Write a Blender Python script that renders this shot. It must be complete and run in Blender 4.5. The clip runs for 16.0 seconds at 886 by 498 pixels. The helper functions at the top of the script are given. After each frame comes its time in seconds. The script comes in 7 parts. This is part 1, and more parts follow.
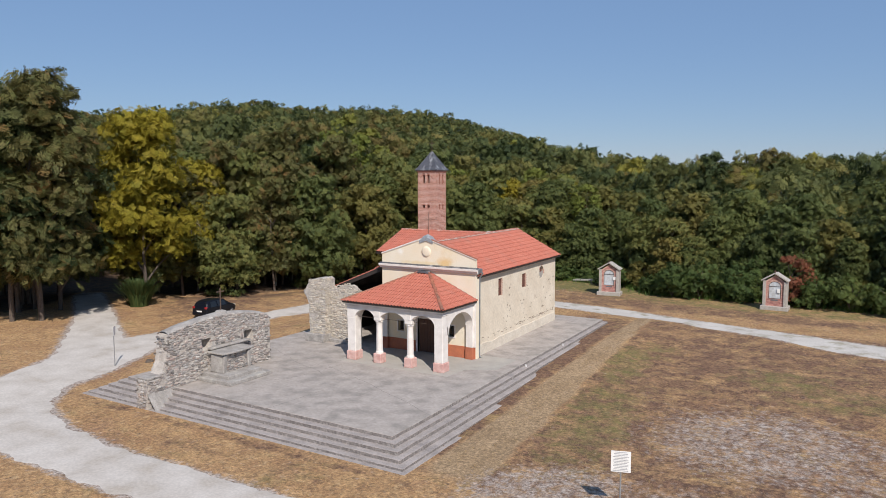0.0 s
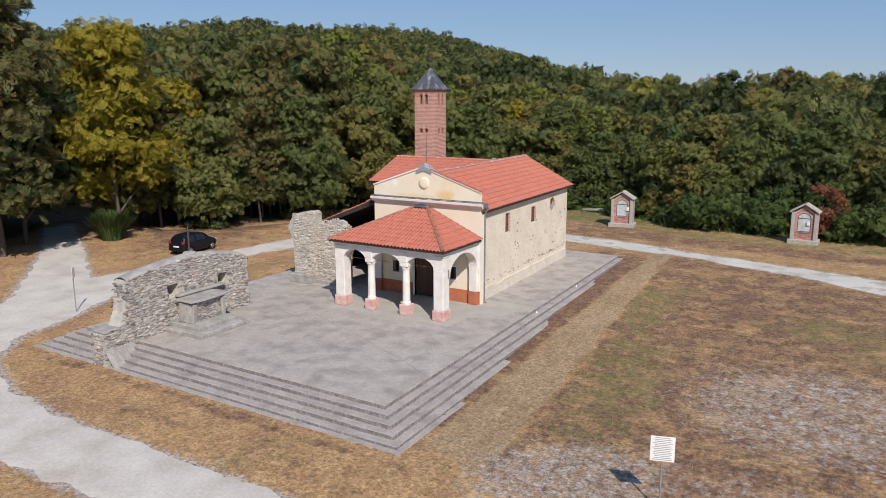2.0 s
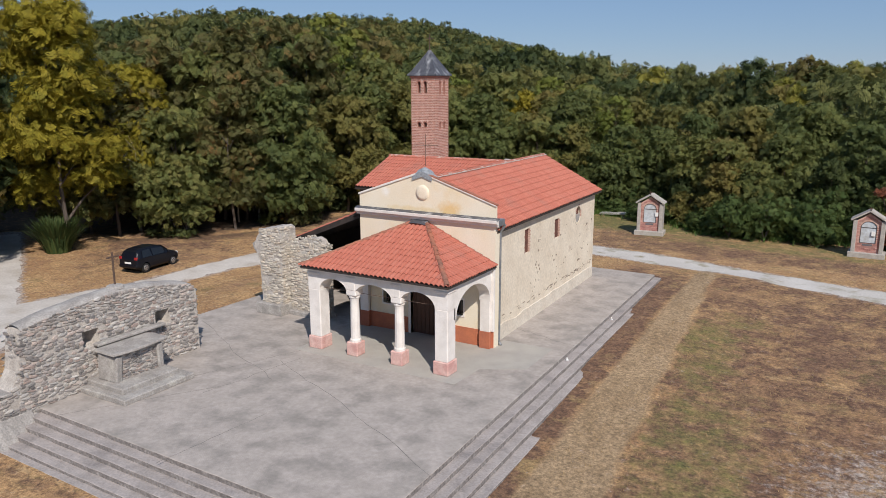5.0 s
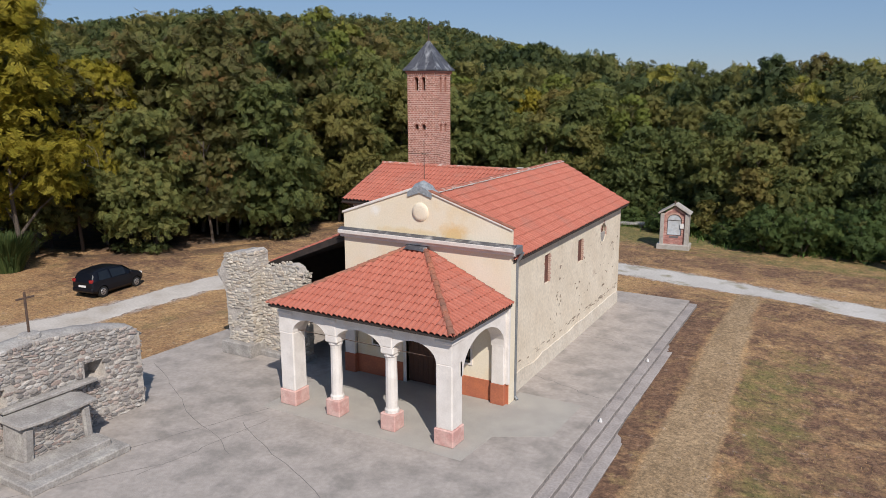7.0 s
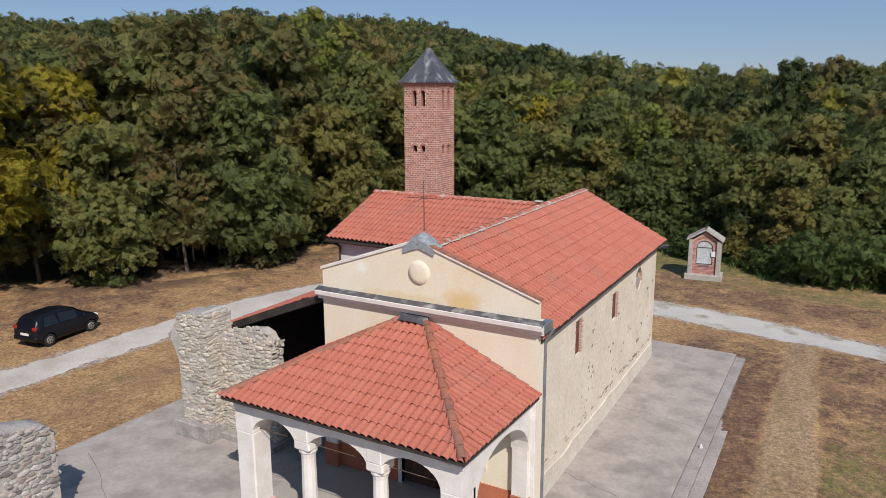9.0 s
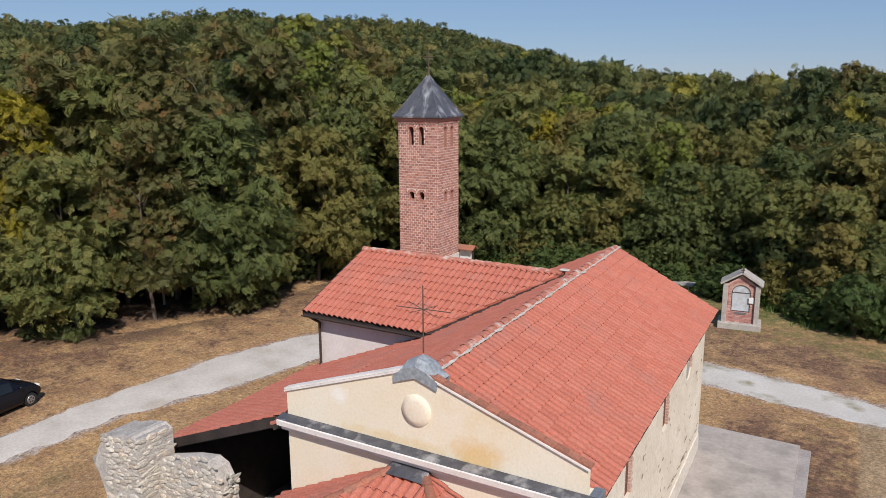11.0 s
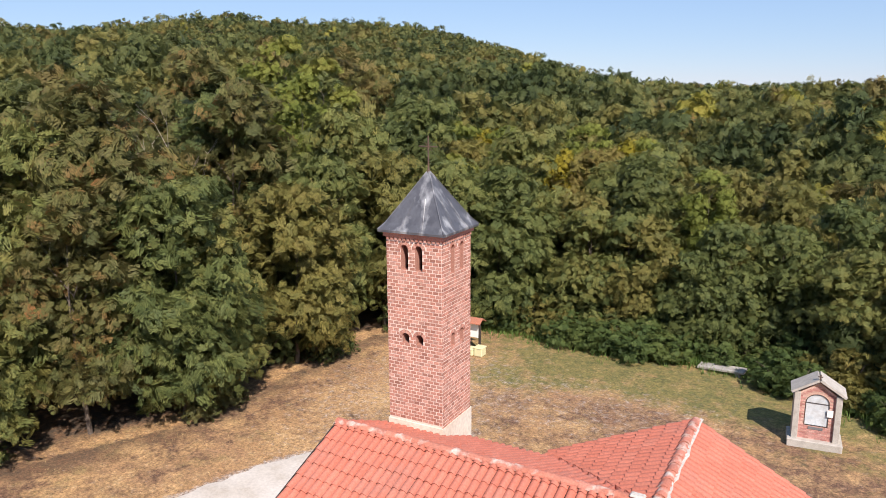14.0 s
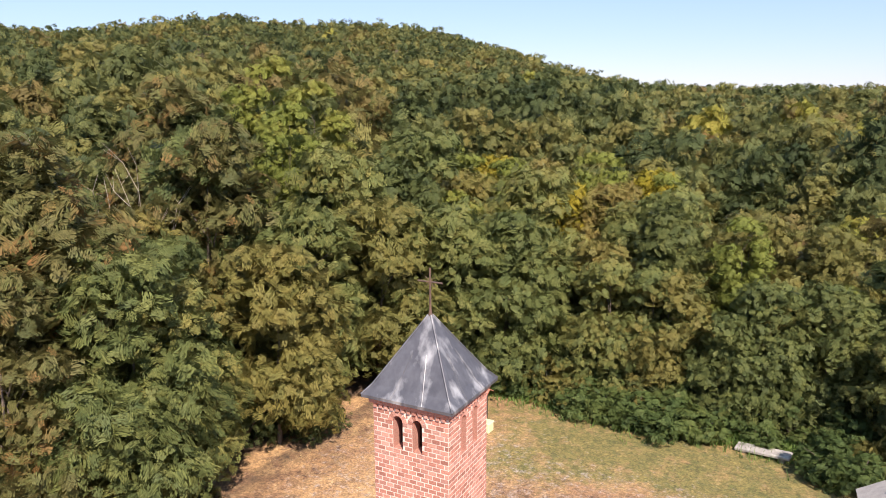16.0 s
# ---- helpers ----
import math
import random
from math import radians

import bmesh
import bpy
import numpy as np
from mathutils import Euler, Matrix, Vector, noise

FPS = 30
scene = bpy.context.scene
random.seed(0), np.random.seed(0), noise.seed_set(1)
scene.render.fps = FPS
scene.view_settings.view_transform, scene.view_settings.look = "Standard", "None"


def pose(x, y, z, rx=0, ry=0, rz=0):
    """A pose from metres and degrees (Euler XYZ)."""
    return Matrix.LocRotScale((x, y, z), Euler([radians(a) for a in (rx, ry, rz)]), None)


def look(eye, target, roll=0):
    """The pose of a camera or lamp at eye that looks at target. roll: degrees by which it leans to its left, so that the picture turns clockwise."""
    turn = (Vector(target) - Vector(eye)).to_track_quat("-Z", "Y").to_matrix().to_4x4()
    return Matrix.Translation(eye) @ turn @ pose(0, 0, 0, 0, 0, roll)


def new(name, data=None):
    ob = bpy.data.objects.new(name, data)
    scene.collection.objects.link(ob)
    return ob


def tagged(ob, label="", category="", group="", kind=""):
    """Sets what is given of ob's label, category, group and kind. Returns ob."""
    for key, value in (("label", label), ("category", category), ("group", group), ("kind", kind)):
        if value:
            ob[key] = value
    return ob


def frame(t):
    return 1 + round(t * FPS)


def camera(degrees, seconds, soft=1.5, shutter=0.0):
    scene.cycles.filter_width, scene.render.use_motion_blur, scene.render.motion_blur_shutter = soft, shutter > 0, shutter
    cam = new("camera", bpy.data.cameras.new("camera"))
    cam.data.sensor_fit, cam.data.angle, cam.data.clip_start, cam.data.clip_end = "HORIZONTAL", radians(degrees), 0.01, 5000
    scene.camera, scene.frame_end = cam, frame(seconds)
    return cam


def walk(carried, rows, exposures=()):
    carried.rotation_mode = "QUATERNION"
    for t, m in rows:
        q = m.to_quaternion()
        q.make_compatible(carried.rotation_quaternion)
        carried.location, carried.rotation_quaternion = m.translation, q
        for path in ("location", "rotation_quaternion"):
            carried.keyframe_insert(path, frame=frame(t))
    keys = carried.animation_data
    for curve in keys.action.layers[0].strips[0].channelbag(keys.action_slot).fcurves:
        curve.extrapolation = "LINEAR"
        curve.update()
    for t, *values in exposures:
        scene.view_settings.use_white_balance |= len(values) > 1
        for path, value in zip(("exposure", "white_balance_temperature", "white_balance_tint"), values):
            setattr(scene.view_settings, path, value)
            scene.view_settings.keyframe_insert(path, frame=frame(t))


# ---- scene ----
cam = camera(61.5, 16.0, soft=0.9)
METRES, EYE, TILT, LEAN, TURN = 48.0, 11.8, 0.0, 0.0, 30.6
ROWS = [
    (0.0, 0.0, 0.0, 0.0, -0.01, -5.53, 0.06),
    (0.5, -0.0004, 0.0276, -0.0006, -0.04, -7.25, 0.07),
    (1.0, -0.0009, 0.056, -0.0008, -0.08, -9.08, 0.08),
    (1.5, -0.0014, 0.0848, -0.0012, -0.11, -10.48, 0.08),
    (2.0, -0.0019, 0.114, -0.0018, -0.13, -11.44, 0.08),
    (2.5, -0.0026, 0.1436, -0.0025, -0.15, -11.96, 0.08),
    (3.0, -0.0033, 0.1739, -0.003, -0.17, -12.06, 0.07),
    (3.5, -0.0038, 0.2043, -0.0039, -0.19, -12.06, 0.07),
    (4.0, -0.0046, 0.2352, -0.005, -0.21, -12.04, 0.07),
    (6.5, -0.0077, 0.3935, -0.0094, -0.33, -12.04, 0.11),
    (7.0, -0.0082, 0.4252, -0.0101, -0.35, -12.03, 0.14),
    (7.5, -0.009, 0.4567, -0.0093, -0.37, -12.04, 0.14),
    (8.0, -0.0101, 0.4885, -0.0062, -0.41, -12.03, 0.15),
    (8.5, -0.0106, 0.5196, -0.0011, -0.42, -12.03, 0.16),
    (9.0, -0.011, 0.551, 0.004, -0.44, -12.02, 0.16),
    (11.5, -0.0135, 0.7057, 0.0393, -0.6, -11.98, 0.24),
    (12.0, -0.0137, 0.7365, 0.0479, -0.61, -11.95, 0.24),
    (12.5, -0.014, 0.7671, 0.0569, -0.65, -11.94, 0.23),
    (13.0, -0.0145, 0.7977, 0.066, -0.69, -11.91, 0.27),
    (13.5, -0.0149, 0.8282, 0.0758, -0.7, -11.91, 0.29),
    (14.0, -0.0157, 0.8588, 0.086, -0.75, -11.91, 0.3),
    (14.5, -0.0163, 0.8895, 0.0964, -0.78, -11.9, 0.31),
    (15.0, -0.0167, 0.9195, 0.1078, -0.81, -11.92, 0.31),
    (15.5, -0.0169, 0.9495, 0.1197, -0.83, -11.94, 0.35),
    (16.0, -0.0172, 0.9791, 0.1322, -0.86, -11.97, 0.37),
]
walk(cam, [(t, pose(0, 0, EYE, TILT, LEAN, TURN) @ pose(METRES * x, METRES * y, METRES * z, 90 + pitch, roll, yaw)) for t, x, y, z, yaw, pitch, roll in ROWS],
     exposures=[(0.0, 0.0, 6500, 10), (3.0, -0.03, 6500, 10), (6.5, -0.12, 6500, 10), (9.0, -0.13, 6500, 10), (11.3, 0.02, 6500, 11), (12.5, 0.36, 6600, 12), (14.5, 0.72, 6900, 15), (16.0, 0.96, 7100, 18)])

# ---- world, sun ----
SUN_EL, SUN_AZ = 43.5, 134.0          # degrees up, degrees clockwise from +y
world = bpy.data.worlds.new("sky")
scene.world = world
world.use_nodes = True
wn = world.node_tree
sky = wn.nodes.new("ShaderNodeTexSky")
sky.sky_type = "NISHITA"
sky.sun_disc = False
sky.sun_elevation, sky.sun_rotation = radians(SUN_EL), radians(SUN_AZ)
sky.air_density, sky.dust_density, sky.ozone_density, sky.altitude = 1.0, 0.0, 2.8, 200
tone = wn.nodes.new("ShaderNodeMix")          # a clear late-summer sky, even from the zenith to the horizon
tone.data_type, tone.blend_type = "RGBA", "MIX"
tone.inputs[0].default_value = 0.55
tone.inputs[7].default_value = (2.9, 4.9, 8.9, 1)
wn.links.new(sky.outputs[0], tone.inputs[6])
wn.links.new(tone.outputs[2], wn.nodes["Background"].inputs[0])
wn.nodes["Background"].inputs[1].default_value = 0.075
sun = new("sun", bpy.data.lights.new("sun", "SUN"))
sun.data.energy, sun.data.angle, sun.data.color = 4.7, radians(0.53), (1.0, 0.95, 0.90)
_d = Vector((math.sin(radians(SUN_AZ)) * math.cos(radians(SUN_EL)), math.cos(radians(SUN_AZ)) * math.cos(radians(SUN_EL)), math.sin(radians(SUN_EL))))
sun.matrix_world = look(_d * 60, (0, 0, 0))

# ---- materials ----


def mat(name, c1, c2=None, scale=1.0, rough=0.85, grain=0.25, grain_scale=30.0, bump=0.3, bump_scale=None, c3=None, c3_scale=0.3, c3_at=0.6, metal=0.0, island=0.0, tints=None, streak=None, coat=0.0, stains=()):
    """A surface: c1 and c2 mixed by large noise, patches of c3, fine grain in value, piece by piece variation, and relief."""
    m = bpy.data.materials.new(name)
    m.use_nodes = True
    nt = m.node_tree
    N, L = nt.nodes, nt.links
    bsdf = N["Principled BSDF"]
    bsdf.inputs["Roughness"].default_value = rough
    bsdf.inputs["Metallic"].default_value = metal
    bsdf.inputs["Coat Weight"].default_value = coat
    tc = N.new("ShaderNodeTexCoord")
    src = tc.outputs["Object"]
    if streak:
        mp = N.new("ShaderNodeMapping")
        mp.inputs["Scale"].default_value = streak
        L.new(src, mp.inputs[0])
        src_s = mp.outputs[0]
    else:
        src_s = src

    def tex(sc, det=4.0, vec=None):
        n = N.new("ShaderNodeTexNoise")
        n.inputs["Scale"].default_value = sc
        n.inputs["Detail"].default_value = det
        L.new(vec or src, n.inputs["Vector"])
        return n.outputs["Fac"]

    def ramp(fac, lo, hi):
        r = N.new("ShaderNodeMapRange")
        r.inputs["From Min"].default_value, r.inputs["From Max"].default_value = lo, hi
        L.new(fac, r.inputs["Value"])
        return r.outputs[0]

    def mix(a, b, fac, mode="MIX"):
        x = N.new("ShaderNodeMix")
        x.data_type, x.blend_type = "RGBA", mode
        for sock, val in ((x.inputs[6], a), (x.inputs[7], b), (x.inputs[0], fac)):
            if isinstance(val, (int, float)):
                sock.default_value = val
            elif isinstance(val, (tuple, list)):
                sock.default_value = (*val[:3], 1)
            else:
                L.new(val, sock)
        return x.outputs[2]

    col = mix(c1, c2 or tuple(v * 0.8 for v in c1), ramp(tex(scale, 5, src_s), 0.35, 0.65))
    if island or tints:
        geo, oi, add, fr = N.new("ShaderNodeNewGeometry"), N.new("ShaderNodeObjectInfo"), N.new("ShaderNodeMath"), N.new("ShaderNodeMath")
        fr.operation = "FRACT"
        L.new(geo.outputs["Random Per Island"], add.inputs[0])
        L.new(oi.outputs["Random"], add.inputs[1])
        L.new(add.outputs[0], fr.inputs[0])
        if tints:
            cr = N.new("ShaderNodeValToRGB")
            cr.color_ramp.interpolation = "LINEAR"
            els = cr.color_ramp.elements
            while len(els) < len(tints):
                els.new(0.5)
            for i, (e, c) in enumerate(zip(els, tints)):
                e.position, e.color = i / (len(tints) - 1), (*c, 1)
            L.new(fr.outputs[0], cr.inputs[0])
            col = mix(col, cr.outputs[0], 0.75)
        if island:
            mul = N.new("ShaderNodeMath")
            mul.operation = "MULTIPLY"
            mul.inputs[1].default_value = 7.31
            fr2 = N.new("ShaderNodeMath")
            fr2.operation = "FRACT"
            L.new(fr.outputs[0], mul.inputs[0])
            L.new(mul.outputs[0], fr2.inputs[0])
            r = N.new("ShaderNodeMapRange")
            r.inputs["To Min"].default_value, r.inputs["To Max"].default_value = 1 - island, 1 + island
            L.new(fr2.outputs[0], r.inputs["Value"])
            vm = N.new("ShaderNodeVectorMath")
            vm.operation = "SCALE"
            L.new(col, vm.inputs[0])
            L.new(r.outputs[0], vm.inputs["Scale"])
            col = vm.outputs[0]
    if c3:
        col = mix(col, c3, ramp(tex(c3_scale, 6, src_s), c3_at - 0.08, c3_at + 0.12))
    for (sx, sy, sz), (wx, wz), tint, at_ in stains:
        # a stain of its own shape at one spot of the wall
        ge, mp2, ln2 = N.new("ShaderNodeNewGeometry"), N.new("ShaderNodeMapping"), N.new("ShaderNodeVectorMath")
        mp2.inputs["Location"].default_value = (-sx / wx, -sy, -sz / wz)
        mp2.inputs["Scale"].default_value = (1 / wx, 1.0, 1 / wz)
        L.new(ge.outputs["Position"], mp2.inputs[0])
        ln2.operation = "LENGTH"
        L.new(mp2.outputs[0], ln2.inputs[0])
        su = N.new("ShaderNodeMath")
        su.operation = "MULTIPLY_ADD"
        su.inputs[1].default_value = 1.6
        L.new(tex(3.0, 5), su.inputs[0])
        L.new(ln2.outputs["Value"], su.inputs[2])
        fade = N.new("ShaderNodeMapRange")
        for k_, v_ in (("From Min", 1.15), ("From Max", 1.85), ("To Min", at_), ("To Max", 0.0)):
            fade.inputs[k_].default_value = v_
        L.new(su.outputs[0], fade.inputs["Value"])
        col = mix(col, tint, fade.outputs[0])
    g = tex(grain_scale, 3)
    r = N.new("ShaderNodeMapRange")
    r.inputs["From Min"].default_value, r.inputs["From Max"].default_value = 0.3, 0.7
    r.inputs["To Min"].default_value, r.inputs["To Max"].default_value = 1 - grain, 1 + grain
    L.new(g, r.inputs["Value"])
    vm = N.new("ShaderNodeVectorMath")
    vm.operation = "SCALE"
    L.new(col, vm.inputs[0])
    L.new(r.outputs[0], vm.inputs["Scale"])
    L.new(vm.outputs[0], bsdf.inputs["Base Color"])
    if bump:
        b = N.new("ShaderNodeBump")
        b.inputs["Strength"].default_value, b.inputs["Distance"].default_value = bump, 0.02
        L.new(tex(bump_scale or grain_scale, 5), b.inputs["Height"])
        L.new(b.outputs[0], bsdf.inputs["Normal"])
    return m


def leaf_mat(name, tints, spread=0.45, along_=3.6, across=11.0, gaps=0.45, patch=0.45, depth=0.7, single_tree=True):
    """Foliage: tints vary from spray to spray and from tree to tree; light passes through."""
    m = bpy.data.materials.new(name)
    m.use_nodes = True
    nt = m.node_tree
    N, L = nt.nodes, nt.links
    bsdf, out = N["Principled BSDF"], N["Material Output"]
    geo, oi = N.new("ShaderNodeNewGeometry"), N.new("ShaderNodeObjectInfo")
    cr = N.new("ShaderNodeValToRGB")
    els = cr.color_ramp.elements
    while len(els) < len(tints):
        els.new(0.5)
    for i, (e, c) in enumerate(zip(els, tints)):
        e.position, e.color = i / (len(tints) - 1), (*c, 1)
    a = N.new("ShaderNodeMath")
    a.operation = "MULTIPLY"
    a.inputs[1].default_value = spread
    L.new(geo.outputs["Random Per Island"], a.inputs[0])
    b = N.new("ShaderNodeMath")
    b.operation = "MULTIPLY_ADD"
    b.inputs[1].default_value = 1 - spread
    b.inputs[0].default_value = 0.5
    if single_tree:
        L.new(oi.outputs["Random"], b.inputs[0])
    L.new(a.outputs[0], b.inputs[2])
    # clumps of one tone within a crown
    tc, no = N.new("ShaderNodeTexCoord"), N.new("ShaderNodeTexNoise")
    no.inputs["Scale"].default_value, no.inputs["Detail"].default_value = patch, 3.0
    L.new(tc.outputs["Object"], no.inputs["Vector"])
    c = N.new("ShaderNodeMath")
    c.operation = "MULTIPLY_ADD"
    c.inputs[1].default_value = depth
    L.new(no.outputs["Fac"], c.inputs[0])
    sub = N.new("ShaderNodeMath")
    sub.operation = "SUBTRACT"
    sub.inputs[1].default_value = depth / 2
    L.new(b.outputs[0], sub.inputs[0])
    L.new(sub.outputs[0], c.inputs[2])
    L.new(c.outputs[0], cr.inputs[0])
    L.new(cr.outputs[0], bsdf.inputs["Base Color"])
    bsdf.inputs["Roughness"].default_value = 0.6
    bsdf.inputs["Specular IOR Level"].default_value = 0.12
    tr = N.new("ShaderNodeBsdfTranslucent")
    L.new(cr.outputs[0], tr.inputs[0])
    ms = N.new("ShaderNodeMixShader")
    ms.inputs[0].default_value = 0.34
    # a spray is a fan of narrow leaves, tapered at both ends, with gaps between them
    def mth(op, a, b=0.0):
        x = N.new("ShaderNodeMath")
        x.operation = op
        for sock, val in zip(x.inputs, (a, b)):
            if isinstance(val, (int, float)):
                sock.default_value = val
            else:
                L.new(val, sock)
        return x.outputs[0]
    sep, com, cut = N.new("ShaderNodeSeparateXYZ"), N.new("ShaderNodeCombineXYZ"), N.new("ShaderNodeTexNoise")
    L.new(tc.outputs["UV"], sep.inputs[0])
    L.new(mth("MULTIPLY", sep.outputs[0], along_), com.inputs[0])
    L.new(mth("MULTIPLY", sep.outputs[1], across), com.inputs[1])
    L.new(mth("MULTIPLY", geo.outputs["Random Per Island"], 300.0), com.inputs[2])
    cut.inputs["Scale"].default_value, cut.inputs["Detail"].default_value = 1.0, 1.0
    L.new(com.outputs[0], cut.inputs["Vector"])
    ends = [mth("POWER", mth("ABSOLUTE", mth("SUBTRACT", mth("MULTIPLY", o, 2.0), 1.0)), 3.0) for o in (sep.outputs[0], sep.outputs[1])]
    th = N.new("ShaderNodeMath")
    th.operation = "GREATER_THAN"
    L.new(mth("SUBTRACT", cut.outputs["Fac"], mth("MULTIPLY", mth("ADD", ends[0], ends[1]), 0.12)), th.inputs[0])
    th.inputs[1].default_value = gaps
    # each leaf a little lighter or darker than the next
    shade, vs_ = N.new("ShaderNodeMapRange"), N.new("ShaderNodeVectorMath")
    for k_, v_ in (("From Min", gaps), ("From Max", gaps + 0.26), ("To Min", 0.66), ("To Max", 1.42)):
        shade.inputs[k_].default_value = v_
    L.new(cut.outputs["Fac"], shade.inputs["Value"])
    vs_.operation = "SCALE"
    L.new(cr.outputs[0], vs_.inputs[0])
    L.new(shade.outputs[0], vs_.inputs["Scale"])
    L.new(vs_.outputs[0], bsdf.inputs["Base Color"])
    L.new(vs_.outputs[0], tr.inputs[0])
    gap, ms2 = N.new("ShaderNodeBsdfTransparent"), N.new("ShaderNodeMixShader")
    L.new(th.outputs[0], ms2.inputs[0])
    L.new(gap.outputs[0], ms2.inputs[1])
    L.new(bsdf.outputs[0], ms.inputs[1])
    L.new(tr.outputs[0], ms.inputs[2])
    L.new(ms.outputs[0], ms2.inputs[2])
    L.new(ms2.outputs[0], out.inputs[0])
    return m


M_CREAM = mat("cream_plaster", (0.78, 0.67, 0.49), (0.80, 0.71, 0.56), 0.9, 0.9, 0.05, 18, 0.15, c3=(0.74, 0.57, 0.32), c3_scale=0.55, c3_at=0.68, stains=[((-23.0, 39.0, 6.58), (0.62, 0.38), (0.72, 0.47, 0.19), 0.8), ((-26.2, 39.0, 7.1), (0.26, 0.24), (0.86, 0.82, 0.74), 0.8), ((-24.8, 39.0, 6.45), (1.6, 0.16), (0.74, 0.55, 0.28), 0.6)])
M_PALEPLASTER = mat("pale_relief", (0.80, 0.71, 0.56), (0.78, 0.67, 0.50), 3, 0.9, 0.05, 18, 0.15)
M_OLD = mat("worn_plaster", (0.74, 0.645, 0.51), (0.66, 0.56, 0.43), 0.8, 0.95, 0.10, 9, 0.5, 25, c3=(0.50, 0.39, 0.29), c3_scale=2.6, c3_at=0.70)
M_PLINTH = mat("lime_patch", (0.66, 0.59, 0.49), (0.58, 0.50, 0.40), 1.4, 0.95, 0.12, 10, 0.5)
M_WHITE = mat("white_plaster", (0.80, 0.74, 0.68), (0.70, 0.64, 0.58), 2.5, 0.85, 0.06, 25, 0.2)
M_PINKWALL = mat("pale_plaster", (0.72, 0.66, 0.62), (0.66, 0.60, 0.55), 1.5, 0.9, 0.06, 20, 0.2)
M_DADO = mat("terracotta_paint", (0.50, 0.16, 0.075), (0.40, 0.13, 0.07), 2.0, 0.85, 0.12, 20, 0.2)
M_PINKBASE = mat("pink_stone", (0.55, 0.30, 0.26), (0.66, 0.44, 0.38), 3.0, 0.9, 0.12, 25, 0.3)
M_TILE = mat("roof_tile", (0.46, 0.142, 0.086), (0.42, 0.127, 0.077), 0.5, 0.85, 0.14, 20, 0.2, island=0.03, tints=[(0.43, 0.130, 0.085), (0.455, 0.142, 0.094), (0.47, 0.152, 0.102), (0.485, 0.168, 0.114)], c3=(0.385, 0.15, 0.108), c3_scale=0.8, c3_at=0.62)
M_RIDGE = mat("ridge_tile", (0.46, 0.155, 0.098), (0.42, 0.165, 0.115), 2.0, 0.85, 0.2, 20, 0.3, island=0.12, c3=(0.56, 0.46, 0.39), c3_scale=3.0, c3_at=0.60)
M_RIDGE_DARK = mat("hip_tile", (0.36, 0.13, 0.075), (0.26, 0.12, 0.08), 2.0, 0.9, 0.2, 20, 0.3, island=0.15)
M_MORTAR = mat("mortar", (0.50, 0.45, 0.395), (0.39, 0.345, 0.30), 3.0, 0.95, 0.2, 18, 0.7)
M_BRICKJOINT = mat("brick_mortar", (0.74, 0.58, 0.49), (0.66, 0.50, 0.42), 3.0, 0.95, 0.10, 25, 0.4)
M_BRICK = mat("red_brick", (0.40, 0.175, 0.13), (0.45, 0.21, 0.16), 2.0, 0.9, 0.2, 30, 0.4, island=0.2, tints=[(0.31, 0.130, 0.090), (0.41, 0.185, 0.130), (0.46, 0.225, 0.165), (0.47, 0.265, 0.205)])
M_SHRINE_BRICK = mat("shrine_brick", (0.46, 0.22, 0.18), (0.40, 0.18, 0.15), 3, 0.95, 0.2, 25, 0.4, island=0.2, tints=[(0.36, 0.15, 0.125), (0.46, 0.22, 0.18), (0.54, 0.32, 0.27), (0.42, 0.19, 0.16)])
M_LEAD = mat("lead_sheet", (0.085, 0.085, 0.095), (0.12, 0.12, 0.13), 1.5, 0.5, 0.10, 8, 0.1, c3=(0.40, 0.395, 0.39), c3_scale=1.0, c3_at=0.60, metal=0.35, streak=(3.2, 3.2, 0.12))
M_LEAD_PALE = mat("pale_lead", (0.23, 0.25, 0.27), (0.33, 0.35, 0.36), 5.0, 0.6, 0.25, 12, 0.3, metal=0.05)
M_CONC = mat("terrace_concrete", (0.410, 0.356, 0.314), (0.355, 0.310, 0.270), 1.3, 0.92, 0.10, 7, 0.5, 30, c3=(0.275, 0.243, 0.212), c3_scale=1.0, c3_at=0.55)
M_STEP = mat("step_concrete", (0.385, 0.335, 0.305), (0.31, 0.27, 0.245), 1.3, 0.93, 0.16, 14, 0.6, c3=(0.24, 0.21, 0.195), c3_scale=1.2, c3_at=0.62)
M_RISER = mat("dark_riser", (0.19, 0.165, 0.15), (0.25, 0.22, 0.20), 1.6, 0.95, 0.3, 9, 0.7, c3=(0.33, 0.30, 0.275), c3_scale=7.0, c3_at=0.60)
M_STONE = mat("field_stone", (0.39, 0.35, 0.315), (0.31, 0.28, 0.255), 4.0, 0.92, 0.22, 22, 0.6, island=0.30, tints=[(0.15, 0.135, 0.125), (0.33, 0.305, 0.28), (0.36, 0.26, 0.215), (0.43, 0.395, 0.35), (0.20, 0.17, 0.155), (0.50, 0.47, 0.43), (0.26, 0.24, 0.225)])
M_STONE_WARM = mat("cream_stone", (0.50, 0.44, 0.36), (0.40, 0.35, 0.29), 4.0, 0.92, 0.22, 22, 0.6, island=0.2, tints=[(0.38, 0.33, 0.28), (0.52, 0.47, 0.39), (0.58, 0.52, 0.43), (0.46, 0.37, 0.28), (0.60, 0.56, 0.49)])
M_SLAB = mat("grey_slab", (0.36, 0.33, 0.30), (0.27, 0.245, 0.22), 2.0, 0.9, 0.2, 18, 0.6, c3=(0.44, 0.41, 0.36), c3_scale=2.5, c3_at=0.62)
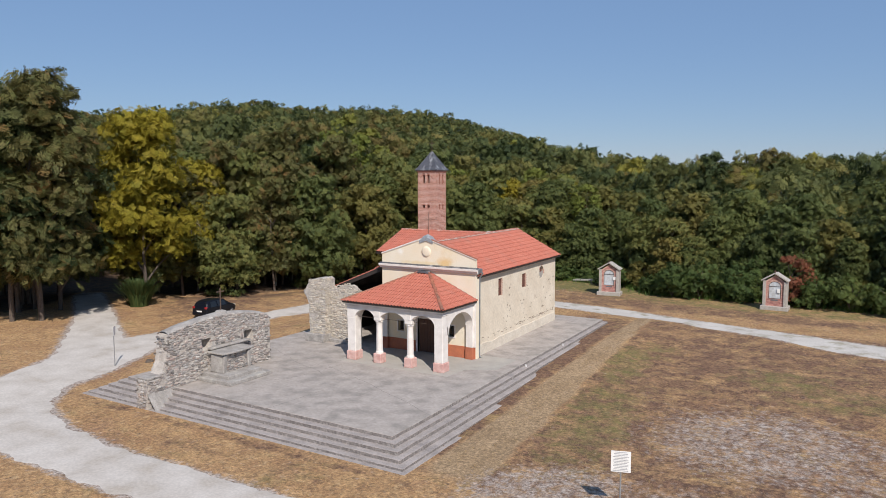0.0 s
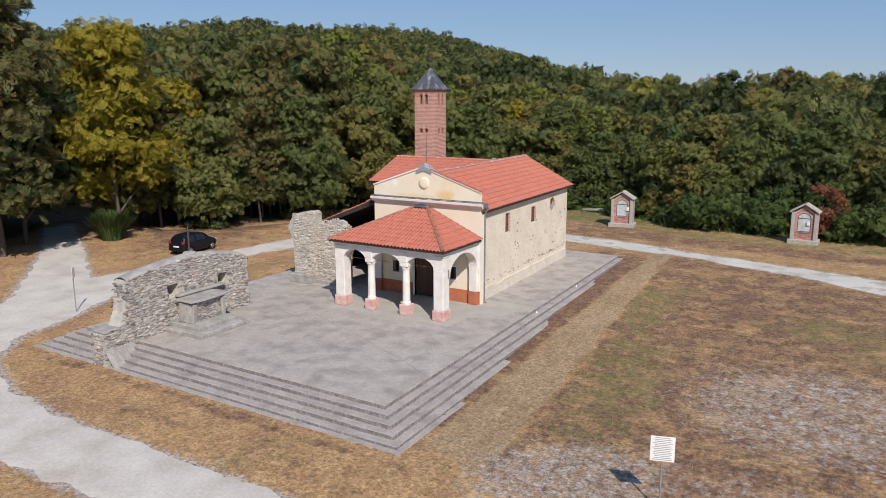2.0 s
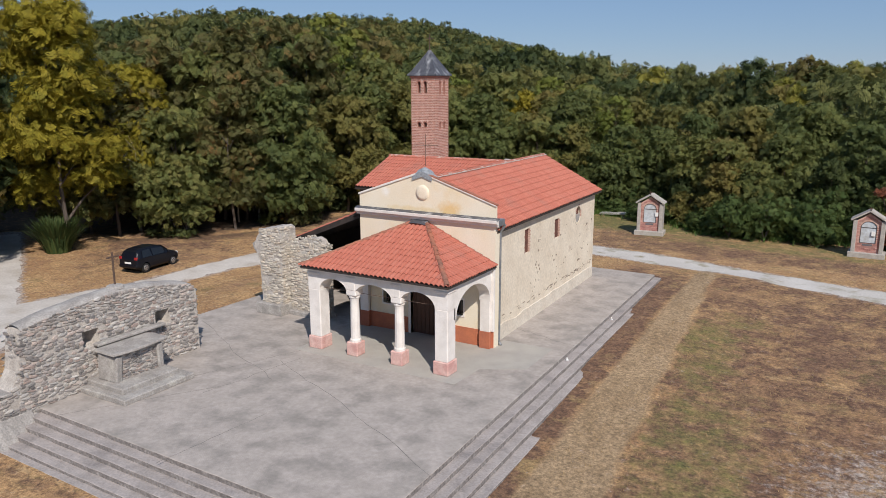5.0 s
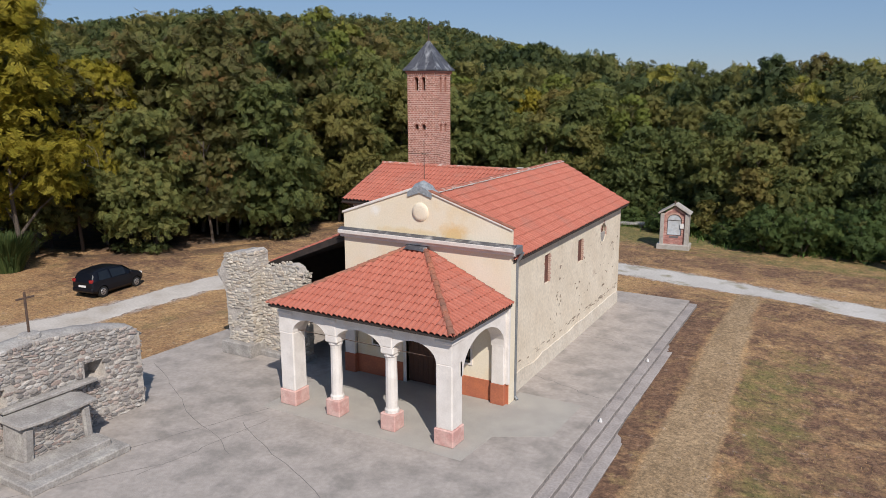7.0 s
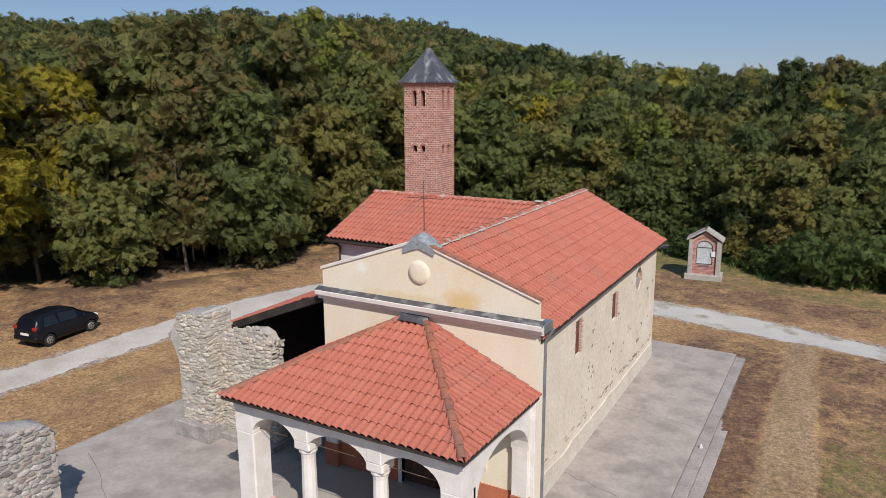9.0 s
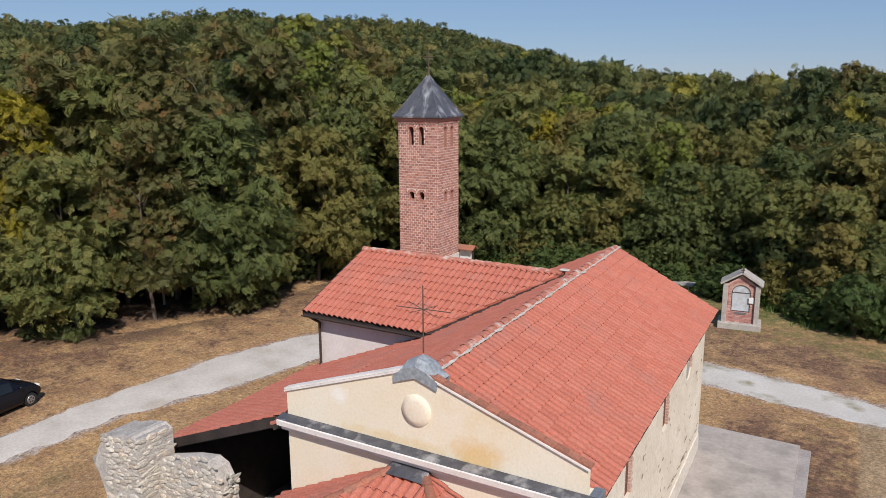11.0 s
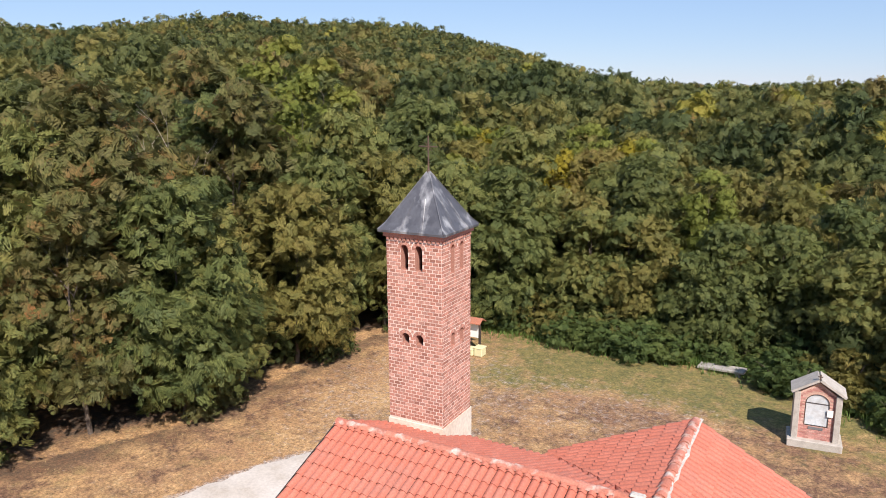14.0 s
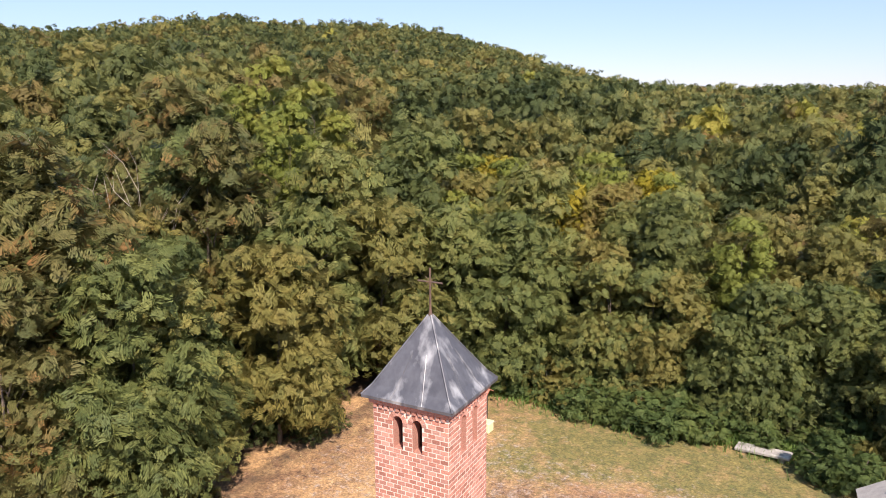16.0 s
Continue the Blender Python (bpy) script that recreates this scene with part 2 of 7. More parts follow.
M_GRANITE = mat("granite", (0.44, 0.40, 0.35), (0.35, 0.315, 0.275), 4.0, 0.85, 0.18, 45, 0.4)
M_WOOD = mat("brown_door", (0.10, 0.042, 0.022), (0.07, 0.03, 0.018), 3.0, 0.6, 0.2, 20, 0.2, streak=(12, 12, 0.8))
M_DARKWOOD = mat("dark_timber", (0.05, 0.035, 0.028), (0.03, 0.022, 0.018), 3.0, 0.8, 0.2, 20, 0.3)
M_PIPE = mat("zinc_pipe", (0.20, 0.21, 0.22), (0.28, 0.29, 0.30), 3.0, 0.5, 0.1, 20, 0.05, metal=0.5)
M_GUTTER = mat("dark_gutter", (0.06, 0.045, 0.04), (0.08, 0.06, 0.05), 3.0, 0.55, 0.1, 20, 0.05, metal=0.3)
M_IRON = mat("rusty_iron", (0.10, 0.07, 0.055), (0.16, 0.10, 0.07), 8.0, 0.8, 0.2, 40, 0.3, metal=0.4)
M_GRAVEL = mat("white_gravel", (0.55, 0.498, 0.442), (0.46, 0.408, 0.352), 0.6, 0.97, 0.10, 9, 0.3, 45, c3=(0.42, 0.36, 0.295), c3_scale=0.6, c3_at=0.64)
M_TRACK = mat("worn_gravel", (0.54, 0.50, 0.45), (0.47, 0.43, 0.38), 0.6, 0.97, 0.10, 9, 0.3, 45, c3=(0.25, 0.215, 0.13), c3_scale=0.85, c3_at=0.60)
M_BARK = mat("bark", (0.13, 0.10, 0.075), (0.08, 0.062, 0.05), 3.0, 0.95, 0.25, 12, 0.8, streak=(5, 5, 1))
M_DEAD = mat("dead_wood", (0.44, 0.38, 0.31), (0.33, 0.28, 0.22), 3.0, 0.95, 0.2, 12, 0.5)
M_PAPER = mat("white_panel", (0.78, 0.76, 0.72), (0.72, 0.70, 0.66), 2.0, 0.6, 0.04, 20, 0.0)
M_PRINT = mat("faded_print", (0.36, 0.35, 0.35), None, 3, 0.7, 0.1, 20, 0.0)
M_INK = mat("grey_print", (0.16, 0.15, 0.15), None, 3, 0.7, 0.1, 20, 0.0)
M_STEEL = mat("galvanised_post", (0.33, 0.33, 0.33), (0.42, 0.42, 0.42), 6.0, 0.5, 0.1, 20, 0.05, metal=0.6)
M_BLACKPAINT = mat("black_car_paint", (0.004, 0.005, 0.009), (0.005, 0.006, 0.010), 1.0, 0.40, 0.05, 10, 0.0, coat=0.08)
M_BLACKPAINT.node_tree.nodes["Principled BSDF"].inputs["Specular IOR Level"].default_value = 0.25
M_TYRE = mat("tyre_rubber", (0.015, 0.015, 0.015), None, 5, 0.9, 0.1, 30, 0.1)
M_RIM = mat("alloy_rim", (0.45, 0.45, 0.46), None, 5, 0.35, 0.05, 30, 0.0, metal=0.8)
M_REDLAMP = mat("red_lamp", (0.35, 0.02, 0.02), None, 5, 0.2, 0.05, 30, 0.0)
M_YELLOW = mat("yellow_plastic", (0.66, 0.62, 0.36), (0.58, 0.55, 0.33), 3.0, 0.6, 0.08, 20, 0.05)
M_GLASSDARK = mat("tinted_glass", (0.012, 0.014, 0.016), None, 2, 0.06, 0.05, 20, 0.0)
M_PICTURE = mat("devotional_picture", (0.56, 0.59, 0.61), (0.42, 0.42, 0.41), 3.2, 0.7, 0.08, 12, 0.0, c3=(0.42, 0.47, 0.50), c3_scale=4.0, c3_at=0.62)
M_BRICKED = mat("bricked_up", (0.17, 0.065, 0.042), (0.11, 0.045, 0.032), 4, 0.9, 0.2, 20, 0.4)
M_OLDBRICK = mat("old_brick", (0.56, 0.38, 0.31), (0.46, 0.28, 0.215), 3, 0.95, 0.2, 25, 0.4)

GREENS = [(0.058, 0.074, 0.029), (0.087, 0.103, 0.037), (0.119, 0.130, 0.045), (0.152, 0.155, 0.050), (0.196, 0.177, 0.056)]
M_LEAF = leaf_mat("robinia_leaves", [(0.060, 0.083, 0.030), (0.094, 0.116, 0.039), (0.128, 0.146, 0.046), (0.166, 0.170, 0.052), (0.213, 0.188, 0.056)])
M_LEAF_DARK = leaf_mat("dark_leaves", [(0.042, 0.059, 0.023), (0.066, 0.085, 0.031), (0.093, 0.110, 0.036), (0.125, 0.134, 0.040)])
M_LEAF_YELLOW = leaf_mat("yellow_leaves", [(0.120, 0.130, 0.022), (0.210, 0.185, 0.022), (0.290, 0.232, 0.028), (0.180, 0.168, 0.030)])
M_LEAF_LIGHT = leaf_mat("light_leaves", [(0.112, 0.138, 0.032), (0.152, 0.176, 0.038), (0.190, 0.205, 0.044), (0.210, 0.195, 0.046)])
M_LEAF_BROWN = leaf_mat("browning_leaves", [(0.078, 0.087, 0.035), (0.101, 0.109, 0.040), (0.132, 0.116, 0.042), (0.118, 0.125, 0.042), (0.189, 0.116, 0.042), (0.271, 0.116, 0.042)], 0.45, patch=0.38, depth=1.3, single_tree=False)
M_LEAF_OLIVE = leaf_mat("olive_leaves", [(0.113, 0.117, 0.037), (0.153, 0.145, 0.043), (0.197, 0.168, 0.049), (0.205, 0.153, 0.049)])
M_LEAF_LUSH = leaf_mat("lush_leaves", [(0.048, 0.076, 0.026), (0.075, 0.110, 0.034), (0.106, 0.138, 0.040), (0.142, 0.155, 0.046)])
M_LEAF_RED = leaf_mat("red_leaves", [(0.17, 0.070, 0.040), (0.26, 0.09, 0.048), (0.13, 0.10, 0.042)])

# ---- mesh helpers ----


class Geo:
    """Loose vertices and faces, gathered for one mesh."""

    def __init__(self):
        self.v, self.f = [], []

    def add(self, vs, fs):
        k = len(self.v)
        self.v.extend(tuple(p) for p in vs)
        self.f.extend(tuple(i + k for i in f) for f in fs)
        return self

    def box(self, x0, x1, y0, y1, z0, z1, m=None):
        vs = [Vector((x, y, z)) for z in (z0, z1) for y in (y0, y1) for x in (x0, x1)]
        if m:
            vs = [m @ p for p in vs]
        return self.add(vs, [(0, 2, 3, 1), (4, 5, 7, 6), (0, 1, 5, 4), (2, 6, 7, 3), (0, 4, 6, 2), (1, 3, 7, 5)])

    def cbox(self, x0, x1, y0, y1, z0, z1, b=0.02, m=None):
        """A box with chamfered edges all round."""
        lo, hi = (x0, y0, z0), (x1, y1, z1)
        vs, idx = [], {}
        for sx in (0, 1):
            for sy in (0, 1):
                for sz in (0, 1):
                    s = (sx, sy, sz)
                    for ax in range(3):
                        p = [(hi[i] - b if s[i] else lo[i] + b) for i in range(3)]
                        p[ax] = hi[ax] if s[ax] else lo[ax]
                        idx[s, ax] = len(vs)
                        vs.append(Vector(p))
        fs = []
        for ax in range(3):
            o = [i for i in range(3) if i != ax]
            for s in (0, 1):
                q = []
                for a, c in ((0, 0), (1, 0), (1, 1), (0, 1)):
                    k = [0, 0, 0]
                    k[ax], k[o[0]], k[o[1]] = s, a, c
                    q.append(idx[tuple(k), ax])
                fs.append(tuple(q))
            for a in (0, 1):
                for c in (0, 1):
                    k0, k1 = [0, 0, 0], [0, 0, 0]
                    k0[o[0]] = k1[o[0]] = a
                    k0[o[1]] = k1[o[1]] = c
                    k1[ax] = 1
                    k0, k1 = tuple(k0), tuple(k1)
                    fs.append((idx[k0, o[0]], idx[k1, o[0]], idx[k1, o[1]], idx[k0, o[1]]))
        for sx in (0, 1):
            for sy in (0, 1):
                for sz in (0, 1):
                    fs.append(tuple(idx[(sx, sy, sz), ax] for ax in range(3)))
        if m:
            vs = [m @ p for p in vs]
        return self.add(vs, fs)

    def prism(self, poly, a, b, axis="z"):
        """A polygon swept along an axis from a to b. Its two numbers are the other axes, in order."""
        def put(p, h):
            return {"z": (p[0], p[1], h), "y": (p[0], h, p[1]), "x": (h, p[0], p[1])}[axis]
        n = len(poly)
        return self.add([put(p, a) for p in poly] + [put(p, b) for p in poly],
                        [tuple(range(n))[::-1], tuple(range(n, 2 * n))] + [(i, (i + 1) % n, n + (i + 1) % n, n + i) for i in range(n)])

    def tube(self, p0, p1, r0, r1=None, n=10, caps=True):
        p0, p1 = Vector(p0), Vector(p1)
        r1 = r0 if r1 is None else r1
        q = (p1 - p0).to_track_quat("Z", "Y")
        ring = [Vector((math.cos(2 * math.pi * i / n), math.sin(2 * math.pi * i / n), 0)) for i in range(n)]
        vs = [p0 + q @ (c * r0) for c in ring] + [p1 + q @ (c * r1) for c in ring]
        fs = [(i, (i + 1) % n, n + (i + 1) % n, n + i) for i in range(n)]
        if caps:
            fs += [tuple(range(n))[::-1], tuple(range(n, 2 * n))]
        return self.add(vs, fs)

    def lathe(self, c, prof, n=20):
        """A turned solid round the upright axis through c; prof: (radius, height)."""
        vs = [(c[0] + r * math.cos(2 * math.pi * i / n), c[1] + r * math.sin(2 * math.pi * i / n), c[2] + h) for r, h in prof for i in range(n)]
        fs = [(k * n + i, k * n + (i + 1) % n, (k + 1) * n + (i + 1) % n, (k + 1) * n + i) for k in range(len(prof) - 1) for i in range(n)]
        return self.add(vs, fs + [tuple(range(n))[::-1], tuple(range((len(prof) - 1) * n, len(prof) * n))])

    def mesh(self, name, solid=True):
        me = bpy.data.meshes.new(name)
        me.from_pydata(self.v, [], self.f)
        if solid and len(self.f) < 4000:
            bm = bmesh.new()
            bm.from_mesh(me)
            bmesh.ops.recalc_face_normals(bm, faces=bm.faces)
            bm.to_mesh(me)
            bm.free()
        return me


def carve(geo, *cutters):
    """The mesh of a solid with other solids taken out of it."""
    a = new("solid", geo.mesh("solid"))
    temp = [a]
    for c in cutters:
        o = new("cutter", c.mesh("cutter"))
        temp.append(o)
        md = a.modifiers.new("cut", "BOOLEAN")
        md.operation, md.solver, md.object = "DIFFERENCE", "EXACT", o
    dg = bpy.context.evaluated_depsgraph_get()
    me = bpy.data.meshes.new_from_object(a.evaluated_get(dg))
    for o in temp:
        bpy.data.objects.remove(o)
    return me


def thing(name, at, label, category, group="", kind=""):
    ob = new(name)
    ob.location = at
    ob.empty_display_size = 0.2
    return tagged(ob, label, category, group, kind)


def hang(ob, parent):
    """Makes ob a part; its own numbers stay the world's metres."""
    ob.parent = parent
    if not parent.parent:
        ob.matrix_parent_inverse = Matrix.Translation(-parent.location)


def part(name, geo, material, parent, label="", smooth=False, kind=""):
    """One mesh, in the world's metres, under a thing or a part."""
    me = geo if isinstance(geo, bpy.types.Mesh) else geo.mesh(name)
    if not me.materials:
        me.materials.append(material)
    else:
        me.materials[0] = material
    if smooth:
        me.shade_smooth()
    ob = new(name, me)
    if parent:
        hang(ob, parent)
    return tagged(ob, label, kind=kind)


def single(name, geo, material, label, category, group="", kind="", smooth=False):
    """A thing of one mesh."""
    return tagged(part(name, geo, material, None, label, smooth), category=category, group=group, kind=kind)


def sm(t):
    t = min(1.0, max(0.0, t))
    return t * t * (3 - 2 * t)


def arch(x0, x1, z0, zs, rise, n=14):
    """Outline of an opening with an arched head: from x0 to x1, sill z0, springing zs."""
    c, r = (x0 + x1) / 2, (x1 - x0) / 2
    return [(x0, z0), (x1, z0)] + [(c + r * math.cos(math.pi * i / n), zs + rise * math.sin(math.pi * i / n)) for i in range(n + 1)]


# ---- ground ----
TOP = 0.80                                   # terrace level
FR, BR, BL, FL = (-17.53, 25.42), (-18.32, 55.3), (-35.1, 55.6), (-35.6, 25.9)
HILL_AZ = [-40, 0, 10, 14.6, 18.6, 21.5, 23.6, 25.7, 27.8, 31, 36.5, 40, 45.3, 48.4, 52.8, 56.3, 60, 80, 110]
HILL_UP = [4, 5, 6, 9, 21, 32, 43, 53, 59, 72, 78, 75, 83, 79, 70, 65, 69, 55, 28]



def land(x, y):
    """Height of the ground."""
    dx, dy = x + 24.6, y - 40.0
    d = math.hypot(dx, dy)
    h = 0.04 + 0.28 * sm((y - 30) / 32) + 0.30 * sm((-36 - x) / 24)
    # the lawn climbs against the terrace towards its back
    out = max(x + 16.6 - 0.03 * (y - 25), -36.6 - x, 24.0 - y, y - 56.5, 0)
    side = sm((y - 26) / 24) if x > -26 else sm((y - 26) / 9)
    top_ = 0.55
    lift = max(0.0, top_ - h) * side
    if x > -26:
        lift *= 0.80 + 0.20 * sm((x + 17.6) / 2.0)          # a bank that falls towards the steps
    h += lift * (1 - sm(out / 5.0))
    if -19 < x < -14.5 and 27 < y < 57:
        h += 0.03 * noise.noise((x * 1.3, y * 0.8, 7.0))
    if d > 55:
        # a low wooded rise first, then the long hill behind it
        az = math.degrees(math.atan2(-dx, dy))
        up = float(np.interp(az, HILL_AZ, HILL_UP))
        near_up = float(np.interp(az, [-10, 8, 14, 19, 26, 40, 70], [2.6, 3.0, 4.6, 7.0, 10.0, 11.0, 10.0]))
        h += near_up * sm((d - 55) / 125)
        h += max(0.0, up - near_up) * sm((d - 190) / 690) ** 1.15 - up * 0.4 * sm((d - 930) / 800)
    h += 0.05 * noise.noise((x * 0.22, y * 0.22, 0.3)) * sm(out / 2.0)
    return h


def seg_dist(x, y, line):
    """Distance to a line of (x, y, half width), less the width there."""
    best = 1e9
    for (x0, y0, w0), (x1, y1, w1) in zip(line, line[1:]):
        ax, ay = x1 - x0, y1 - y0
        t = min(1, max(0, ((x - x0) * ax + (y - y0) * ay) / (ax * ax + ay * ay)))
        best = min(best, math.hypot(x - x0 - t * ax, y - y0 - t * ay) - (w0 + (w1 - w0) * t))
    return best


ROAD_MAIN = [(70, 10.0, 2.2), (36, 13.4, 2.1), (8, 16.2, 2.0), (-8, 17.6, 1.9), (-16, 18.1, 1.75), (-22, 18.3, 1.65), (-28, 18.4, 1.65), (-33, 18.8, 1.85), (-38.0, 20.4, 2.2), (-41.3, 23.6, 2.6), (-43.0, 28.0, 3.0), (-44.3, 31.5, 2.6), (-45.0, 35, 1.9), (-44.4, 40, 1.15), (-43.9, 46, 1.2), (-42.6, 51.5, 2.0), (-41.2, 56.5, 1.8), (-40.6, 60, 0.6)]
ROAD_WOODS = [(-42, 27, 2.0), (-47, 31.5, 2.4), (-52, 35, 1.9), (-57, 38.5, 1.6), (-66, 44, 1.4)]
ROAD_WEST = [(-38, 20.5, 2.0), (-48, 17, 2.2), (-62, 14, 2.2)]
ROAD_BACK = [(-31, 63.6, 0.3), (-28, 63.2, 0.9), (-24.6, 62.4, 1.45), (-19.6, 61.5, 1.45), (-14.9, 60.4, 1.3), (-10.6, 59.3, 1.3), (-6.8, 58.3, 1.35), (-1.2, 56.3, 1.9), (8, 53.5, 2.0), (26, 48, 2.0)]
ROADS = (ROAD_MAIN, ROAD_WOODS, ROAD_WEST, ROAD_BACK)


def blob(x, y, cx, cy, rx, ry, turn=0.0):
    c, s = math.cos(radians(turn)), math.sin(radians(turn))
    u, v = ((x - cx) * c + (y - cy) * s) / rx, (-(x - cx) * s + (y - cy) * c) / ry
    return sm(1.6 - math.hypot(u, v)) if u * u + v * v < 3 else 0.0



CLEAR = [(-72, 28), (-61, 35.2), (-66, 44), (-57, 47.5), (-51.8, 51.5), (-48.9, 57.5), (-48.8, 65), (-48.8, 72.5), (-44.0, 79.4), (-37, 78.6), (-30, 79.0), (-24, 79.4), (-18.5, 73.6), (-9, 74.2), (0, 73.0), (40, 72), (60, -60), (-90, -60)]


def in_clear(x, y):
    c = False
    for (x0, y0), (x1, y1) in zip(CLEAR, CLEAR[1:] + CLEAR[:1]):
        if (y0 > y) != (y1 > y) and x < (x1 - x0) * (y - y0) / (y1 - y0) + x0:
            c = not c
    return c


def edge_gap(x, y):
    return min(seg_dist(x, y, [(a, b, 0), (c, d, 0)]) for (a, b), (c, d) in zip(CLEAR[:16], CLEAR[1:16]))


def axis_steps(lo, hi, near0, near1, fine):
    a = list(np.arange(near0, near1 + fine / 2, fine))
    s = fine
    x = near1
    while x < hi:
        s *= 1.16
        x += s
        a.append(x)
    s, x = fine, near0
    while x > lo:
        s *= 1.16
        x -= s
        a.insert(0, x)
    return a


gx, gy = axis_steps(-2600, 2600, -66, 2, 0.38), axis_steps(-2600, 3000, 14, 82, 0.38)
def foot_x(y):
    return -15.96 - 0.032 * (y - 25.0)


def mow_x(y):
    return -13.0 - 0.075 * (y - 25.7)


gv, g_gravel, g_green, g_bare, g_litter_shade, g_mown = [], [], [], [], [], []
for y in gy:
    for x in gx:
        gv.append((x, y, land(x, y)))
        near = -80 < x < 10 and 5 < y < 90
        dr = min(seg_dist(x, y, r) for r in ROADS) if near else 9
        gravel = 1 - sm((dr + 0.4) / 0.8)
        gravel = max(gravel, 0.44 * blob(x, y, -4.0, 34.5, 4.6, 4.4, 20), 0.50 * blob(x, y, -10.5, 25.2, 3.2, 2.2, 40), 0.34 * blob(x, y, -0.5, 33.5, 5, 4), 0.32 * blob(x, y, -4, 25, 5, 3))
        gravel = max(gravel, 0.22 * blob(x, y, -41, 66, 5.5, 8, 12), 0.2 * blob(x, y, -33, 69, 7, 3.5))
        g_gravel.append(gravel)
        past = sm((x - mow_x(y)) / 0.35 + 0.5)
        g_mown.append((1 - past) * sm((x - foot_x(y) - 0.2) / 0.5) * sm((y - 23) / 3) * sm((62 - y) / 3) if near else 0.0)
        green = max(past * 0.66 * blob(x, y, -13.4, 44.5, 1.5, 4.6, 4), past * 0.55 * blob(x, y, -11.6, 34, 2.0, 7, 8), 1.0 * blob(x, y, -28, 74.6, 14, 3.4, -3), 0.8 * blob(x, y, -36, 72, 5, 2.0, 20), 0.55 * blob(x, y, -4.5, 45.5, 3, 2), 0.65 * blob(x, y, -10, 69.5, 14, 2.4, -3), 0.5 * blob(x, y, -1, 43, 4, 2), past * 0.50 * blob(x, y, -12.5, 49, 1.6, 2))
        g_green.append(green)
        bare = max(past * 0.66 * blob(x, y, -7, 49.5, 7.0, 6.5), 0.58 * blob(x, y, -3, 40, 8, 5), 0.55 * blob(x, y, -3, 29, 7, 9), 0.85 * (1 - sm((x - foot_x(y) - 0.15) / 0.5)) * sm((x + 22) / 2) * sm((y - 25) / 2) * sm((59 - y) / 3), 0.6 * blob(x, y, -16.4, 54, 1.0, 1.4), 0.55 * blob(x, y, -27, 23.4, 12, 0.28, -2), 0.18 * blob(x, y, -20, 21.6, 12, 1.0, 0), 0.66 * blob(x, y, -12, 65.5, 14, 2.0, -3), 0.52 * blob(x, y, -25, 67.5, 11, 4.0, -3), 0.4 * blob(x, y, -36, 62, 6, 8, 0), 0.6 * blob(x, y, -52, 48, 4, 7, 30), 0.42 * blob(x, y, -47.5, 62, 2.0, 12, 2), past * 0.60 * sm((61 - y) / 3) * sm((y - 22) / 3))
        g_bare.append(bare)
        # leaf litter in the woods; its west fringe also paints shade under the trees
        g_litter_shade.append((0.62 * sm(1 - edge_gap(x, y) / 3.0) if near and x < -43 and y > 45 and dr > 0.3 else 0.0) if in_clear(x, y) or (near and dr < 0.3) else sm(edge_gap(x, y) / 2.5) if near else 1.0)
nx = len(gx)
gf = [(j * nx + i, j * nx + i + 1, (j + 1) * nx + i + 1, (j + 1) * nx + i) for j in range(len(gy) - 1) for i in range(nx - 1)]
me = bpy.data.meshes.new("ground")
me.from_pydata(gv, [], gf)
for nm, vals in (("gravel", g_gravel), ("green", g_green), ("bare", g_bare), ("litter_shade", g_litter_shade), ("mown", g_mown)):
    at = me.attributes.new(nm, "FLOAT", "POINT")
    at.data.foreach_set("value", vals)
me.shade_smooth()


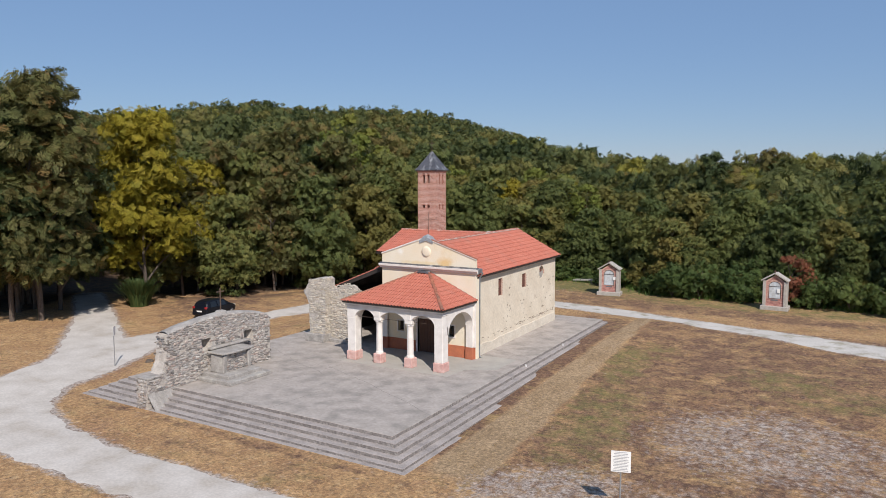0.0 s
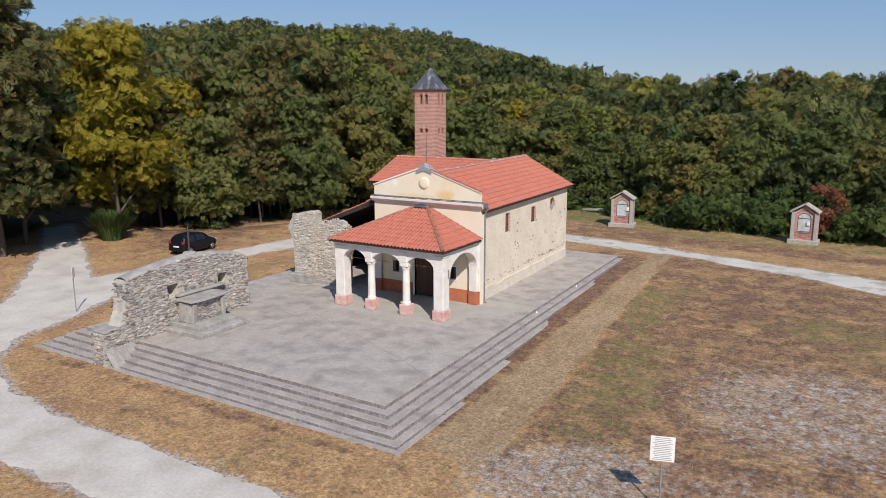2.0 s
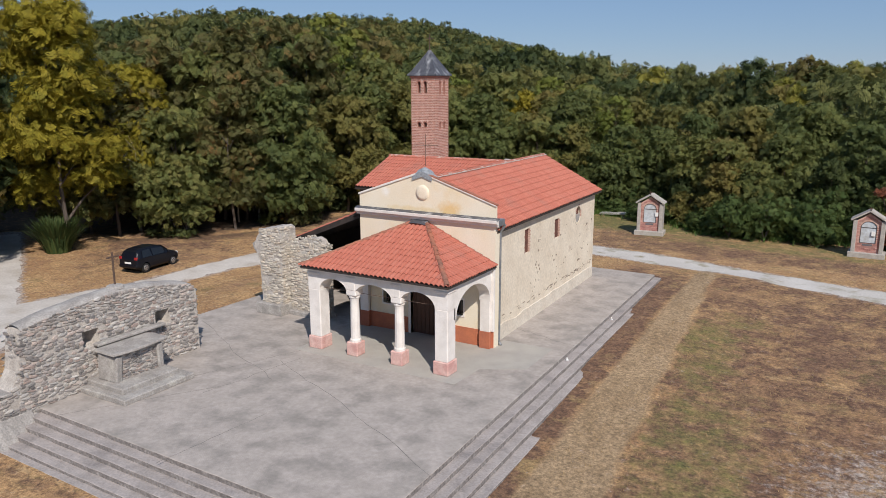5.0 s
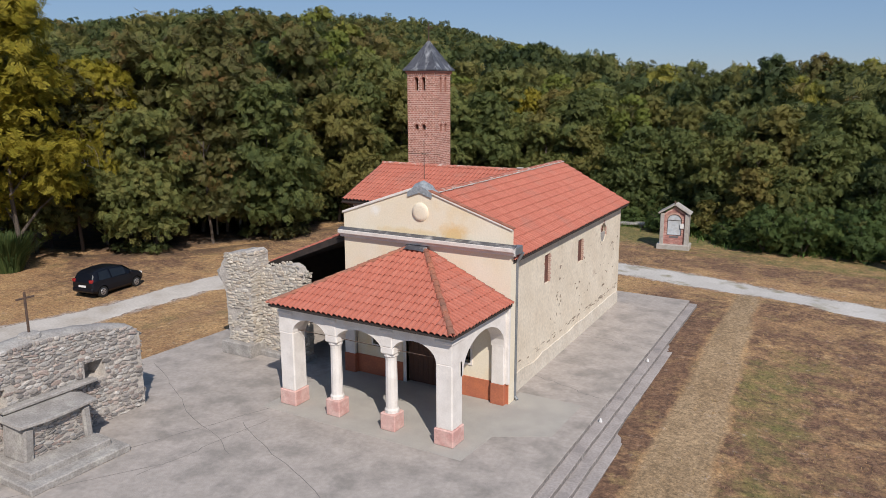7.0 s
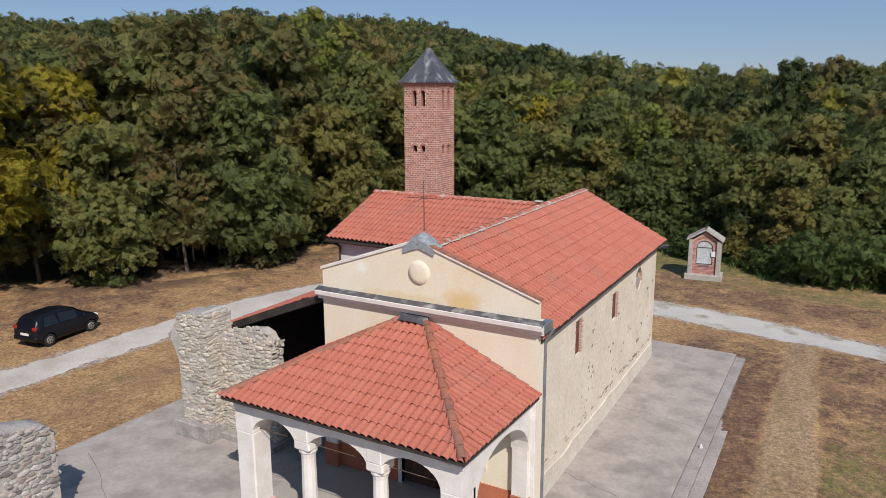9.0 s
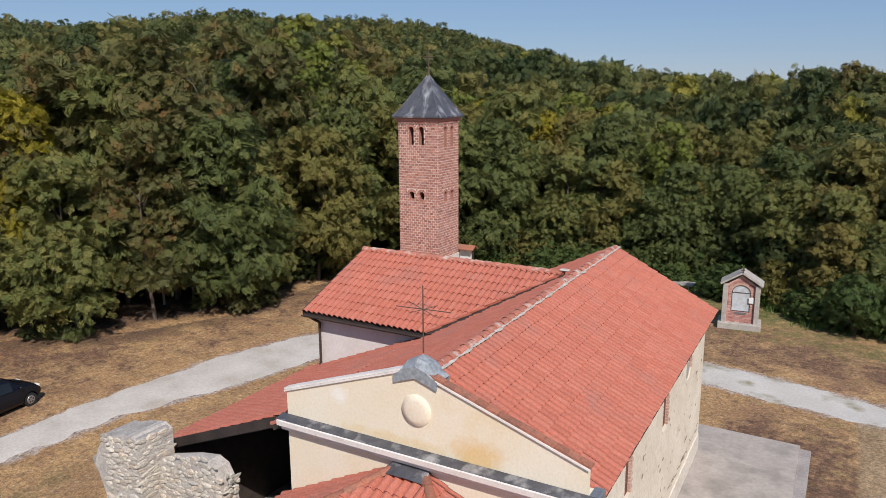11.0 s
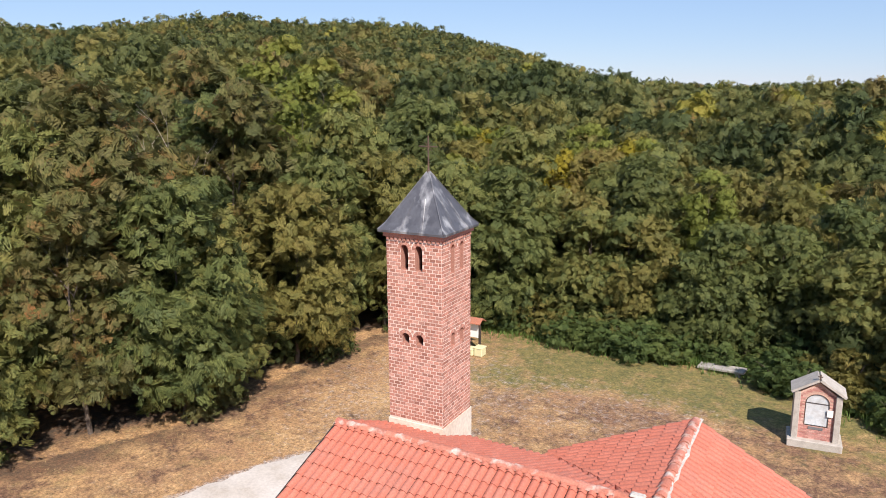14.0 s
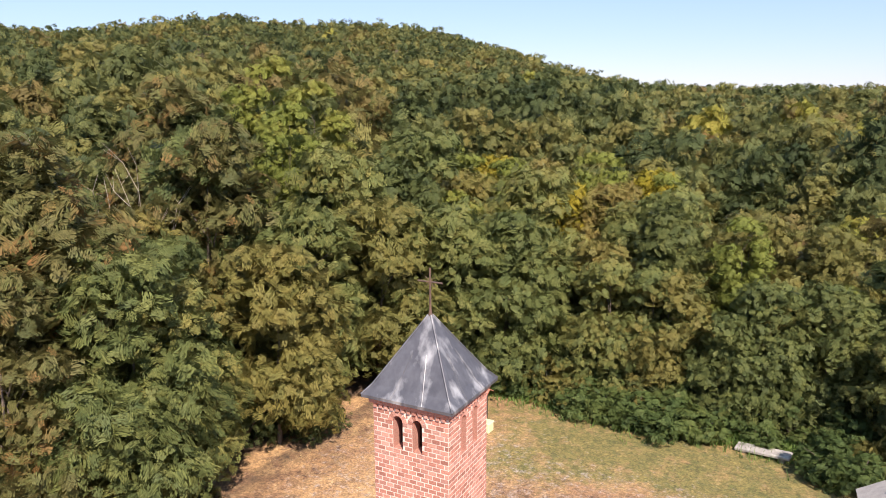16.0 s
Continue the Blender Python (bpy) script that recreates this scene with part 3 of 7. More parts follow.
def ground_material():
    m = bpy.data.materials.new("dry_meadow")
    m.use_nodes = True
    nt = m.node_tree
    N, L = nt.nodes, nt.links
    bsdf = N["Principled BSDF"]
    bsdf.inputs["Roughness"].default_value = 0.97
    tc = N.new("ShaderNodeTexCoord")

    def tex(sc, det=5.0, rough=0.6, stretch=None):
        n = N.new("ShaderNodeTexNoise")
        n.inputs["Scale"].default_value, n.inputs["Detail"].default_value, n.inputs["Roughness"].default_value = sc, det, rough
        src = tc.outputs["Object"]
        if stretch:
            mp = N.new("ShaderNodeMapping")
            mp.inputs["Scale"].default_value = stretch
            L.new(src, mp.inputs[0])
            src = mp.outputs[0]
        L.new(src, n.inputs["Vector"])
        return n.outputs["Fac"]

    def rng(fac, lo, hi, a=0.0, b=1.0):
        r = N.new("ShaderNodeMapRange")
        for k, v in (("From Min", lo), ("From Max", hi), ("To Min", a), ("To Max", b)):
            r.inputs[k].default_value = v
        L.new(fac, r.inputs["Value"])
        return r.outputs[0]

    def mth(op, a, b):
        x = N.new("ShaderNodeMath")
        x.operation = op
        for s, v in zip(x.inputs, (a, b)):
            if isinstance(v, (int, float)):
                s.default_value = v
            else:
                L.new(v, s)
        return x.outputs[0]

    def mix(a, b, fac):
        x = N.new("ShaderNodeMix")
        x.data_type = "RGBA"
        for s, v in ((x.inputs[6], a), (x.inputs[7], b)):
            if isinstance(v, tuple):
                s.default_value = (*v, 1)
            else:
                L.new(v, s)
        if isinstance(fac, (int, float)):
            x.inputs[0].default_value = fac
        else:
            L.new(fac, x.inputs[0])
        return x.outputs[2]

    def attr(nm):
        a = N.new("ShaderNodeAttribute")
        a.attribute_name = nm
        return a.outputs["Fac"]

    straw = mix((0.423, 0.257, 0.116), (0.315, 0.176, 0.079), rng(tex(0.5, 6, 0.7), 0.38, 0.62))
    straw = mix(straw, (0.451, 0.306, 0.158), rng(tex(2.3, 5, 0.7), 0.54, 0.70))
    straw = mix(straw, (0.164, 0.088, 0.048), rng(tex(3.4, 6, 0.75), 0.55, 0.68))
    straw = mix(straw, (0.202, 0.149, 0.058), rng(tex(0.33, 6, 0.75), 0.55, 0.72))
    straw = mix(straw, (0.259, 0.140, 0.076), rng(tex(0.21, 6, 0.75), 0.52, 0.68))
    bare = mix((0.215, 0.118, 0.064), (0.112, 0.058, 0.034), rng(tex(3.2, 6, 0.78), 0.40, 0.60))
    bare = mix(bare, (0.290, 0.190, 0.082), rng(tex(0.55, 6, 0.78), 0.54, 0.66))
    green = mix((0.205, 0.160, 0.050), (0.105, 0.102, 0.030), rng(tex(2.2, 6, 0.7), 0.38, 0.62))
    grav = mix((0.40, 0.335, 0.285), (0.16, 0.100, 0.066), rng(tex(4.6, 5, 0.75), 0.50, 0.62))
    edge = tex(0.8, 6, 0.72)
    col = mix(straw, bare, rng(mth("ADD", attr("bare"), rng(edge, 0.32, 0.68)), 0.70, 1.25))
    col = mix(col, mix((0.345, 0.236, 0.132), (0.258, 0.170, 0.090), rng(tex(1.2, 6, 0.75, (1.0, 0.35, 1)), 0.40, 0.62)), rng(attr("mown"), 0.25, 0.75))
    col = mix(col, green, rng(mth("ADD", attr("green"), rng(tex(0.9, 7, 0.75), 0.32, 0.68)), 0.80, 1.45))
    col = mix(col, grav, rng(mth("ADD", attr("gravel"), rng(tex(2.6, 7, 0.80), 0.30, 0.70)), 0.72, 1.20))
    # brown leaf litter colour, also painted as tree shade along the west woods
    col = mix(col, mix((0.070, 0.046, 0.028), (0.16, 0.085, 0.042), rng(tex(1.6, 6, 0.75), 0.46, 0.62)), rng(mth("ADD", attr("litter_shade"), tex(1.0)), 0.72, 1.25))
    v = N.new("ShaderNodeVectorMath")
    v.operation = "SCALE"
    L.new(col, v.inputs[0])
    fine = mth("MULTIPLY", rng(tex(9, 5, 0.8), 0.3, 0.7, 0.38, 1.62), rng(tex(5.0, 3, 0.7), 0.3, 0.7, 0.72, 1.28))
    L.new(fine, v.inputs["Scale"])
    L.new(v.outputs[0], bsdf.inputs["Base Color"])
    b = N.new("ShaderNodeBump")
    b.inputs["Strength"].default_value, b.inputs["Distance"].default_value = 0.7, 0.05
    L.new(tex(11, 5, 0.75), b.inputs["Height"])
    L.new(b.outputs[0], bsdf.inputs["Normal"])
    return m


me.materials.append(ground_material())
tagged(new("ground", me), "dry straw-coloured meadow with brown and green patches", "ground", kind="structure")


def road(name, line, label, lift=0.02):
    """A strip of gravel along a line, with ragged edges, laid on the ground."""
    pts = [Vector(p) for p in line]
    dense = []
    for i in range(len(pts) - 1):
        p0, p1, p2, p3 = pts[max(i - 1, 0)], pts[i], pts[i + 1], pts[min(i + 2, len(pts) - 1)]
        n = max(2, int((p2.xy - p1.xy).length / 0.3))
        for k in range(n):
            t = k / n
            dense.append(0.5 * ((2 * p1) + (p2 - p0) * t + (2 * p0 - 5 * p1 + 4 * p2 - p3) * t * t + (3 * p1 - p0 - 3 * p2 + p3) * t ** 3))
    dense.append(pts[-1])
    m = 14
    vs, fs = [], []
    for i, p in enumerate(dense):
        a, b = dense[max(i - 1, 0)].xy, dense[min(i + 1, len(dense) - 1)].xy
        d = (b - a).normalized()
        nrm = Vector((-d.y, d.x))
        wl = p.z + 0.35 * noise.noise((p.x * 0.9, p.y * 0.9, 1.7)) + 0.18 * noise.noise((p.x * 3.1, p.y * 3.1, 4.7))
        wr = p.z + 0.35 * noise.noise((p.x * 0.9, p.y * 0.9, 8.1)) + 0.18 * noise.noise((p.x * 3.1, p.y * 3.1, 9.3))
        for k in range(m + 1):
            s = k / m * 2 - 1
            q = p.xy + nrm * (s * (wl if s < 0 else wr))
            edge = 1 - abs(s) ** 6
            vs.append((q.x, q.y, land(q.x, q.y) - 0.02 + (lift + 0.02) * edge))
        if i:
            o = (i - 1) * (m + 1)
            fs += [(o + k, o + k + 1, o + m + 2 + k, o + m + 1 + k) for k in range(m)]
    g = Geo().add(vs, fs)
    return single(name, g.mesh(name, False), M_TRACK if name == "road_back" else M_GRAVEL, label, "road", kind="structure", smooth=True)


road("road", ROAD_MAIN, "pale gravel drive curving past the terrace", 0.028)
road("road_woods", ROAD_WOODS, "pale gravel track leading into the woods", 0.020)
road("road_west", ROAD_WEST, "pale gravel drive leaving across the meadow", 0.014)
road("road_back", ROAD_BACK, "narrow worn gravel track behind the chapel", 0.024)

# ---- terrace ----


def grown(k):
    o = 0.365 * min(k, 4.72)
    return [(FR[0] + o, FR[1] - o), (BR[0] + o, BR[1] + o * 0.2), (BL[0] - o, BL[1] + o * 0.2), (FL[0] - o, FL[1] - o)]


def slab(poly, z0, z1, b=0.02):
    g = Geo()
    cx, cy = sum(p[0] for p in poly) / 4, sum(p[1] for p in poly) / 4
    dense = []
    for (ax, ay), (bx, by) in zip(poly, poly[1:] + poly[:1]):
        n = max(1, int(math.hypot(bx - ax, by - ay) / 0.35))
        for i in range(n):
            t = i / n
            x, y = ax + (bx - ax) * t, ay + (by - ay) * t
            j = 0.018 * noise.noise((x * 1.7, y * 1.7, z1 * 5)) if i else 0
            dense.append((x + j, y + j))
    n = len(dense)
    shrink = []
    for x, y in dense:
        d = math.hypot(cx - x, cy - y)
        shrink.append((x + (cx - x) / d * b, y + (cy - y) / d * b))
    dz = [0.012 * noise.noise((x * 2.3, y * 2.3, 3.3 + z1)) for x, y in dense]
    vs = [(x, y, z0) for x, y in dense] + [(x, y, z1 - b * 0.8 + dz[i]) for i, (x, y) in enumerate(dense)] + [(x, y, z1 + dz[i] * 0.5) for i, (x, y) in enumerate(shrink)]
    fs = [(k * n + i, k * n + (i + 1) % n, (k + 1) * n + (i + 1) % n, (k + 1) * n + i) for k in (0, 1) for i in range(n)] + [tuple(range(2 * n, 3 * n))]
    return g.add(vs, fs)


def darkened(ob):
    """Upright faces take a second concrete, darker than that of the treads."""
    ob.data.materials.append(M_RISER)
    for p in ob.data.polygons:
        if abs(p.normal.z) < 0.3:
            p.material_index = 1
    return ob


pavement = part("pavement", slab(grown(0), -0.3, TOP), M_CONC, None)
tagged(pavement, "grey weathered concrete terrace with cracks round the chapel", "pavement", kind="structure")
darkened(pavement)
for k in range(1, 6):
    darkened(part("step", slab(grown(k), -0.3, TOP - 0.16 * k + (0.05 if k == 5 else 0)), M_STEP, pavement, "worn grey concrete step"))

# hairline cracks: thin dark grooves filled with dirt
M_CRACK = mat("dirt_in_cracks", (0.19, 0.17, 0.155), None, 3, 0.95, 0.2, 30, 0.2)
rnd = random.Random(5)
for (x0, y0), (x1, y1) in (((-34.6, 35.6), (-26.5, 31.6)), ((-29.5, 30.0), (-27.6, 35.0)), ((-27.7, 29.6), (-27.1, 34.0)), ((-27.6, 33.6), (-17.5, 28.6)), ((-24.5, 29.5), (-24.9, 25.2)), ((-30.6, 25.6), (-27.6, 30.4)), ((-21.2, 42.0), (-17.9, 41.0)), ((-21.4, 47.5), (-18.1, 47.0))):
    g, n, w = Geo(), 26, 0.012
    pts = []
    for i in range(n + 1):
        t = i / n
        o = 0.22 * noise.noise((t * 5, x0, y0)) + 0.06 * noise.noise((t * 19, y0, x0))
        pts.append((x0 + (x1 - x0) * t + o * 0.6, y0 + (y1 - y0) * t + o))
    for (a, b), (c, d) in zip(pts, pts[1:]):
        L_ = math.hypot(c - a, d - b)
        px, py = -(d - b) / L_ * w * rnd.uniform(0.4, 1), (c - a) / L_ * w * rnd.uniform(0.4, 1)
        g.add([(a - px, b - py, TOP + 0.004), (a + px, b + py, TOP + 0.004), (c + px, d + py, TOP + 0.004), (c - px, d - py, TOP + 0.004)], [(0, 1, 2, 3)])
    part("crack", g, M_CRACK, pavement)
# paler screed in front of and beside the portico
M_SCREED = mat("pale_screed", (0.41, 0.375, 0.325), (0.355, 0.325, 0.285), 1.2, 0.92, 0.08, 25, 0.3)
g = Geo().prism([(-28.0, 34.75), (-20.3, 34.75), (-20.2, 36.6), (-18.6, 37.5), (-18.6, 40.2), (-20.9, 40.2), (-20.9, 39.0), (-28.0, 39.0)], TOP - 0.02, TOP + 0.006)
part("screed", g, M_SCREED, pavement, "pale cement screed under the portico")

# ---- roofs ----
TILE_W, TILE_L = 0.21, 0.40
PROF = [(0.0, -0.006), (0.06, 0.030), (0.20, 0.058), (0.42, 0.066), (0.62, 0.052), (0.78, 0.022), (0.86, -0.008), (1.0, -0.006)]


def tile_geo(g, place, clamp=None, jit=0.0):
    """One wavy interlocking tile: place(u, v, h) gives the world point; its lower end rides on the course below."""
    vs = []
    m = len(PROF)
    for v, lift in ((-0.08, 0.034), (1.0, 0.0)):
        for u, h in PROF:
            vs.append(place(u, v, h + lift + jit))
    for u, h in PROF:
        vs.append(place(u, -0.08, h + 0.014 + jit))
    fs = [(i, i + 1, m + i + 1, m + i) for i in range(m - 1)] + [(2 * m + i, 2 * m + i + 1, i + 1, i) for i in range(m - 1)]
    g.add(vs, fs)


tile_mesh = None


def tiled(roof, o, ud, vd, width, length, lo=None, hi=None, keep=0, seed=1):
    """Courses of tiles on a slope: o its lower corner, ud along the eave, vd up the slope; lo(v), hi(v) bound each course.
    The first `keep` whole tiles are pieces of their own."""
    global tile_mesh
    o, ud, vd = Vector(o), Vector(ud).normalized(), Vector(vd).normalized()
    nd = ud.cross(vd).normalized()
    rot = Matrix((ud, vd, nd)).transposed().to_4x4()
    lo, hi = lo or (lambda v: 0.0), hi or (lambda v: width)
    r = random.Random(seed)
    g = Geo()
    rows = int(math.ceil(length / TILE_L))
    kept = 0
    if tile_mesh is None:
        t = Geo()
        tile_geo(t, lambda u, v, h: (u * TILE_W * 0.955, v * TILE_L, h))
        tile_mesh = t.mesh("tile", False)
        tile_mesh.materials.append(M_TILE)
    for j in range(rows):
        v0 = j * TILE_L
        ln = min(TILE_L, length - v0 + 0.02)
        a, b = min(lo(v0), lo(v0 + ln)), max(hi(v0), hi(v0 + ln))
        i = int(math.floor(a / TILE_W))
        while i * TILE_W < b:
            u0 = i * TILE_W
            jit, du, dv = r.uniform(-0.004, 0.006), r.uniform(-0.006, 0.006), r.uniform(-0.012, 0.012)
            whole = u0 >= max(lo(v0), lo(v0 + ln)) and u0 + TILE_W <= min(hi(v0), hi(v0 + ln)) and ln > TILE_L - 0.01
            if whole and kept < keep:
                ob = new("tile", tile_mesh)
                hang(ob, roof)
                ob.matrix_basis = Matrix.Translation(o + ud * (u0 + du) + vd * (v0 + dv) + nd * jit) @ rot @ pose(0, 0, 0, 0, 0, r.uniform(-0.8, 0.8))
                kept += 1
            else:
                def place(u, v, h):
                    vv = min(max(v0 + v * ln + dv, -0.06), length)
                    uu = min(max(u0 + u * TILE_W * 0.955 + du, lo(vv)), hi(vv))
                    return o + ud * uu + vd * vv + nd * h
                tile_geo(g, place, jit=jit)
            i += 1
    part("tiles", g.mesh("tiles", False), M_TILE, roof, "wavy orange-red clay tiles", kind="stuff")


def ridge_tiles(roof, p0, p1, r=0.115, name="ridge_tile", material=None, seed=3):
    p0, p1 = Vector(p0), Vector(p1)
    n = max(1, int((p1 - p0).length / 0.38))
    d = (p1 - p0) / n
    rr = random.Random(seed)
    q = d.to_track_quat("Y", "Z")
    for k in range(n):
        g = Geo()
        m = 7
        a, b = p0 + d * (k - 0.06), p0 + d * (k + 1.04)
        tilt = rr.uniform(-0.012, 0.012)
        vs = []
        for p, ra, lift in ((a, r * 1.1, 0.012), (b, r * 0.95, 0)):
            for ring in (ra, ra - 0.018):
                vs += [p + q @ Vector((ring * math.cos(math.pi * i / m) + tilt, 0, ring * 0.8 * math.sin(math.pi * i / m) + lift)) for i in range(m + 1)]
        w = m + 1
        fs = [(i, i + 1, 2 * w + i + 1, 2 * w + i) for i in range(m)] + [(w + i, w + i + 1, i + 1, i) for i in range(m)] + [(2 * w + i, 2 * w + i + 1, 3 * w + i + 1, 3 * w + i) for i in range(m)]
        part(name, g.add(vs, fs).mesh(name, False), material or M_RIDGE, roof)


# ---- chapel ----
chapel = thing("chapel", (-24.3, 46.0, TOP), "cream plastered chapel with orange tiled roofs and arcaded portico", "chapel")
SK = -0.032                                   # the nave leans this much off square


def sx(x, y):
    return x + SK * (y - 39.2)


WR, WL, RG, YB = -21.05, -27.72, -24.42, 53.3  # nave walls and ridge at the facade, back wall
EAVE_Z, RIDGE_Z = 5.90, 7.60


def skew(geo):
    geo.v = [(sx(x, y), y, z) for x, y, z in geo.v]
    return geo


# side wall with two slits and a round window
w = skew(Geo().box(WR - 0.5, WR, 39.3, YB, TOP - 0.2, EAVE_Z - 0.02))
cuts = []
for a, b, z0, z1 in ((42.82, 43.40, 4.12, 5.24), (46.76, 47.44, 4.14, 5.12)):
    cuts.append(skew(Geo().box(WR - 0.8, WR + 0.3, a, b, z0, z1)))
oc = [(50.40 + 0.44 * math.cos(2 * math.pi * i / 20), 4.87 + 0.46 * math.sin(2 * math.pi * i / 20)) for i in range(20)]
cuts.append(skew(Geo().prism(oc, WR - 0.8, WR + 0.3, "x")))
part("side_wall", carve(w, *cuts), M_OLD, chapel, "worn ochre side wall with flaking plaster")
part("side_wall", skew(Geo().box(WL, WL + 0.5, 39.3, YB, TOP - 0.2, EAVE_Z - 0.02)), M_OLD, chapel)
part("back_wall", skew(Geo().prism([(WL + 0.5, TOP - 0.2), (WR - 0.5, TOP - 0.2), (WR - 0.5, EAVE_Z - 0.04), (RG, RIDGE_Z - 0.25), (WL + 0.5, EAVE_Z - 0.04)], YB - 0.5, YB, "y")), M_OLD, chapel)
# lime repairs along the foot of the wall
g = Geo()
for i in range(46):
    y0 = 39.45 + i * 0.3
    hgt = 0.62 + 0.16 * noise.noise((y0 * 0.8, 1, 2)) + 0.06 * noise.noise((y0 * 3, 1, 2))
    hn = 0.62 + 0.16 * noise.noise(((y0 + 0.3) * 0.8, 1, 2)) + 0.06 * noise.noise(((y0 + 0.3) * 3, 1, 2))
    x0, x1 = sx(WR, y0), sx(WR, y0 + 0.3)
    g.add([(x0 + 0.05, y0, TOP), (x1 + 0.05, y0 + 0.3, TOP), (x1 + 0.035, y0 + 0.3, TOP + hn), (x0 + 0.035, y0, TOP + hgt), (x0 - 0.01, y0, TOP + hgt + 0.02), (x1 - 0.01, y0 + 0.3, TOP + hn + 0.02)], [(0, 1, 2, 3), (3, 2, 5, 4)])
pm = g.mesh("plinth", False)
bmw = bmesh.new()
bmw.from_mesh(pm)
bmesh.ops.remove_doubles(bmw, verts=bmw.verts, dist=0.002)
bmw.to_mesh(pm)
bmw.free()
part("plinth", pm, M_PLINTH, chapel, "rough lime-grey plaster skirting")
# brick jambs that show beside the slits
for a, b, z0, z1 in ((42.82, 43.40, 4.12, 5.24), (46.76, 47.44, 4.14, 5.12)):
    win = part("window_recess", skew(Geo().box(WR - 0.14, WR - 0.08, a + 0.004, b - 0.004, z0 + 0.004, z1 - 0.004)), M_BRICKED, chapel, "narrow slit window walled up with rust-brown brick")
    for k in range(int((z1 - z0) / 0.085)):
        d = 0.04 + 0.08 * (k % 2)
        part("brick", skew(Geo().cbox(WR - 0.3, WR + 0.008, b - 0.012, b + d, z0 + k * 0.085 + 0.008, z0 + k * 0.085 + 0.078, 0.006)), M_OLDBRICK, win)
        if k % 3 == 0:
            part("brick", skew(Geo().cbox(WR - 0.3, WR + 0.006, a - d * 0.6, a + 0.012, z0 + k * 0.085 + 0.008, z0 + k * 0.085 + 0.078, 0.006)), M_OLDBRICK, win)
win = part("round_window", skew(Geo().prism([(50.40 + 0.43 * math.cos(2 * math.pi * i / 20), 4.87 + 0.45 * math.sin(2 * math.pi * i / 20)) for i in range(20)], WR - 0.20, WR - 0.15, "x")), M_BRICKED, chapel, "dark round window")
for k in range(16):
    t0, t1 = 2 * math.pi * k / 16 + 0.03, 2 * math.pi * (k + 1) / 16 - 0.03
    if math.sin((t0 + t1) / 2) > -0.2:
        q = [(50.40 + r * math.cos(t), 4.87 + r * 1.04 * math.sin(t)) for r, t in ((0.42, t0), (0.42, t1), (0.54, t1), (0.54, t0))]
        part("brick", skew(Geo().prism(q, WR - 0.05, WR + 0.008, "x")), M_PLINTH if k % 3 else M_OLDBRICK, win)
part("cement_fill", skew(Geo().prism([(50.40 + 0.425 * math.cos(math.pi + math.pi * i / 14), 4.84 + 0.44 * math.sin(math.pi + math.pi * i / 14)) for i in range(15)], WR - 0.14, WR - 0.04, "x")), M_SLAB, win, "grey cement filling the lower half")

M_FLAKE = mat("flaked_plaster", (0.34, 0.26, 0.19), (0.24, 0.18, 0.135), 5, 0.95, 0.25, 25, 0.5)
rnd = random.Random(31)
g = Geo()
for i in range(120):
    if i < 62:
        y0, z0 = 40 + 13.0 * rnd.random() ** 0.7, 1.75 + 0.10 * rnd.uniform(-1, 1) + 0.03 * noise.noise((i, 0, 0))
    else:
        y0, z0 = rnd.choice((44.5, 47.0, 48.3, 50.5, 51.6, 52.3)) + rnd.gauss(0, 0.45), rnd.uniform(1.7, 4.6)
    y0 = min(max(y0, 39.8), 53.0)
    w_, h_ = rnd.uniform(0.03, 0.13), rnd.uniform(0.02, 0.09)
    if i < 62:
        w_, h_ = rnd.uniform(0.10, 0.26), rnd.uniform(0.012, 0.035)
    n = 7
    ring = [(y0 + w_ * math.cos(2 * math.pi * k / n) * rnd.uniform(0.6, 1.1), z0 + h_ * math.sin(2 * math.pi * k / n) * rnd.uniform(0.6, 1.1)) for k in range(n)]
    g.add([(sx(WR, y) + 0.004, y, z) for y, z in ring], [tuple(range(n))])
part("plaster_damage", g.mesh("plaster_damage", False), M_FLAKE, chapel, "small flakes and holes in the plaster", kind="stuff")

# facade: one wall with gable, door and two small windows
FX0, FX1, FY0, FY1 = -27.64, -20.80, 39.05, 39.45
fac = Geo().box(FX0, FX1, FY0, FY1, TOP - 0.2, 6.30)
cuts = [Geo().box(-24.95, -23.65, 38.5, 40, TOP - 0.1, 2.95), Geo().box(-26.42, -25.98, 38.5, 40, 2.02, 2.68), Geo().box(-22.72, -22.28, 38.5, 40, 2.02, 2.72)]
part("facade", carve(fac, *cuts), M_CREAM, chapel, "cream yellow plaster facade with low gable")
FYG = FY0 + 0.15
part("gable", Geo().prism([(FX0, 6.295), (FX1, 6.295), (FX1, 6.92), (-24.36, 8.08), (FX0, 6.97)], FY0 + 0.002, FYG, "y"), M_CREAM, chapel, "cream gable with stained plaster")
door = part("door", Geo().cbox(-24.95, -23.65, 39.22, 39.30, TOP, 2.95, 0.01), M_WOOD, chapel, "dark brown double door")
for i in range(6):
    part("plank", Geo().cbox(-24.93 + i * 0.213, -24.93 + i * 0.213 + 0.20, 39.195, 39.225, TOP + 0.02, 2.93, 0.006), M_WOOD, door)
part("door_frame", carve(Geo().box(-25.07, -23.53, 39.02, 39.2, TOP, 3.07), Geo().box(-24.95, -23.65, 38.9, 39.4, TOP - 0.1, 2.95)), M_WHITE, chapel, "pale stone door surround")
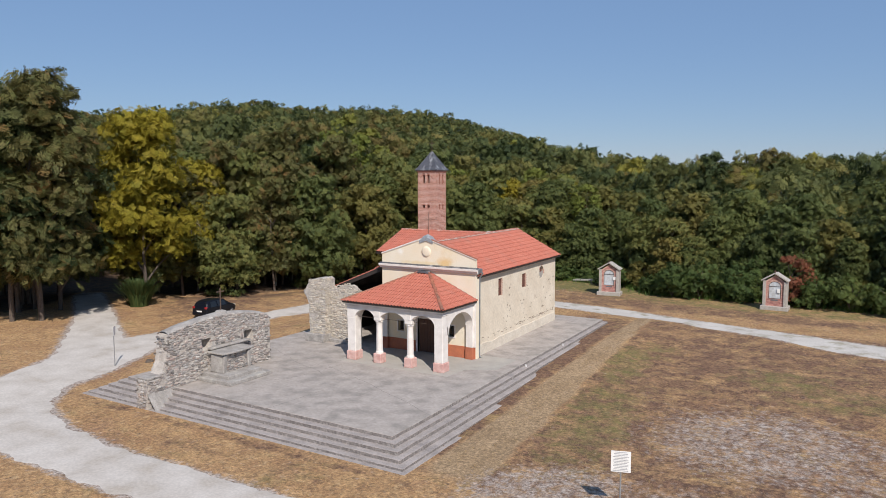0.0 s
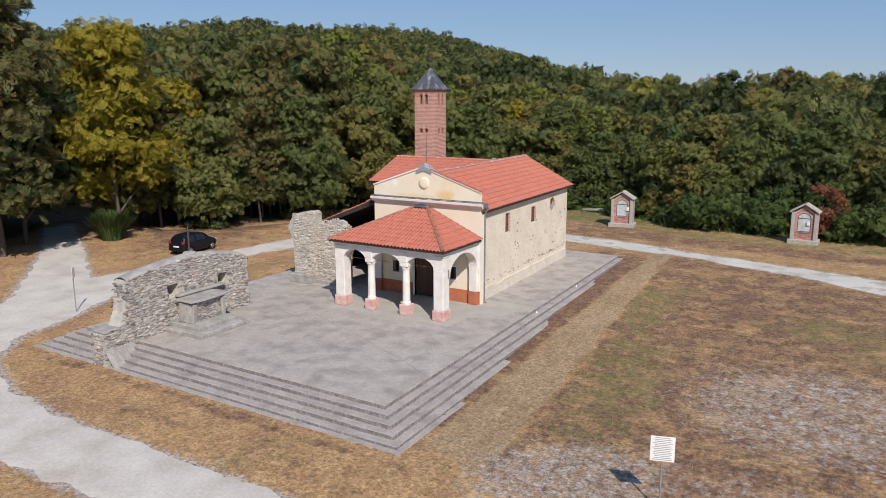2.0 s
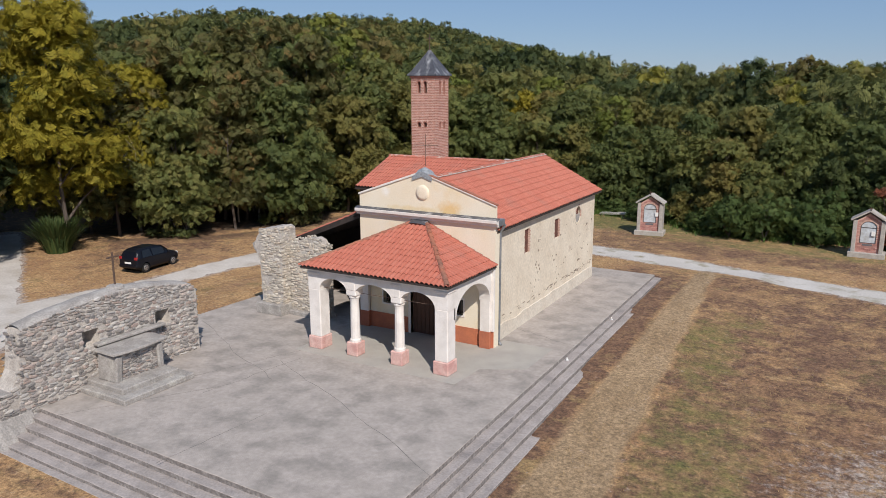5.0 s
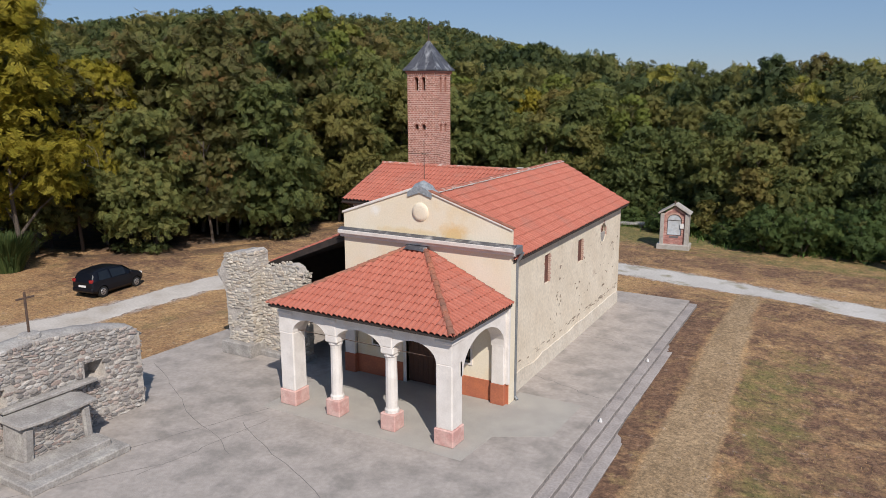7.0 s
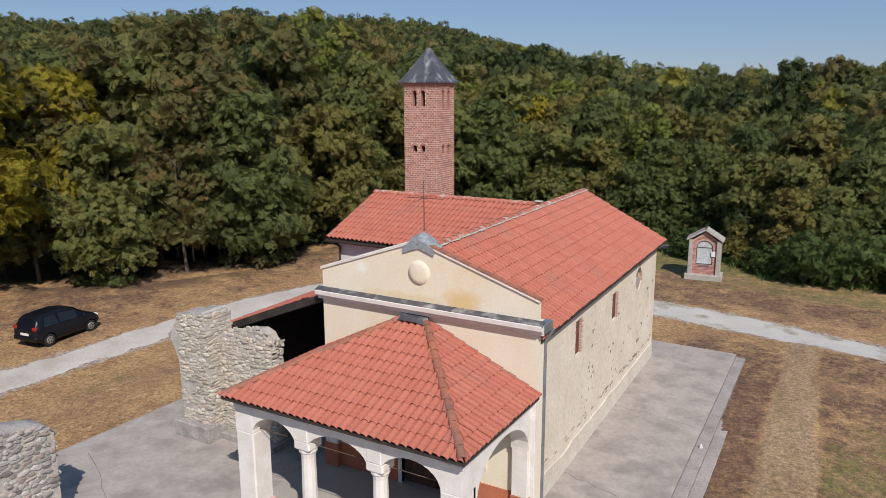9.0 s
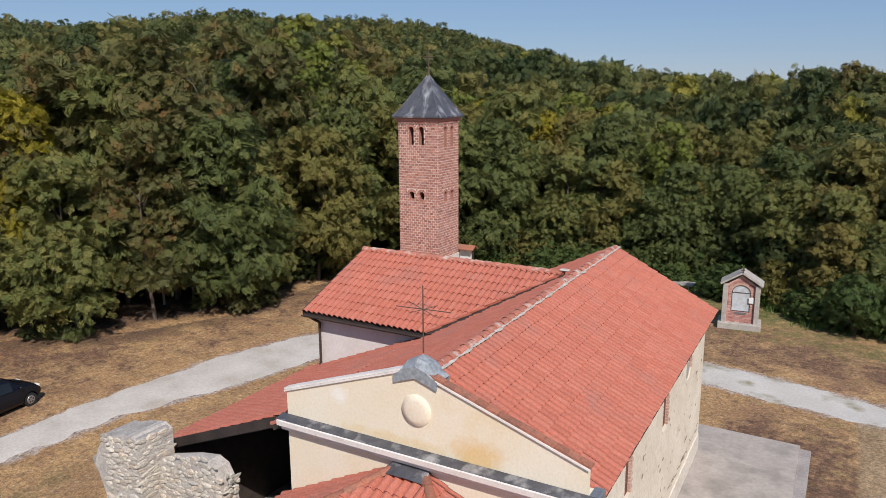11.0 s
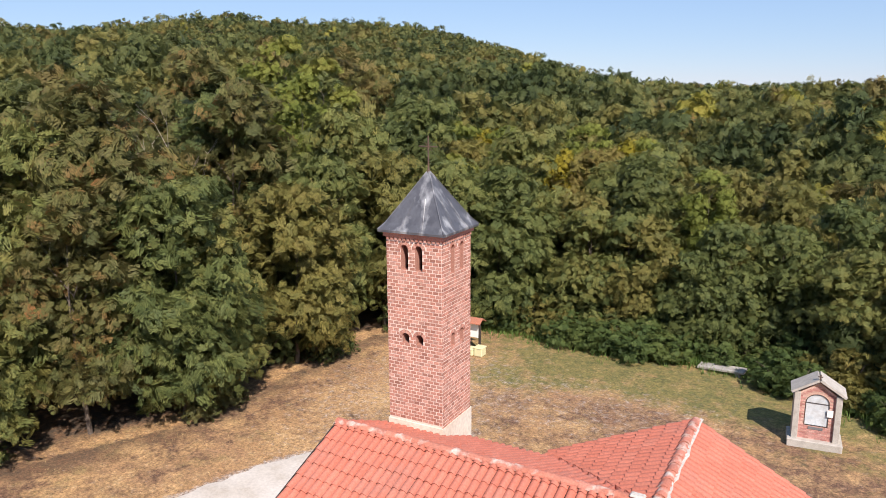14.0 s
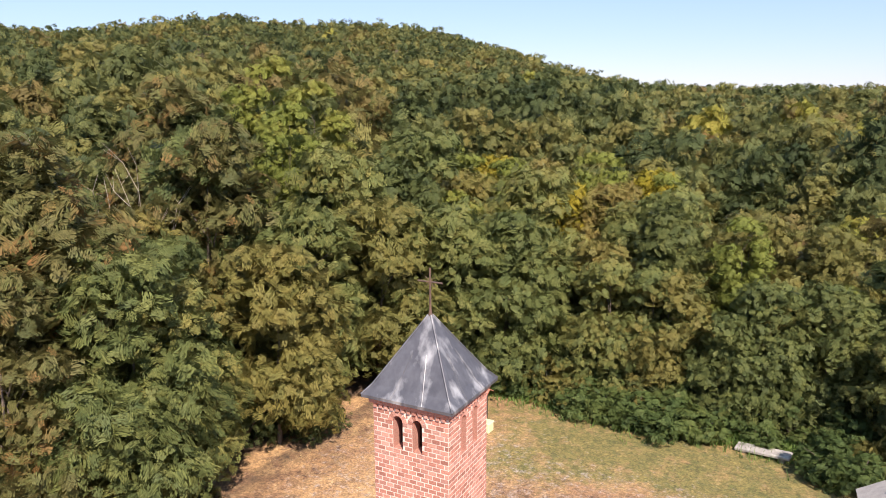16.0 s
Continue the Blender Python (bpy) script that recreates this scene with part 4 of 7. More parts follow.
for x0, x1, z0, z1 in ((-26.42, -25.98, 2.02, 2.68), (-22.72, -22.28, 2.02, 2.72)):
    win = part("window", Geo().box(x0, x1, 39.30, 39.34, z0, z1), M_GLASSDARK, chapel, "small dark barred window")
    part("window_frame", carve(Geo().box(x0 - 0.07, x1 + 0.07, 39.02, 39.12, z0 - 0.07, z1 + 0.07), Geo().box(x0, x1, 38.9, 39.5, z0, z1)), M_WHITE, win)
    for i in range(1, 4):
        x = x0 + (x1 - x0) * i / 4
        part("bar", Geo().tube((x, 39.1, z0), (x, 39.1, z1), 0.010, n=6), M_IRON, win)
for a, b in ((FX0 + 0.02, -25.1), (-23.5, FX1 - 0.02)):
    part("dado", Geo().cbox(a, b, 39.012, 39.08, TOP, TOP + 0.72, 0.006), M_DADO, chapel, "terracotta painted dado")
for a, b in ((FX0 - 0.015, FX0 + 0.5), (FX1 - 0.5, FX1 + 0.015)):
    part("pilaster", Geo().cbox(a, b, 38.95, 39.08, TOP + 0.74, 4.25, 0.015), M_WHITE, chapel, "white corner pilaster")
# cornice across the facade
cor = [(39.06, 6.02), (38.96, 6.02), (38.95, 6.10), (38.88, 6.12), (38.86, 6.165), (38.81, 6.175), (38.80, 6.29), (39.06, 6.36)]
part("cornice", Geo().prism(cor, FX0 - 0.12, FX1 + 0.17, "x"), M_WHITE, chapel, "white moulded cornice")
part("cornice_flashing", Geo().prism([(39.045, 6.378), (38.835, 6.315), (38.835, 6.285), (39.045, 6.348)], FX0 - 0.14, FX1 + 0.20, "x"), M_LEAD, chapel, "grey zinc flashing")
part("cornice_return", Geo().cbox(FX1 - 0.02, FX1 + 0.19, 39.0, 39.55, 6.03, 6.30, 0.02), M_PIPE, chapel)
# white coping and plaster edge on the gable
for x0, z0, x1, z1 in ((FX0 - 0.06, 6.95, -24.36, 8.08), (FX1 + 0.06, 6.90, -24.36, 8.08)):
    d = Vector((x1 - x0, 0, z1 - z0))
    up = Vector((-d.z, 0, d.x)).normalized()
    if up.z < 0:
        up = -up
    n = 16
    for k in range(n):
        g = Geo()
        a, b = Vector((x0, 0, z0)) + d * (k / n), Vector((x0, 0, z0)) + d * ((k + 0.985) / n)
        h = 0.022 + 0.012 * noise.noise((k * 1.3, x0, 2))
        vs = [p + up * hh + Vector((0, y, 0)) for p in (a, b) for y in (FY0 - 0.02, FYG + 0.015) for hh in (-0.02, h)]
        g.add(vs, [(0, 1, 3, 2), (4, 6, 7, 5), (0, 4, 5, 1), (2, 3, 7, 6), (1, 5, 7, 3), (0, 2, 6, 4)])
        part("coping_stone", g, M_WHITE if x0 < -24 else M_RIDGE_DARK, chapel, "chipped mortar coping piece")
    g = Geo()
    vs = [p + up * hh + Vector((0, y, 0)) for p in (Vector((x0, 0, z0)), Vector((x1, 0, z1))) for y in (FY0 - 0.045, FY0 - 0.01) for hh in (-0.06, -0.025)]
    g.add(vs, [(0, 1, 3, 2), (4, 6, 7, 5), (0, 4, 5, 1), (2, 3, 7, 6), (1, 5, 7, 3), (0, 2, 6, 4)])
    part("gable_trim", g, M_WHITE, chapel)
# round plaster medallion and a worn patch
g = Geo()
n = 24
vs, fs = [], []
for r, y in ((0.34, 39.06), (0.32, 39.016), (0.20, 38.998), (0.0, 38.992)):
    vs += [(-24.30 + r * math.cos(2 * math.pi * i / n), y, 7.18 + r * math.sin(2 * math.pi * i / n)) for i in range(n)]
fs = [(k * n + i, k * n + (i + 1) % n, (k + 1) * n + (i + 1) % n, (k + 1) * n + i) for k in range(3) for i in range(n)]
part("medallion", g.add(vs, fs), M_PALEPLASTER, chapel, "round raised plaster medallion", smooth=True)
# lead hood on the apex
g = Geo()
vs, fs = [], []
prof = [(-0.50, -0.02), (-0.36, 0.07), (-0.25, 0.20), (0.0, 0.24), (0.25, 0.20), (0.36, 0.07), (0.50, -0.02)]
ys = (39.0, 39.12, 39.3, 39.48)
for j, y in enumerate(ys):
    for x, h in prof:
        hh = h * (0.35, 0.95, 1.0, 0.7)[j] + 0.03 * noise.noise((x * 4, y * 4, 1))
        vs.append((-24.30 + x, y, 8.02 - 0.30 * abs(x) + hh))
    for x, h in prof:
        vs.append((-24.30 + x, y, 7.86 - 0.34 * abs(x)))
w = len(prof)
for j in range(3):
    a, b = j * 2 * w, (j + 1) * 2 * w
    fs += [(a + i, a + i + 1, b + i + 1, b + i) for i in range(w - 1)]
for j in (0, 3):
    a = j * 2 * w
    fs += [(a + i, a + i + 1, a + w + i + 1, a + w + i) for i in range(w - 1)]
hood = part("apex_hood", g.add(vs, fs), M_LEAD_PALE, chapel, "pale lead hood over the gable apex")
g = Geo().tube((-24.28, 39.3, 8.3), (-24.28, 39.3, 9.65), 0.016, 0.012, 8)
part("cross_shaft", g, M_IRON, hood, "rusty iron cross")
part("cross_bar", Geo().tube((-24.86, 39.24, 9.18), (-23.70, 39.36, 9.18), 0.010, n=8).tube((-24.62, 39.3, 9.05), (-23.94, 39.3, 9.30), 0.006, n=6).tube((-24.62, 39.3, 9.30), (-23.94, 39.3, 9.05), 0.006, n=6), M_IRON, hood)

# nave roof
E_OUT = 0.27
XE = WR + E_OUT
ZE = RIDGE_Z - (RIDGE_Z - EAVE_Z) / (WR - RG) * (XE - RG) + 0.06


def slope_slab(pts, th=0.10):
    """A roof deck under four corners."""
    a = [Vector(p) for p in pts]
    nrm = (a[1] - a[0]).cross(a[3] - a[0]).normalized()
    if nrm.z < 0:
        nrm = -nrm
    return Geo().add([p - nrm * 0.012 for p in a] + [p - nrm * (th + 0.012) for p in a], [(0, 1, 2, 3), (7, 6, 5, 4), (0, 4, 5, 1), (1, 5, 6, 2), (2, 6, 7, 3), (3, 7, 4, 0)])


YF, YR = 39.215, 53.62
rz = RIDGE_Z + 0.10
e0, e1, r0, r1 = Vector((sx(XE, YF), YF, ZE)), Vector((sx(XE, YR), YR, ZE)), Vector((sx(RG, YF), YF, rz)), Vector((sx(RG, YR), YR, rz))
roof = part("nave_roof", slope_slab((e0, e1, r1, r0)), M_DARKWOOD, chapel, "orange-red clay tiled nave roof")
vd = r0 - e0
ln = vd.length
tiled(roof, e0, e1 - e0, vd, (e1 - e0).length, ln, seed=2)
# left slope runs on down over the lean-to as far as the annex
l0, l1 = Vector((-32.95, 39.91, 4.02)), Vector((-33.05, 46.2, 4.02))
b0, b1 = Vector((sx(-28.3, YF), YF, 5.86)), Vector((sx(-28.3, YR), YR, 5.86))
deck = part("nave_roof", slope_slab((r0, r1, b1, b0)), M_DARKWOOD, chapel)
tiled(deck, b1, b0 - b1, r1 - b1, (b0 - b1).length, (r1 - b1).length, seed=4)
c0, c1 = Vector((b0.x, 39.91, 5.86)), Vector((sx(-28.3, 46.2), 46.2, 5.86))
lean = part("lean_to_roof", slope_slab((c0, c1, l1, l0)), M_DARKWOOD, chapel, "tiled lean-to roof with dark fascia")
tiled(lean, l1, l0 - l1, c1 - l1, (l0 - l1).length, (c1 - l1).length, seed=5)
part("fascia", Geo().add([l0 + Vector((0, -0.03, 0.04)), c0 + Vector((0, -0.03, 0.04)), c0 + Vector((0, -0.03, -0.22)), l0 + Vector((0, -0.03, -0.22)), l0 + Vector((0, 0.02, 0.04)), c0 + Vector((0, 0.02, 0.04)), c0 + Vector((0, 0.02, -0.22)), l0 + Vector((0, 0.02, -0.22))], [(0, 1, 2, 3), (7, 6, 5, 4), (0, 4, 5, 1), (1, 5, 6, 2), (2, 6, 7, 3), (3, 7, 4, 0)]), M_DARKWOOD, lean, "dark brown fascia board")
for k in range(9):
    t = k / 8
    a, b = l0.lerp(l1, t), c0.lerp(c1, t)
    part("rafter", Geo().tube(a - Vector((0, -0.05, 0.2)), b - Vector((0, -0.05, 0.2)), 0.06, n=4), M_DARKWOOD, lean)
part("board_wall", Geo().box(-32.66, -32.58, 40.0, 46.0, TOP - 0.2, 3.95), M_DARKWOOD, lean, "dark boarded side of the lean-to")
for y in (40.3, 43.2, 45.8):
    part("post", Geo().cbox(-32.75, -32.60, y - 0.08, y + 0.08, TOP - 0.2, 3.98, 0.01), M_DARKWOOD, lean)
ridge_tiles(roof, r0 + Vector((0, 0.25, 0.0)), r1, 0.12)
g = Geo()
n = 60
for i in range(n):
    a, b = r0.lerp(r1, (i + 0.5) / n), r0.lerp(r1, (i + 1.5) / n)
    w0, w1 = 0.02 + 0.09 * noise.noise((i * 0.7, 3, 1)), 0.02 + 0.09 * noise.noise(((i + 1) * 0.7, 3, 1))
    g.add([(a.x + 0.10, a.y, a.z + 0.045), (b.x + 0.10, b.y, b.z + 0.045), (b.x + 0.16 + w1, b.y, b.z + 0.012), (a.x + 0.16 + w0, a.y, a.z + 0.012)], [(0, 1, 2, 3)])
part("ridge_mortar", g.mesh("ridge_mortar", False), M_MORTAR, roof, "whitish mortar bedding along the ridge")
part("eaves_board", Geo().add([e0 + Vector((0, 0, -0.02)), e1 + Vector((0, 0, -0.02)), e1 + Vector((0, 0, -0.12)), e0 + Vector((0, 0, -0.12)), e0 + Vector((-0.3, 0, -0.02)), e1 + Vector((-0.3, 0, -0.02)), e1 + Vector((-0.3, 0, -0.12)), e0 + Vector((-0.3, 0, -0.12))], [(0, 1, 2, 3), (7, 6, 5, 4), (0, 4, 5, 1), (3, 2, 6, 7), (1, 5, 6, 2), (3, 7, 4, 0)]), M_DARKWOOD, roof)
part("verge_board", Geo().add([e1 + Vector((0, 0.03, 0.02)), r1 + Vector((0, 0.03, 0.02)), r1 + Vector((0, 0.03, -0.16)), e1 + Vector((0, 0.03, -0.16)), e1 + Vector((0, 0.0, 0.02)), r1 + Vector((0, 0.0, 0.02)), r1 + Vector((0, 0.0, -0.16)), e1 + Vector((0, 0.0, -0.16))], [(0, 1, 2, 3), (7, 6, 5, 4), (0, 4, 5, 1), (3, 2, 6, 7), (1, 5, 6, 2), (3, 7, 4, 0)]), M_DARKWOOD, roof)

# annex with a cross gable
AX0, AY0, AY1, AYR = -32.88, 45.70, 52.6, 49.20
az_e, az_r = 6.20, 7.64
part("annex_wall", Geo().box(-32.5, -27.6, 46.02, 46.30, TOP - 0.2, 6.16), M_PINKWALL, chapel, "pale pinkish annex wall")
part("annex_wall", Geo().prism([(46.30, TOP - 0.2), (52.3, TOP - 0.2), (52.3, 6.16), (AYR, az_r - 0.2), (46.30, 6.16)], -32.5, -32.2, "x"), M_PINKWALL, chapel)
part("annex_wall", Geo().box(-32.2, -27.6, 52.0, 52.3, TOP - 0.2, 6.10), M_PINKWALL, chapel)
ax1 = -25.12
p0, p1, q0, q1 = Vector((AX0, AY0, az_e)), Vector((ax1, AY0, az_e)), Vector((AX0, AYR, az_r)), Vector((ax1, AYR, az_r))
aroof = part("annex_roof", slope_slab((p0, p1, q1, q0)), M_DARKWOOD, chapel, "tiled annex roof with cross gable")


def valley(v):
    """The front slope stops where it meets the nave's left slope."""
    return (-28.12 - AX0) + (ax1 + 28.12) * v / (q0 - p0).length


tiled(aroof, p0, p1 - p0, q0 - p0, (p1 - p0).length, (q0 - p0).length, hi=valley, seed=6)
s0, s1 = Vector((AX0, AY1, az_e)), Vector((ax1, AY1, az_e))
back = part("annex_roof", slope_slab((s0, s1, q1, q0)), M_DARKWOOD, chapel)
tiled(back, s1, s0 - s1, q1 - s1, (s1 - s0).length, (q1 - s1).length, lo=lambda v: (1 - v / (q1 - s1).length) * 3.0, seed=7)
ridge_tiles(aroof, q0, q1 + Vector((-0.1, 0, 0)), 0.115)
for a, b in ((p0, q0), (s0, q0)):
    o = Vector((-0.03, 0, 0))
    u = Vector((0, 0, 0.05))
    dn = Vector((0, 0, -0.14))
    part("verge_board", Geo().add([a + o + u, b + o + u, b + o + dn, a + o + dn, a + u, b + u, b + dn, a + dn], [(0, 1, 2, 3), (7, 6, 5, 4), (0, 4, 5, 1), (3, 2, 6, 7), (1, 5, 6, 2), (3, 7, 4, 0)]), M_DARKWOOD, aroof)
part("eaves_board", Geo().box(AX0 + 0.02, -28.0, AY0 + 0.02, AY0 + 0.30, az_e - 0.16, az_e - 0.04), M_DARKWOOD, aroof)
g = Geo()
n = 8
vs = []
for x in (AX0, -28.15):
    vs += [(x, AY0 - 0.06 + 0.065 * math.cos(math.pi + math.pi * i / n), az_e - 0.10 + 0.075 * math.sin(math.pi + math.pi * i / n)) for i in range(n + 1)]
part("gutter", g.add(vs, [(i, i + 1, n + 2 + i, n + 1 + i) for i in range(n)]).mesh("gutter", False), M_GUTTER, aroof, "dark metal gutter")
part("downpipe", Geo().tube((-32.56, AY0 - 0.05, az_e - 0.15), (-32.40, 45.93, az_e - 0.38), 0.045, n=8).tube((-32.40, 45.93, az_e - 0.36), (-32.40, 45.93, 4.2), 0.045, n=8), M_GUTTER, aroof, "dark downpipe")
part("valley_flashing", Geo().add([(-28.05, AY0 + 0.05, 6.17), (-28.01, AY0 + 0.05, 6.19), (-25.21, AYR, 7.69), (-25.25, AYR, 7.69)], [(0, 1, 2, 3)]).mesh("valley", False), M_GUTTER, aroof)
part("flashing", Geo().cbox(-25.30, -24.98, AYR - 0.10, AYR + 0.10, 7.72, 7.79, 0.03), M_MORTAR, aroof, "pale lead saddle")

# ---- portico ----
PX0, PX1, PY0 = -27.78, -20.72, 35.02
PZ, PA = 4.40, 5.90
apex_l, apex_r = Vector((-24.70, 39.04, PA)), Vector((-24.12, 39.04, PA))
c_fl, c_fr, c_br, c_bl = Vector((PX0, PY0, PZ)), Vector((PX1, PY0, PZ)), Vector((PX1, 39.04, PZ)), Vector((PX0, 39.04, PZ))
proof = part("portico_roof", Geo().add([p - Vector((0, 0, 0.02)) for p in (c_fl, c_fr, c_br, c_bl, apex_l, apex_r)] + [p - Vector((0, 0, 0.10)) for p in (c_fl, c_fr, c_br, c_bl)],
             [(0, 1, 5, 4), (1, 2, 5), (3, 0, 4), (2, 3, 4, 5), (6, 7, 1, 0), (7, 8, 2, 1), (9, 6, 0, 3), (9, 8, 7, 6), (8, 9, 3, 2)]), M_DARKWOOD, chapel, "hipped orange tiled portico roof")
W_ = PX1 - PX0
up = Vector((0, 39.04 - PY0, PA - PZ))
Lf = up.length
tiled(proof, c_fl, (1, 0, 0), up, W_, Lf, lo=lambda v: (apex_l.x - PX0) * v / Lf, hi=lambda v: W_ - (PX1 - apex_r.x) * v / Lf, keep=300, seed=8)
D_ = 39.04 - PY0
up = Vector((apex_r.x - PX1, 0, PA - PZ))
Ls = up.length
tiled(proof, c_fr, (0, 1, 0), up, D_, Ls, lo=lambda v: D_ * v / Ls, seed=9)
up2 = Vector((apex_l.x - PX0, 0, PA - PZ))
Ls2 = up2.length
tiled(proof, c_bl, (0, -1, 0), up2, D_, Ls2, hi=lambda v: D_ - D_ * v / Ls2, seed=10)
ridge_tiles(proof, c_fr + Vector((-0.05, 0.05, 0.04)), apex_r + Vector((0, 0, 0.02)), 0.10, "hip_tile", M_RIDGE_DARK)
ridge_tiles(proof, c_fl + Vector((0.05, 0.05, 0.04)), apex_l + Vector((0, 0, 0.02)), 0.10, "hip_tile", M_RIDGE_DARK)
g = Geo().add([(-24.95, 38.72, 5.84), (-23.90, 38.72, 5.84), (-24.0, 39.06, 6.04), (-24.82, 39.06, 6.04), (-24.62, 38.66, 5.90), (-24.2, 38.66, 5.90)], [(0, 4, 3), (4, 5, 2, 3), (5, 1, 2)])
part("lead_cap", g.mesh("lead_cap", False), M_LEAD, proof, "dark lead cap")
# arcade walls, one front and two sides, with arched openings
AT = 4.28
PIERS = [(-27.62, -27.02), (-25.62, -25.22), (-23.44, -23.04), (-21.48, -20.90)]
AYF, AYB = 35.32, 35.82
front = Geo().box(PIERS[0][0], PIERS[3][1], AYF, AYB, 3.36, AT)
cuts = [Geo().prism(arch(a[1] - 0.02, b[0] + 0.02, 3.0, 3.38, 0.56), 34, 37, "y") for a, b in zip(PIERS, PIERS[1:])]
part("arcade", carve(front, *cuts), M_WHITE, chapel, "white plastered arcade wall")
for x0, x1 in ((PIERS[0][0], PIERS[0][0] + 0.5), (PIERS[3][1] - 0.5, PIERS[3][1])):
    side = Geo().box(x0, x1, AYB, 39.05, 2.9, AT)
    part("arcade", carve(side, Geo().prism(arch(35.98, 38.84, 2.0, 2.96, 0.98), -40, -10, "x")), M_WHITE, chapel)
    part("pilaster", Geo().cbox(x0 + 0.02, x1 - 0.02, 38.84, 39.03, TOP + 0.74, 2.92, 0.015), M_WHITE, chapel)
    part("pilaster_base", Geo().cbox(x0 + 0.0, x1 - 0.0, 38.82, 39.03, TOP, TOP + 0.74, 0.012), M_DADO, chapel)
part("eaves_board", carve(Geo().box(PX0 + 0.06, PX1 - 0.06, PY0 + 0.06, 39.04, AT + 0.002, PZ - 0.02), Geo().box(-27.0, -21.5, 35.9, 39.2, 4.0, 5.0)), M_STEEL, chapel, "grey painted eaves soffit")
for x0, x1 in (PIERS[0], PIERS[3]):
    pier = part("pier", Geo().cbox(x0, x1, AYF - 0.01, AYF + 0.62, TOP + 0.52, 3.40, 0.035), M_WHITE, chapel, "square white plastered pier")
    part("pier_base", Geo().cbox(x0 - 0.05, x1 + 0.05, AYF - 0.06, AYF + 0.67, TOP, TOP + 0.54, 0.03), M_PINKBASE, pier, "pinkish stone base")
    part("impost", Geo().cbox(x0 - 0.03, x1 + 0.03, AYF - 0.04, AYF + 0.65, 4.02, 4.14, 0.03), M_WHITE, pier)
    part("pier_head", Geo().cbox(x0 + 0.003, x1 - 0.003, AYF - 0.006, AYF + 0.6, 3.38, 4.04, 0.02), M_WHITE, pier)
for x0, x1 in PIERS[1:3]:
    cx, cy = (x0 + x1) / 2, (AYF + AYB) / 2
    col = part("column", Geo().lathe((cx, cy, TOP), [(0.235, 0.56), (0.235, 0.66), (0.20, 0.72), (0.195, 1.3), (0.18, 2.3), (0.20, 2.42), (0.235, 2.46), (0.235, 2.54)], 12), M_WHITE, chapel, "white plastered round column", smooth=False)
    part("column_base", Geo().cbox(cx - 0.28, cx + 0.28, cy - 0.28, cy + 0.28, TOP, TOP + 0.57, 0.03), M_PINKBASE, col, "pinkish stone base")
    part("capital", Geo().cbox(cx - 0.25, cx + 0.25, cy - 0.26, cy + 0.26, 3.34, 3.60, 0.04).cbox(cx - 0.21, cx + 0.21, cy - 0.27, cy + 0.27, 3.58, 4.06, 0.02).cbox(cx - 0.24, cx + 0.24, cy - 0.29, cy + 0.29, 4.04, 4.14, 0.02), M_WHITE, col)
# iron tie rods across the arches
for a, b in zip(PIERS, PIERS[1:]):
    part("tie_rod", Geo().tube((a[1], 35.57, 3.45), (b[0], 35.57, 3.45), 0.012, n=6), M_IRON, chapel)
# rainwater pipe at the corner of the nave
part("downpipe", Geo().tube((-20.60, 39.56, 6.05), (-20.80, 39.53, 5.7), 0.055, n=8).tube((-20.80, 39.53, 5.72), (-20.80, 39.53, TOP + 0.1), 0.055, n=8).tube((-20.80, 39.53, TOP + 0.12), (-20.68, 39.48, TOP + 0.03), 0.055, n=8), M_PIPE, chapel, "grey zinc downpipe")

# ---- bell tower ----
TX0, TX1, TY0, TY1, TZ = -32.667, -30.997, 51.241, 52.911, 12.28
tower = thing("bell_tower", (-31.832, 52.076, TOP), "slender red brick bell tower with dark lead spire", "tower")
tower.rotation_euler = (0, 0, radians(1.3))
solid = Geo().box(TX0, TX1, TY0, TY1, 0.2, TZ)
core = Geo().box(TX0 + 0.3, TX1 - 0.3, TY0 + 0.3, TY1 - 0.3, 8.0, 12.1)
WINX = [(TX0 + 0.445, TX0 + 0.665), (TX0 + 0.88, TX0 + 1.10)]
WINY = [(TY0 + 0.52, TY0 + 0.73), (TY0 + 1.02, TY0 + 1.24)]
LOW, HIGH = (9.28, 9.47, 0.10), (11.31, 11.88, 0.12)
holes = []
for z0, zs, rise in (LOW, HIGH):
    for a, b in WINX:
        holes.append(Geo().prism(arch(a, b, z0, zs, rise, 8), TY0 - 1, TY1 + 1, "y"))
    for a, b in WINY:
        holes.append(Geo().prism(arch(a, b, z0 - 0.1, zs, rise, 8), TX1 - 0.15, TX1 + 1, "x"))
shaft = part("shaft", carve(solid, core, *holes), M_BRICKJOINT, tower, "red brick shaft with pale joints")
shaft.data.materials.append(M_BRICK)
for p in shaft.data.polygons:
    c = p.center
    if TX0 + 0.01 < c.x < TX1 - 0.01 and TY0 + 0.01 < c.y < TY1 - 0.01:
        p.material_index = 1
COURSE = 0.096


